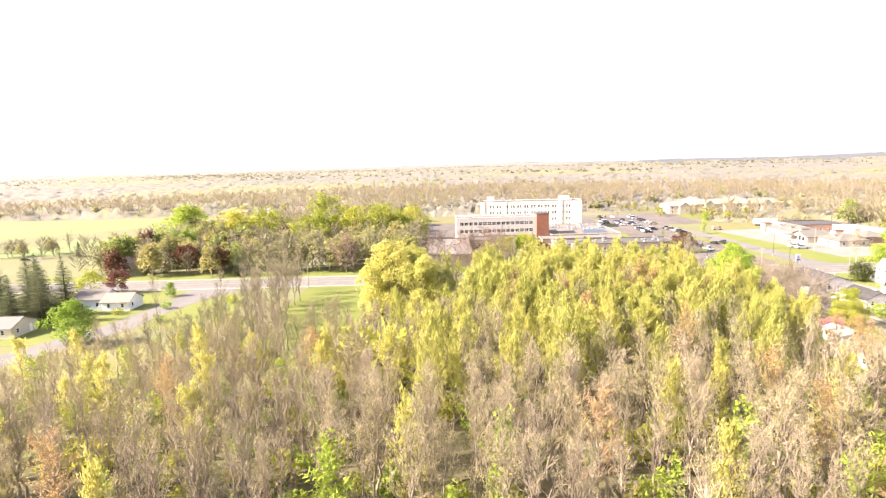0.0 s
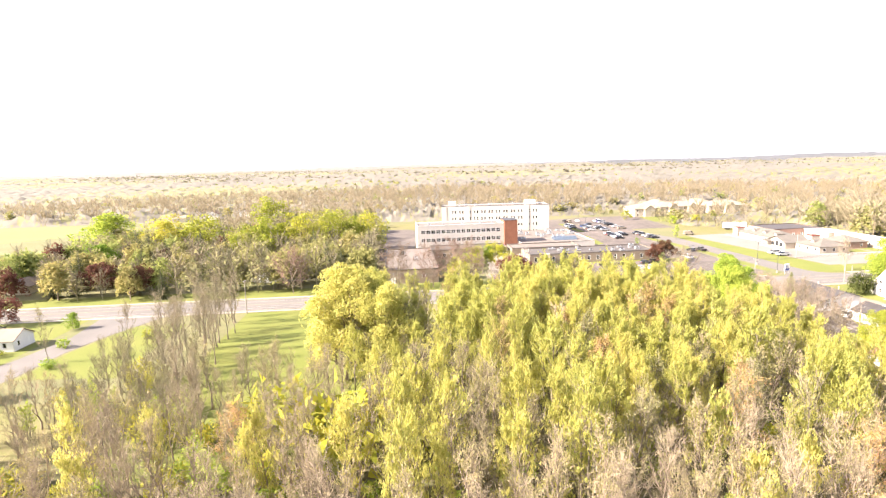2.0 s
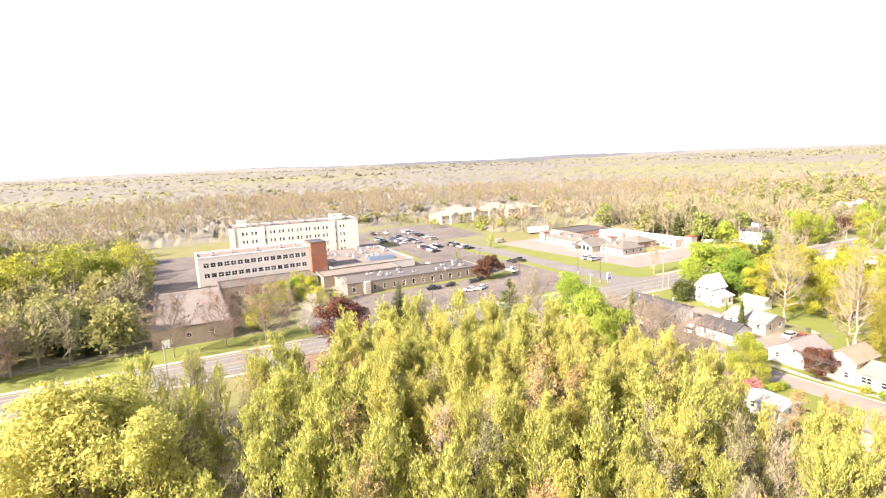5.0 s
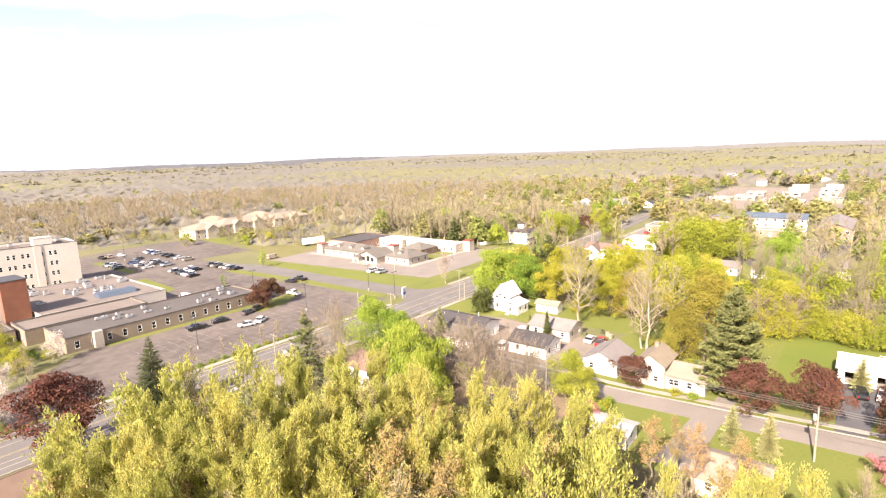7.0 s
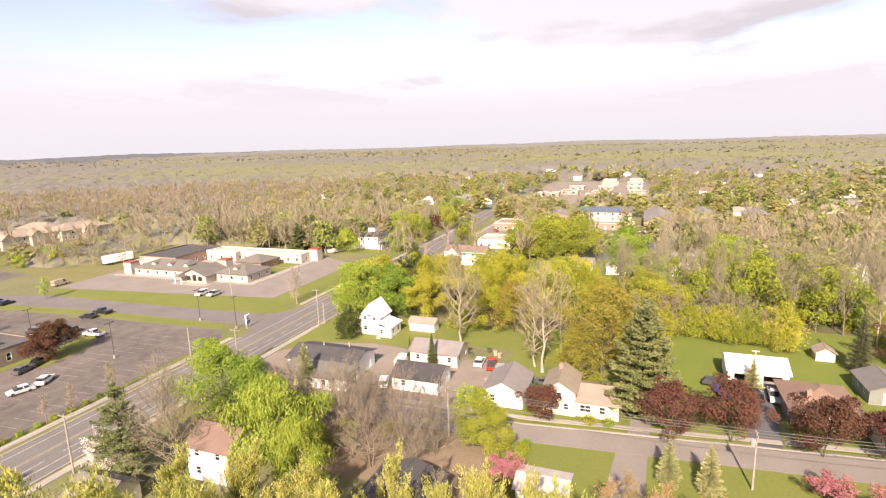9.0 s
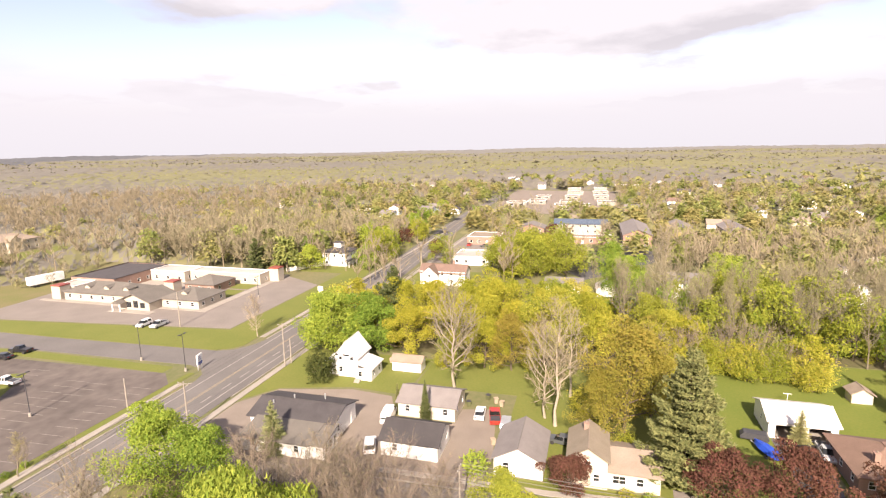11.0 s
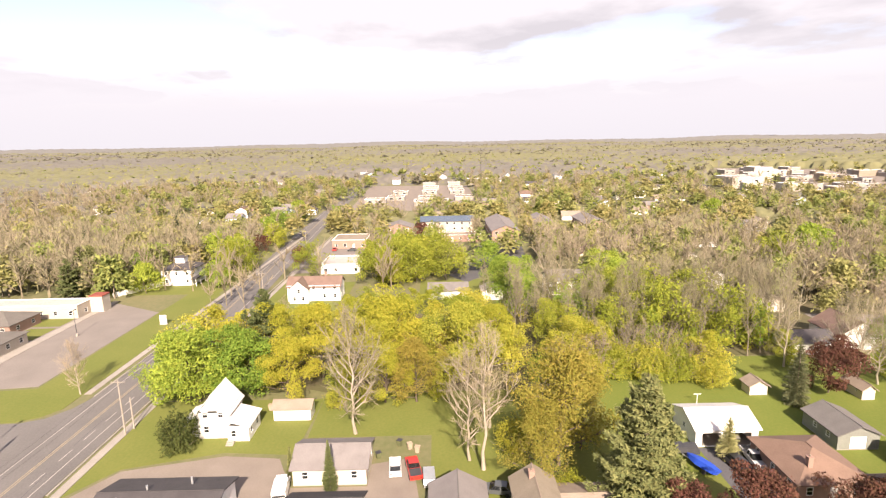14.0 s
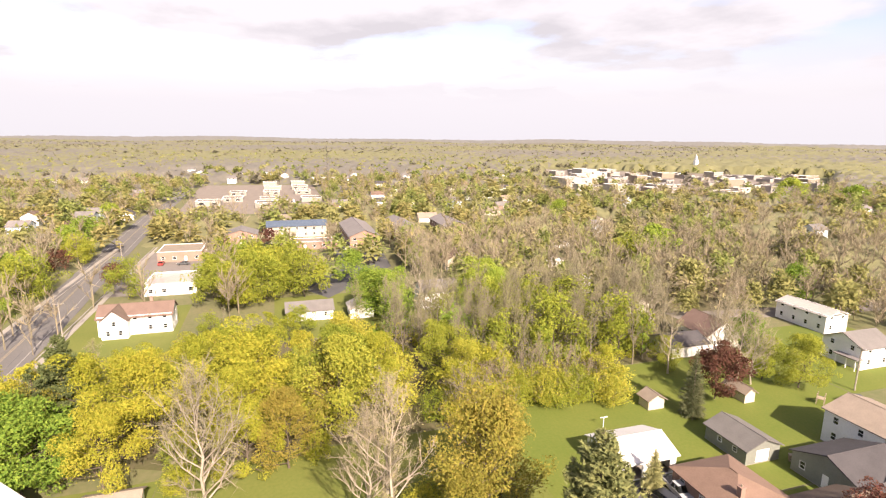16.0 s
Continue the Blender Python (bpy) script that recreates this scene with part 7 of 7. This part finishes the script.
for j in range(7):
    r = 505 + 48 * j + far_rng.uniform(-6, 6)
    for i in range(9 + j):
        a = radians(-28.6 - 23.6 * (i + far_rng.uniform(0.2, 0.8)) / (9 + j))
        if far_rng.random() < 0.62:
            k, tall = far_rng.choice((0, 1, 4, 2, 3, 4, 3, 1)), far_rng.uniform(0.8, 1.35)
            copy_thing(shops[k], pose(72 + r * math.cos(a), 135 + r * math.sin(a), 0, 0, 0, far_rng.choice((0, 180)) + 6) @ Matrix.Diagonal((far_rng.uniform(0.9, 1.5), far_rng.uniform(0.9, 1.6), tall, 1)))
copy_thing(shops[5], pose(550, -147, 0, 0, 0, 4) @ Matrix.Diagonal((1.3, 1.5, 0.8, 1)))
copy_thing(shops[4], pose(462, 136, 0) @ Matrix.Diagonal((1.1, 2.6, 1.0, 1)))
copy_thing(shops[3], pose(478, 180, 0) @ Matrix.Diagonal((0.8, 1.5, 1.0, 1)))
copy_thing(shops[4], pose(637, 87, 0) @ Matrix.Diagonal((1.0, 2.4, 1.7, 1)))
for i in range(10):
    x, y = 496 + 46 * (i % 4) + far_rng.uniform(-6, 6), (112, 140, 166, 188)[i // 4] + far_rng.uniform(-3, 3)
    copy_thing(shops[3 + i % 2], pose(x, y, 0, 0, 0, far_rng.choice((0, 90))) @ Matrix.Diagonal((1.0, 1.3, 0.85, 1)))
for i in range(10):
    copy_thing(shops[3], pose(1440 + 42 * i, -800 + 40 * i, 0, 0, 0, -44) @ Matrix.Diagonal((1.7, 2.6, 1.9, 1)))

# ---- vehicles ----
def paint(name, c):
    m = bpy.data.materials.new(name)
    m.use_nodes = True
    p = m.node_tree.nodes["Principled BSDF"]
    p.inputs["Base Color"].default_value = (*c, 1)
    p.inputs["Roughness"].default_value, p.inputs["Coat Weight"].default_value = 0.35, 0.6
    return m


PAINTS = {"white": (0.72, 0.72, 0.71), "silver": (0.42, 0.43, 0.44), "black": (0.015, 0.015, 0.018), "dark grey": (0.07, 0.075, 0.08), "red": (0.38, 0.03, 0.02), "blue": (0.03, 0.06, 0.20), "tan": (0.34, 0.29, 0.22)}
PAINT = {k: paint("car_paint_" + k.replace(" ", "_"), v) for k, v in PAINTS.items()}
lamp_white, lamp_red = mat("headlight_glass", (0.7, 0.7, 0.68), rough=0.15), mat("tail_light_glass", (0.35, 0.02, 0.02), rough=0.2)
BODY = {  # lower profile, cabin (base x0, x1, top x0, x1, z0, z1), wheel places, half width
    "car": ([(-2.3, 0.32), (2.3, 0.32), (2.32, 0.62), (2.2, 0.78), (1.1, 0.93), (-1.75, 0.97), (-2.25, 0.9), (-2.34, 0.6)], (-1.85, 1.15, -1.25, 0.35, 0.92, 1.44), (-1.4, 1.42), 0.89),
    "suv": ([(-2.3, 0.38), (2.3, 0.38), (2.34, 0.8), (2.2, 0.98), (1.15, 1.08), (-2.25, 1.10), (-2.34, 0.7)], (-2.22, 1.2, -2.0, 0.45, 1.06, 1.74), (-1.4, 1.42), 0.93),
    "pickup_truck": ([(-2.75, 0.45), (2.65, 0.45), (2.7, 0.85), (2.5, 1.05), (1.3, 1.12), (-2.75, 1.12)], (-0.75, 1.4, -0.5, 0.7, 1.10, 1.78), (-1.75, 1.7), 0.96),
    "van": ([(-2.6, 0.4), (2.6, 0.4), (2.62, 0.85), (2.35, 1.15), (1.9, 1.2), (-2.6, 1.2)], (-2.58, 1.95, -2.5, 1.3, 1.18, 2.1), (-1.6, 1.6), 0.98),
}
car_patterns = {}


def vehicle(kind, colour, x, y, turn=0.0, label="", group="parked cars"):
    """A parked vehicle: body, glazed cabin with roof, four wheels, lights."""
    at = pose(x, y, 0.05, 0, 0, turn)
    text = label or f"{colour} {kind.replace('_', ' ')} parked on the asphalt"
    if (kind, colour) in car_patterns:
        return tagged(copy_thing(car_patterns[(kind, colour)], at), text)
    prof, (a, b, c, d, z0, z1), ax, w = BODY[kind]
    root = thing(kind, text, "car" if kind in ("car", "suv") else kind.replace("_truck", " truck"), at, group)
    body = Shape().side(prof, -w, w)
    part("body", body, PAINT[colour], root)
    i, j = w - 0.06, w - 0.24
    cab = Shape().add([(a, -i, z0), (b, -i, z0), (b, i, z0), (a, i, z0), (c, -j, z1), (d, -j, z1), (d, j, z1), (c, j, z1)], [(3, 2, 1, 0), (4, 5, 6, 7), (0, 1, 5, 4), (1, 2, 6, 5), (2, 3, 7, 6), (3, 0, 4, 7)])
    part("cabin_glass", cab, M["car_glass"], root)
    top = Shape().box(c - 0.04, d + 0.04, -j - 0.03, j + 0.03, z1, z1 + 0.06)
    for q in (a, (a + b) / 2 - 0.2):      # side pillars
        p = c if q == a else (c + d) / 2
        for sg in (-1, 1):
            top.add([(q, sg * (i + 0.01), z0), (q + 0.16, sg * (i + 0.01), z0), (p + 0.16, sg * (j + 0.02), z1), (p, sg * (j + 0.02), z1)], [(0, 1, 2, 3)])
    if kind == "van":
        top.box(-2.55, 0.7, -w + 0.02, w - 0.02, 1.19, 2.05)
    part("roof_panel", top, PAINT[colour], root)
    if kind == "pickup_truck":
        part("load_bed", Shape().box(-2.68, -0.85, -w + 0.1, w - 0.1, 1.05, 1.125), M["metal_dark"], root)
    r = 0.33 if kind == "car" else 0.38
    wheel = Shape().tube((0, -0.11, 0), (0, 0.11, 0), r, r, 14).mesh("wheel", M["rubber"])
    for u in ax:
        for sg in (-1, 1):
            part("wheel", wheel, None, root, at=pose(u, sg * (w - 0.08), r - 0.05))
    f, bk = max(p[0] for p in prof), min(p[0] for p in prof)
    for sg in (-1, 1):
        part("headlight", Shape().box(f - 0.12, f + 0.01, sg * (w - 0.3) - 0.16, sg * (w - 0.3) + 0.16, 0.62, 0.76), lamp_white, root)
        part("tail_light", Shape().box(bk - 0.01, bk + 0.1, sg * (w - 0.25) - 0.14, sg * (w - 0.25) + 0.14, 0.68, 0.84), lamp_red, root)
    car_patterns[(kind, colour)] = root
    return root


vehicle("van", "white", 121.3, 153.2, 8, "white van parked on the gravel yard")
vehicle("suv", "white", 111.4, 152.6, 20, "white estate car beside the dark-roofed bungalow")
vehicle("car", "white", 126.4, 137.4, 5, "white car on the dirt beside the red pickup")
vehicle("pickup_truck", "red", 125.8, 134.6, 12, "red pickup truck on the dirt behind the houses")
vehicle("suv", "black", 125.6, 86.2, 10, "black car in front of the white garage")
vehicle("pickup_truck", "silver", 126.4, 82.8, 175, "grey pickup in front of the white garage")
vehicle("car", "dark grey", 120.5, 122.5, 80, "dark car on the patio behind the tan-roofed house")
vehicle("pickup_truck", "black", 138.4, 31.5, 60, "black pickup parked by the back lawn")
for k, c, x, y, a in (("suv", "white", 154.4, 240.2, 4), ("pickup_truck", "silver", 155.0, 235.6, 2)):
    vehicle(k, c, x, y, a + 180, f"{c} {k.replace('_', ' ')} on the clinic lot")
for k, c, x, y, a in (("pickup_truck", "white", 115.6, 238.3, 95), ("suv", "black", 115.8, 247.4, 92), ("car", "black", 126.2, 254.6, 100), ("car", "white", 92.0, 221.4, 30), ("car", "black", 98.4, 233.0, 20), ("car", "dark grey", 94.2, 231.6, 15),
                      ("pickup_truck", "black", 77.6, 230.6, 175), ("car", "black", 84.8, 231.2, 172), ("car", "silver", 87.0, 221, 160), ("van", "white", 92.1, 266, 90), ("suv", "dark grey", 112.5, 256.6, 96), ("pickup_truck", "black", 130.6, 254.5, 95)):
    vehicle(k, c, x, y, a, f"{c} {k.replace('_', ' ')} on the hospital parking lot")
lot_rng = random.Random(12)
for x0, y0, dx, dy, n, share in ((127.2, 313, 0.3, -2.95, 7, 0.95), (128.4, 336, 0.0, 2.95, 15, 0.6), (111.6, 298.6, 0.1, 2.9, 7, 0.85), (118.2, 309, 0.0, 2.9, 3, 1.0), (101.6, 340, 0.1, 2.9, 8, 0.5), (109.8, 335, 0.1, 2.9, 10, 0.6), (116.6, 332, 0.0, 2.9, 11, 0.55), (107.5, 380, 2.9, 0.0, 4, 0.8)):
    for i in range(n):
        if lot_rng.random() < share:
            vehicle(lot_rng.choice(("car", "car", "suv", "pickup_truck")), lot_rng.choice(("white", "silver", "black", "dark grey", "black", "blue", "dark grey", "tan", "black")), x0 + dx * i, y0 + dy * i, (4 if dy else 94) + lot_rng.choice((0, 180)), group="cars on the hospital lot")
for i, (x, y) in enumerate(((309.8, 98), (303, 96), (297, 98), (303.5, 106.5), (265, 168), (292, 170), (294, 178), (272, 164))):
    vehicle("car", ("black", "dark grey", "red", "silver")[i % 4], x, y + (7.5 if i == 0 else 0), 90 * (i % 2), group="far parked cars")

boat = thing("boat_on_trailer", "small boat under a bright blue tarpaulin on a trailer", "boat", pose(124.9, 91.4, 0.05, 0, 0, 25))
tarp = mat("blue_tarpaulin", (0.02, 0.07, 0.42), (0.015, 0.05, 0.32), 1.5, 0.5, 0.4)
hull = []
for u, w, z in ((-2.6, 0.95, 1.15), (-1.2, 1.1, 1.45), (0.6, 1.05, 1.5), (2.0, 0.6, 1.35), (2.8, 0.06, 1.2)):
    hull += [(u, -w, 0.85), (u, -w * 0.5, z), (u, w * 0.5, z), (u, w, 0.85), (u * 0.95, 0, 0.45)]
faces = [tuple(range(5)), tuple(range(24, 19, -1))]
for i in range(4):
    for j in range(5):
        faces.append((i * 5 + j, i * 5 + (j + 1) % 5, i * 5 + 5 + (j + 1) % 5, i * 5 + 5 + j))
part("tarpaulin", Shape().add(hull, faces), tarp, boat)
part("trailer_frame", Shape().box(-2.4, 3.6, -0.06, 0.06, 0.38, 0.5).box(-1.1, -0.9, -0.9, 0.9, 0.32, 0.44), M["metal_grey"], boat)
for sg in (-1, 1):
    part("wheel", Shape().tube((-1, sg * 0.85, 0.25), (-1, sg * 1.05, 0.25), 0.3, 0.3, 12), M["rubber"], boat)
for x, y, a, l in ((129.0, 92.2, 80, "dark covered trailer beside the white garage"), (123.2, 132.2, 4, "white trailer with a pale cover on the dirt")):
    tr = thing("covered_trailer", l, "trailer", pose(x, y, 0.04, 0, 0, a))
    part("cover", Shape().side([(-2.0, 0.5), (2.0, 0.5), (2.1, 0.9), (1.6, 1.5), (-1.7, 1.6), (-2.1, 1.0)], -0.85, 0.85), M["metal_dark"] if a > 50 else M["metal_grey"], tr)
    for sg in (-1, 1):
        part("wheel", Shape().tube((0, sg * 0.87, 0.3), (0, sg * 1.05, 0.3), 0.3, 0.3, 12), M["rubber"], tr)
for i, (x, y, a) in enumerate(((186, 316.5, -8),)):
    tr = thing("box_trailer", "long white box trailer parked behind the clinic", "trailer", pose(x, y, 0.04, 0, 0, a + 90 * 0))
    part("box", Shape().box(-6, 6, -1.25, 1.25, 1.0, 3.9), M["white_trim"], tr)
    for u in (-4.6, -3.4):
        for sg in (-1, 1):
            part("wheel", Shape().tube((u, sg * 0.9, 0.48), (u, sg * 1.2, 0.48), 0.5, 0.5, 12), M["rubber"], tr)
    part("landing_leg", Shape().box(3.6, 3.8, -0.9, 0.9, 0, 1.0), M["metal_dark"], tr)
bus = vehicle("van", "tan", 151.5, 303, 0, "pale bus parked behind the clinic lot")
# clutter in the yards
for x, y, k in ((132.0, 135.5, 0), (133.0, 137.2, 1), (131.0, 134.2, 0), (129.6, 140.3, 1), (117.5, 133.4, 0), (126.6, 79.0, 1), (139.6, 84, 0), (126.8, 61.0, 1), (128, 60.2, 0), (146.0, 162.2, 0), (147.2, 161.4, 1)):
    bin_ = thing("rubbish_bin", "green plastic wheeled bin in the yard" if k else "brown wooden crate in the yard", "bin" if k else "crate", pose(x, y, 0.03, 0, 0, x * 37 % 90))
    part("body", Shape().add([(-.3, -.3, 0), (.3, -.3, 0), (.3, .3, 0), (-.3, .3, 0), (-.38, -.38, 1), (.38, -.38, 1), (.38, .38, 1), (-.38, .38, 1)], [(3, 2, 1, 0), (4, 5, 6, 7), (0, 1, 5, 4), (1, 2, 6, 5), (2, 3, 7, 6), (3, 0, 4, 7)]), M["spruce"] if k else M["plank"], bin_)
    part("lid", Shape().box(-0.42, 0.42, -0.42, 0.42, 1.0, 1.07), M["metal_dark"] if k else M["plank"], bin_)

# ---- poles, lamps, wires, signs ----
def utility_pole(x, y, h, arm=1.2, turn=0.0, label="weathered wooden utility pole with a crossarm", box=False):
    p = thing("utility_pole", label, "pole", pose(x, y, 0, 0, 0, turn), "utility poles")
    part("post", Shape().tube((0, 0, -0.3), (0, 0, h), 0.16, 0.11, 8), M["pole_wood"], p)
    if arm:
        a = part("crossarm", Shape().box(-0.06, 0.06, -arm, arm, h - 0.45, h - 0.33), M["pole_wood"], p)
        for u in (-arm + 0.1, 0, arm - 0.1):
            part("insulator", Shape().tube((0, u, h - 0.33), (0, u, h - 0.15), 0.05, 0.03, 6), M["metal_grey"], a)
    if box:
        part("transformer", Shape().tube((0.35, 0, h - 2.0), (0.35, 0, h - 1.1), 0.25, 0.25, 10), M["metal_grey"], p)
    return p


POLES = [(138.2, 185.0, 10.2), (108.3, 185.4, 9.6), (71, 183.6, 9.6), (34, 183.8, 10), (-5, 184, 10), (-48, 184, 10), (178, 185, 10), (214, 185, 10), (248, 188, 9.8), (290, 190, 10)]
for x, y, h in POLES:
    utility_pole(x, y, h)
utility_pole(110.4, 200.6, 7.6, 0, label="short bare wooden pole by the parking lot")
utility_pole(156.2, 229.5, 10.0, 0, label="wooden pole at the edge of the clinic lot")
utility_pole(140.2, 184.6, 6.0, 0, label="short wooden stub pole by the road")
STREET_POLES = [(97.0, 91, 8.4), (97.4, 134, 8.6), (101.5, 50, 8.6), (105, 12, 8.6)]
for i, (x, y, h) in enumerate(STREET_POLES):
    utility_pole(x, y, h, 0.9, 90, box=i == 0, label="wooden utility pole with transformer beside the side street" if i == 0 else "wooden utility pole beside the side street")
utility_pole(143, 26, 9.2, 0.9, 90)


def wires(points, offs, z_drop, sag, label):
    """Cables between poles, sagging a little."""
    for o in offs:
        w = thing("cable", label, "cable", group="overhead cables")
        for (x0, y0, h0), (x1, y1, h1) in zip(points[:-1], points[1:]):
            s = Shape()
            n = 7
            d = math.hypot(x1 - x0, y1 - y0)
            nx, ny = -(y1 - y0) / d * o, (x1 - x0) / d * o
            pts = [(x0 + (x1 - x0) * i / n + nx, y0 + (y1 - y0) * i / n + ny, h0 - z_drop + (h1 - h0) * i / n - sag * 4 * (i / n) * (1 - i / n)) for i in range(n + 1)]
            V = [(x + a, y + b, z) for x, y, z in pts for a, b in ((0.022, 0), (0, 0.022), (-0.022, 0), (0, -0.022))]
            V = [(x, y, z + (0.022, 0, -0.022, 0)[i % 4]) for i, (x, y, z) in enumerate(V)]
            s.add(V, [(4 * k + j, 4 * k + (j + 1) % 4, 4 * k + 4 + (j + 1) % 4, 4 * k + 4 + j) for k in range(n) for j in range(4)])
            part("span", s, M["wire"], w)


wires(sorted(POLES), (-1.1, 0.0, 1.1), 0.15, 0.5, "dark overhead cable along the main road")
wires(sorted(STREET_POLES, key=lambda p: p[1]), (-0.8, 0.0, 0.8), 0.15, 0.45, "dark overhead cable along the side street")
wires(sorted(STREET_POLES, key=lambda p: p[1]), (0.1,), 1.9, 0.5, "thick low cable along the side street")


def lot_lamp(x, y, h):
    p = thing("lot_lamp", "tall dark metal parking-lot lamp on a concrete foot", "lamp", pose(x, y, 0), "lot lamps")
    part("foot", Shape().tube((0, 0, 0), (0, 0, 0.8), 0.3, 0.28, 10), M["concrete"], p)
    part("post", Shape().tube((0, 0, 0.8), (0, 0, h), 0.09, 0.06, 8), M["metal_dark"], p)
    part("arm", Shape().box(-0.8, 0.8, -0.04, 0.04, h, h + 0.08), M["metal_dark"], p)
    for sg in (-1, 1):
        part("lamp_head", Shape().box(sg * 0.8 - 0.3, sg * 0.8 + 0.3, -0.2, 0.2, h + 0.02, h + 0.18), M["metal_dark"], p)


for x, y, h in ((106, 219, 8.5), (133.4, 220.4, 8.8), (130.6, 205.4, 8.6), (70, 215, 8.5), (108, 250, 8.5), (104, 330, 8.5), (112, 365, 8.5), (188, 226, 7)):
    lot_lamp(x, y, h)
sign = thing("pylon_sign", "white and blue entrance sign on two posts", "sign", pose(132.3, 203.0, 0, 0, 0, 12))
for u in (-0.8, 0.8):
    part("post", Shape().box(u - 0.07, u + 0.07, -0.07, 0.07, 0, 1.2), M["metal_grey"], sign)
panel = part("panel", Shape().box(-1.0, 1.0, -0.15, 0.15, 1.2, 3.6), M["white_trim"], sign)
blue = paint("sign_blue", (0.05, 0.08, 0.28))
for sd in (-0.165, 0.153):
    part("blue_band", Shape().box(-0.95, 0.95, sd, sd + 0.012, 1.25, 2.0), blue, panel)
    for q in range(3):
        part("text_bar", Shape().box(-0.7, 0.6 - 0.2 * q, sd, sd + 0.012, 2.3 + 0.38 * q, 2.48 + 0.38 * q), blue, panel)
sg2 = thing("monument_sign", "small white stone entrance sign on the verge", "sign", pose(196, 207.2, 0, 0, 0, 90))
part("slab", Shape().box(-0.9, 0.9, -0.2, 0.2, 0.2, 2.7), M["white_trim"], sg2)
part("base", Shape().box(-1.1, 1.1, -0.3, 0.3, 0, 0.2), M["concrete"], sg2)
tp = thing("washing_line_post", "white T-shaped washing line post on the lawn", "post", pose(144.8, 82.8, 0, 0, 0, 90))
part("post", Shape().tube((0, 0, 0), (0, 0, 1.9), 0.06, 0.06, 8), M["white_trim"], tp)
part("crossbar", Shape().box(-0.7, 0.7, -0.05, 0.05, 1.9, 2.0), M["white_trim"], tp)
swing = thing("play_frame", "small garden play frame with a blue slide", "play equipment", pose(140.6, 38.2, 0.02, 0, 0, 30))
for u in (-0.6, 0.6):
    for v in (-0.6, 0.6):
        part("post", Shape().box(u - 0.06, u + 0.06, v - 0.06, v + 0.06, 0, 2.2), M["plank"], swing)
part("deck", Shape().box(-0.7, 0.7, -0.7, 0.7, 1.2, 1.3), M["plank"], swing)
part("slide", Shape().front([(-0.7, 1.25), (-0.7, 1.33), (-3.0, 0.25), (-3.0, 0.17)], -0.3, 0.3), tarp, swing)
# white fence behind the clinic
fence = thing("panel_fence", "low white panel fence at the wood's edge", "fence", pose(231, 232.5, 0, 0, 0, -32))
for i in range(9):
    part("panel", Shape().box(i * 2.0 - 9, i * 2.0 - 7.06, -0.03, 0.03, 0.1, 1.8), M["white_trim"], fence)
    part("post", Shape().box(i * 2.0 - 9.06, i * 2.0 - 8.94, -0.09, 0.09, 0, 1.95), M["white_trim"], fence)
mast = thing("radio_mast", "slender far lattice radio mast above the town", "mast", pose(570, 90, 0))
for k in range(3):
    a = 2.094 * k
    part("mast_leg", Shape().tube((1.2 * math.cos(a), 1.2 * math.sin(a), 0), (0.4 * math.cos(a), 0.4 * math.sin(a), 40), 0.07, 0.05, 5), M["wire"], mast)
br = Shape()
for i in range(13):
    z, r0, r1 = i * 3.1, 1.2 - 0.0182 * i * 3.1, 1.2 - 0.0182 * (i + 1) * 3.1
    for k in range(3):
        a, b = 2.094 * k, 2.094 * (k + 1)
        br.tube((r0 * math.cos(a), r0 * math.sin(a), z), (r1 * math.cos(b), r1 * math.sin(b), z + 3.1), 0.03, 0.03, 3)
part("bracing", br, M["wire"], mast)
steeple = thing("church_tower", "white far church tower with a pointed spire", "church", pose(771, -497, 0) @ Matrix.Diagonal((0.9, 0.9, 0.95, 1)))
part("tower", Shape().box(-3, 3, -3, 3, 0, 16), M["white_siding"], steeple)
part("spire", Shape().add([(-2.6, -2.6, 16), (2.6, -2.6, 16), (2.6, 2.6, 16), (-2.6, 2.6, 16), (0, 0, 27)], [(3, 2, 1, 0), (0, 1, 4), (1, 2, 4), (2, 3, 4), (3, 0, 4)]), M["white_trim"], steeple)
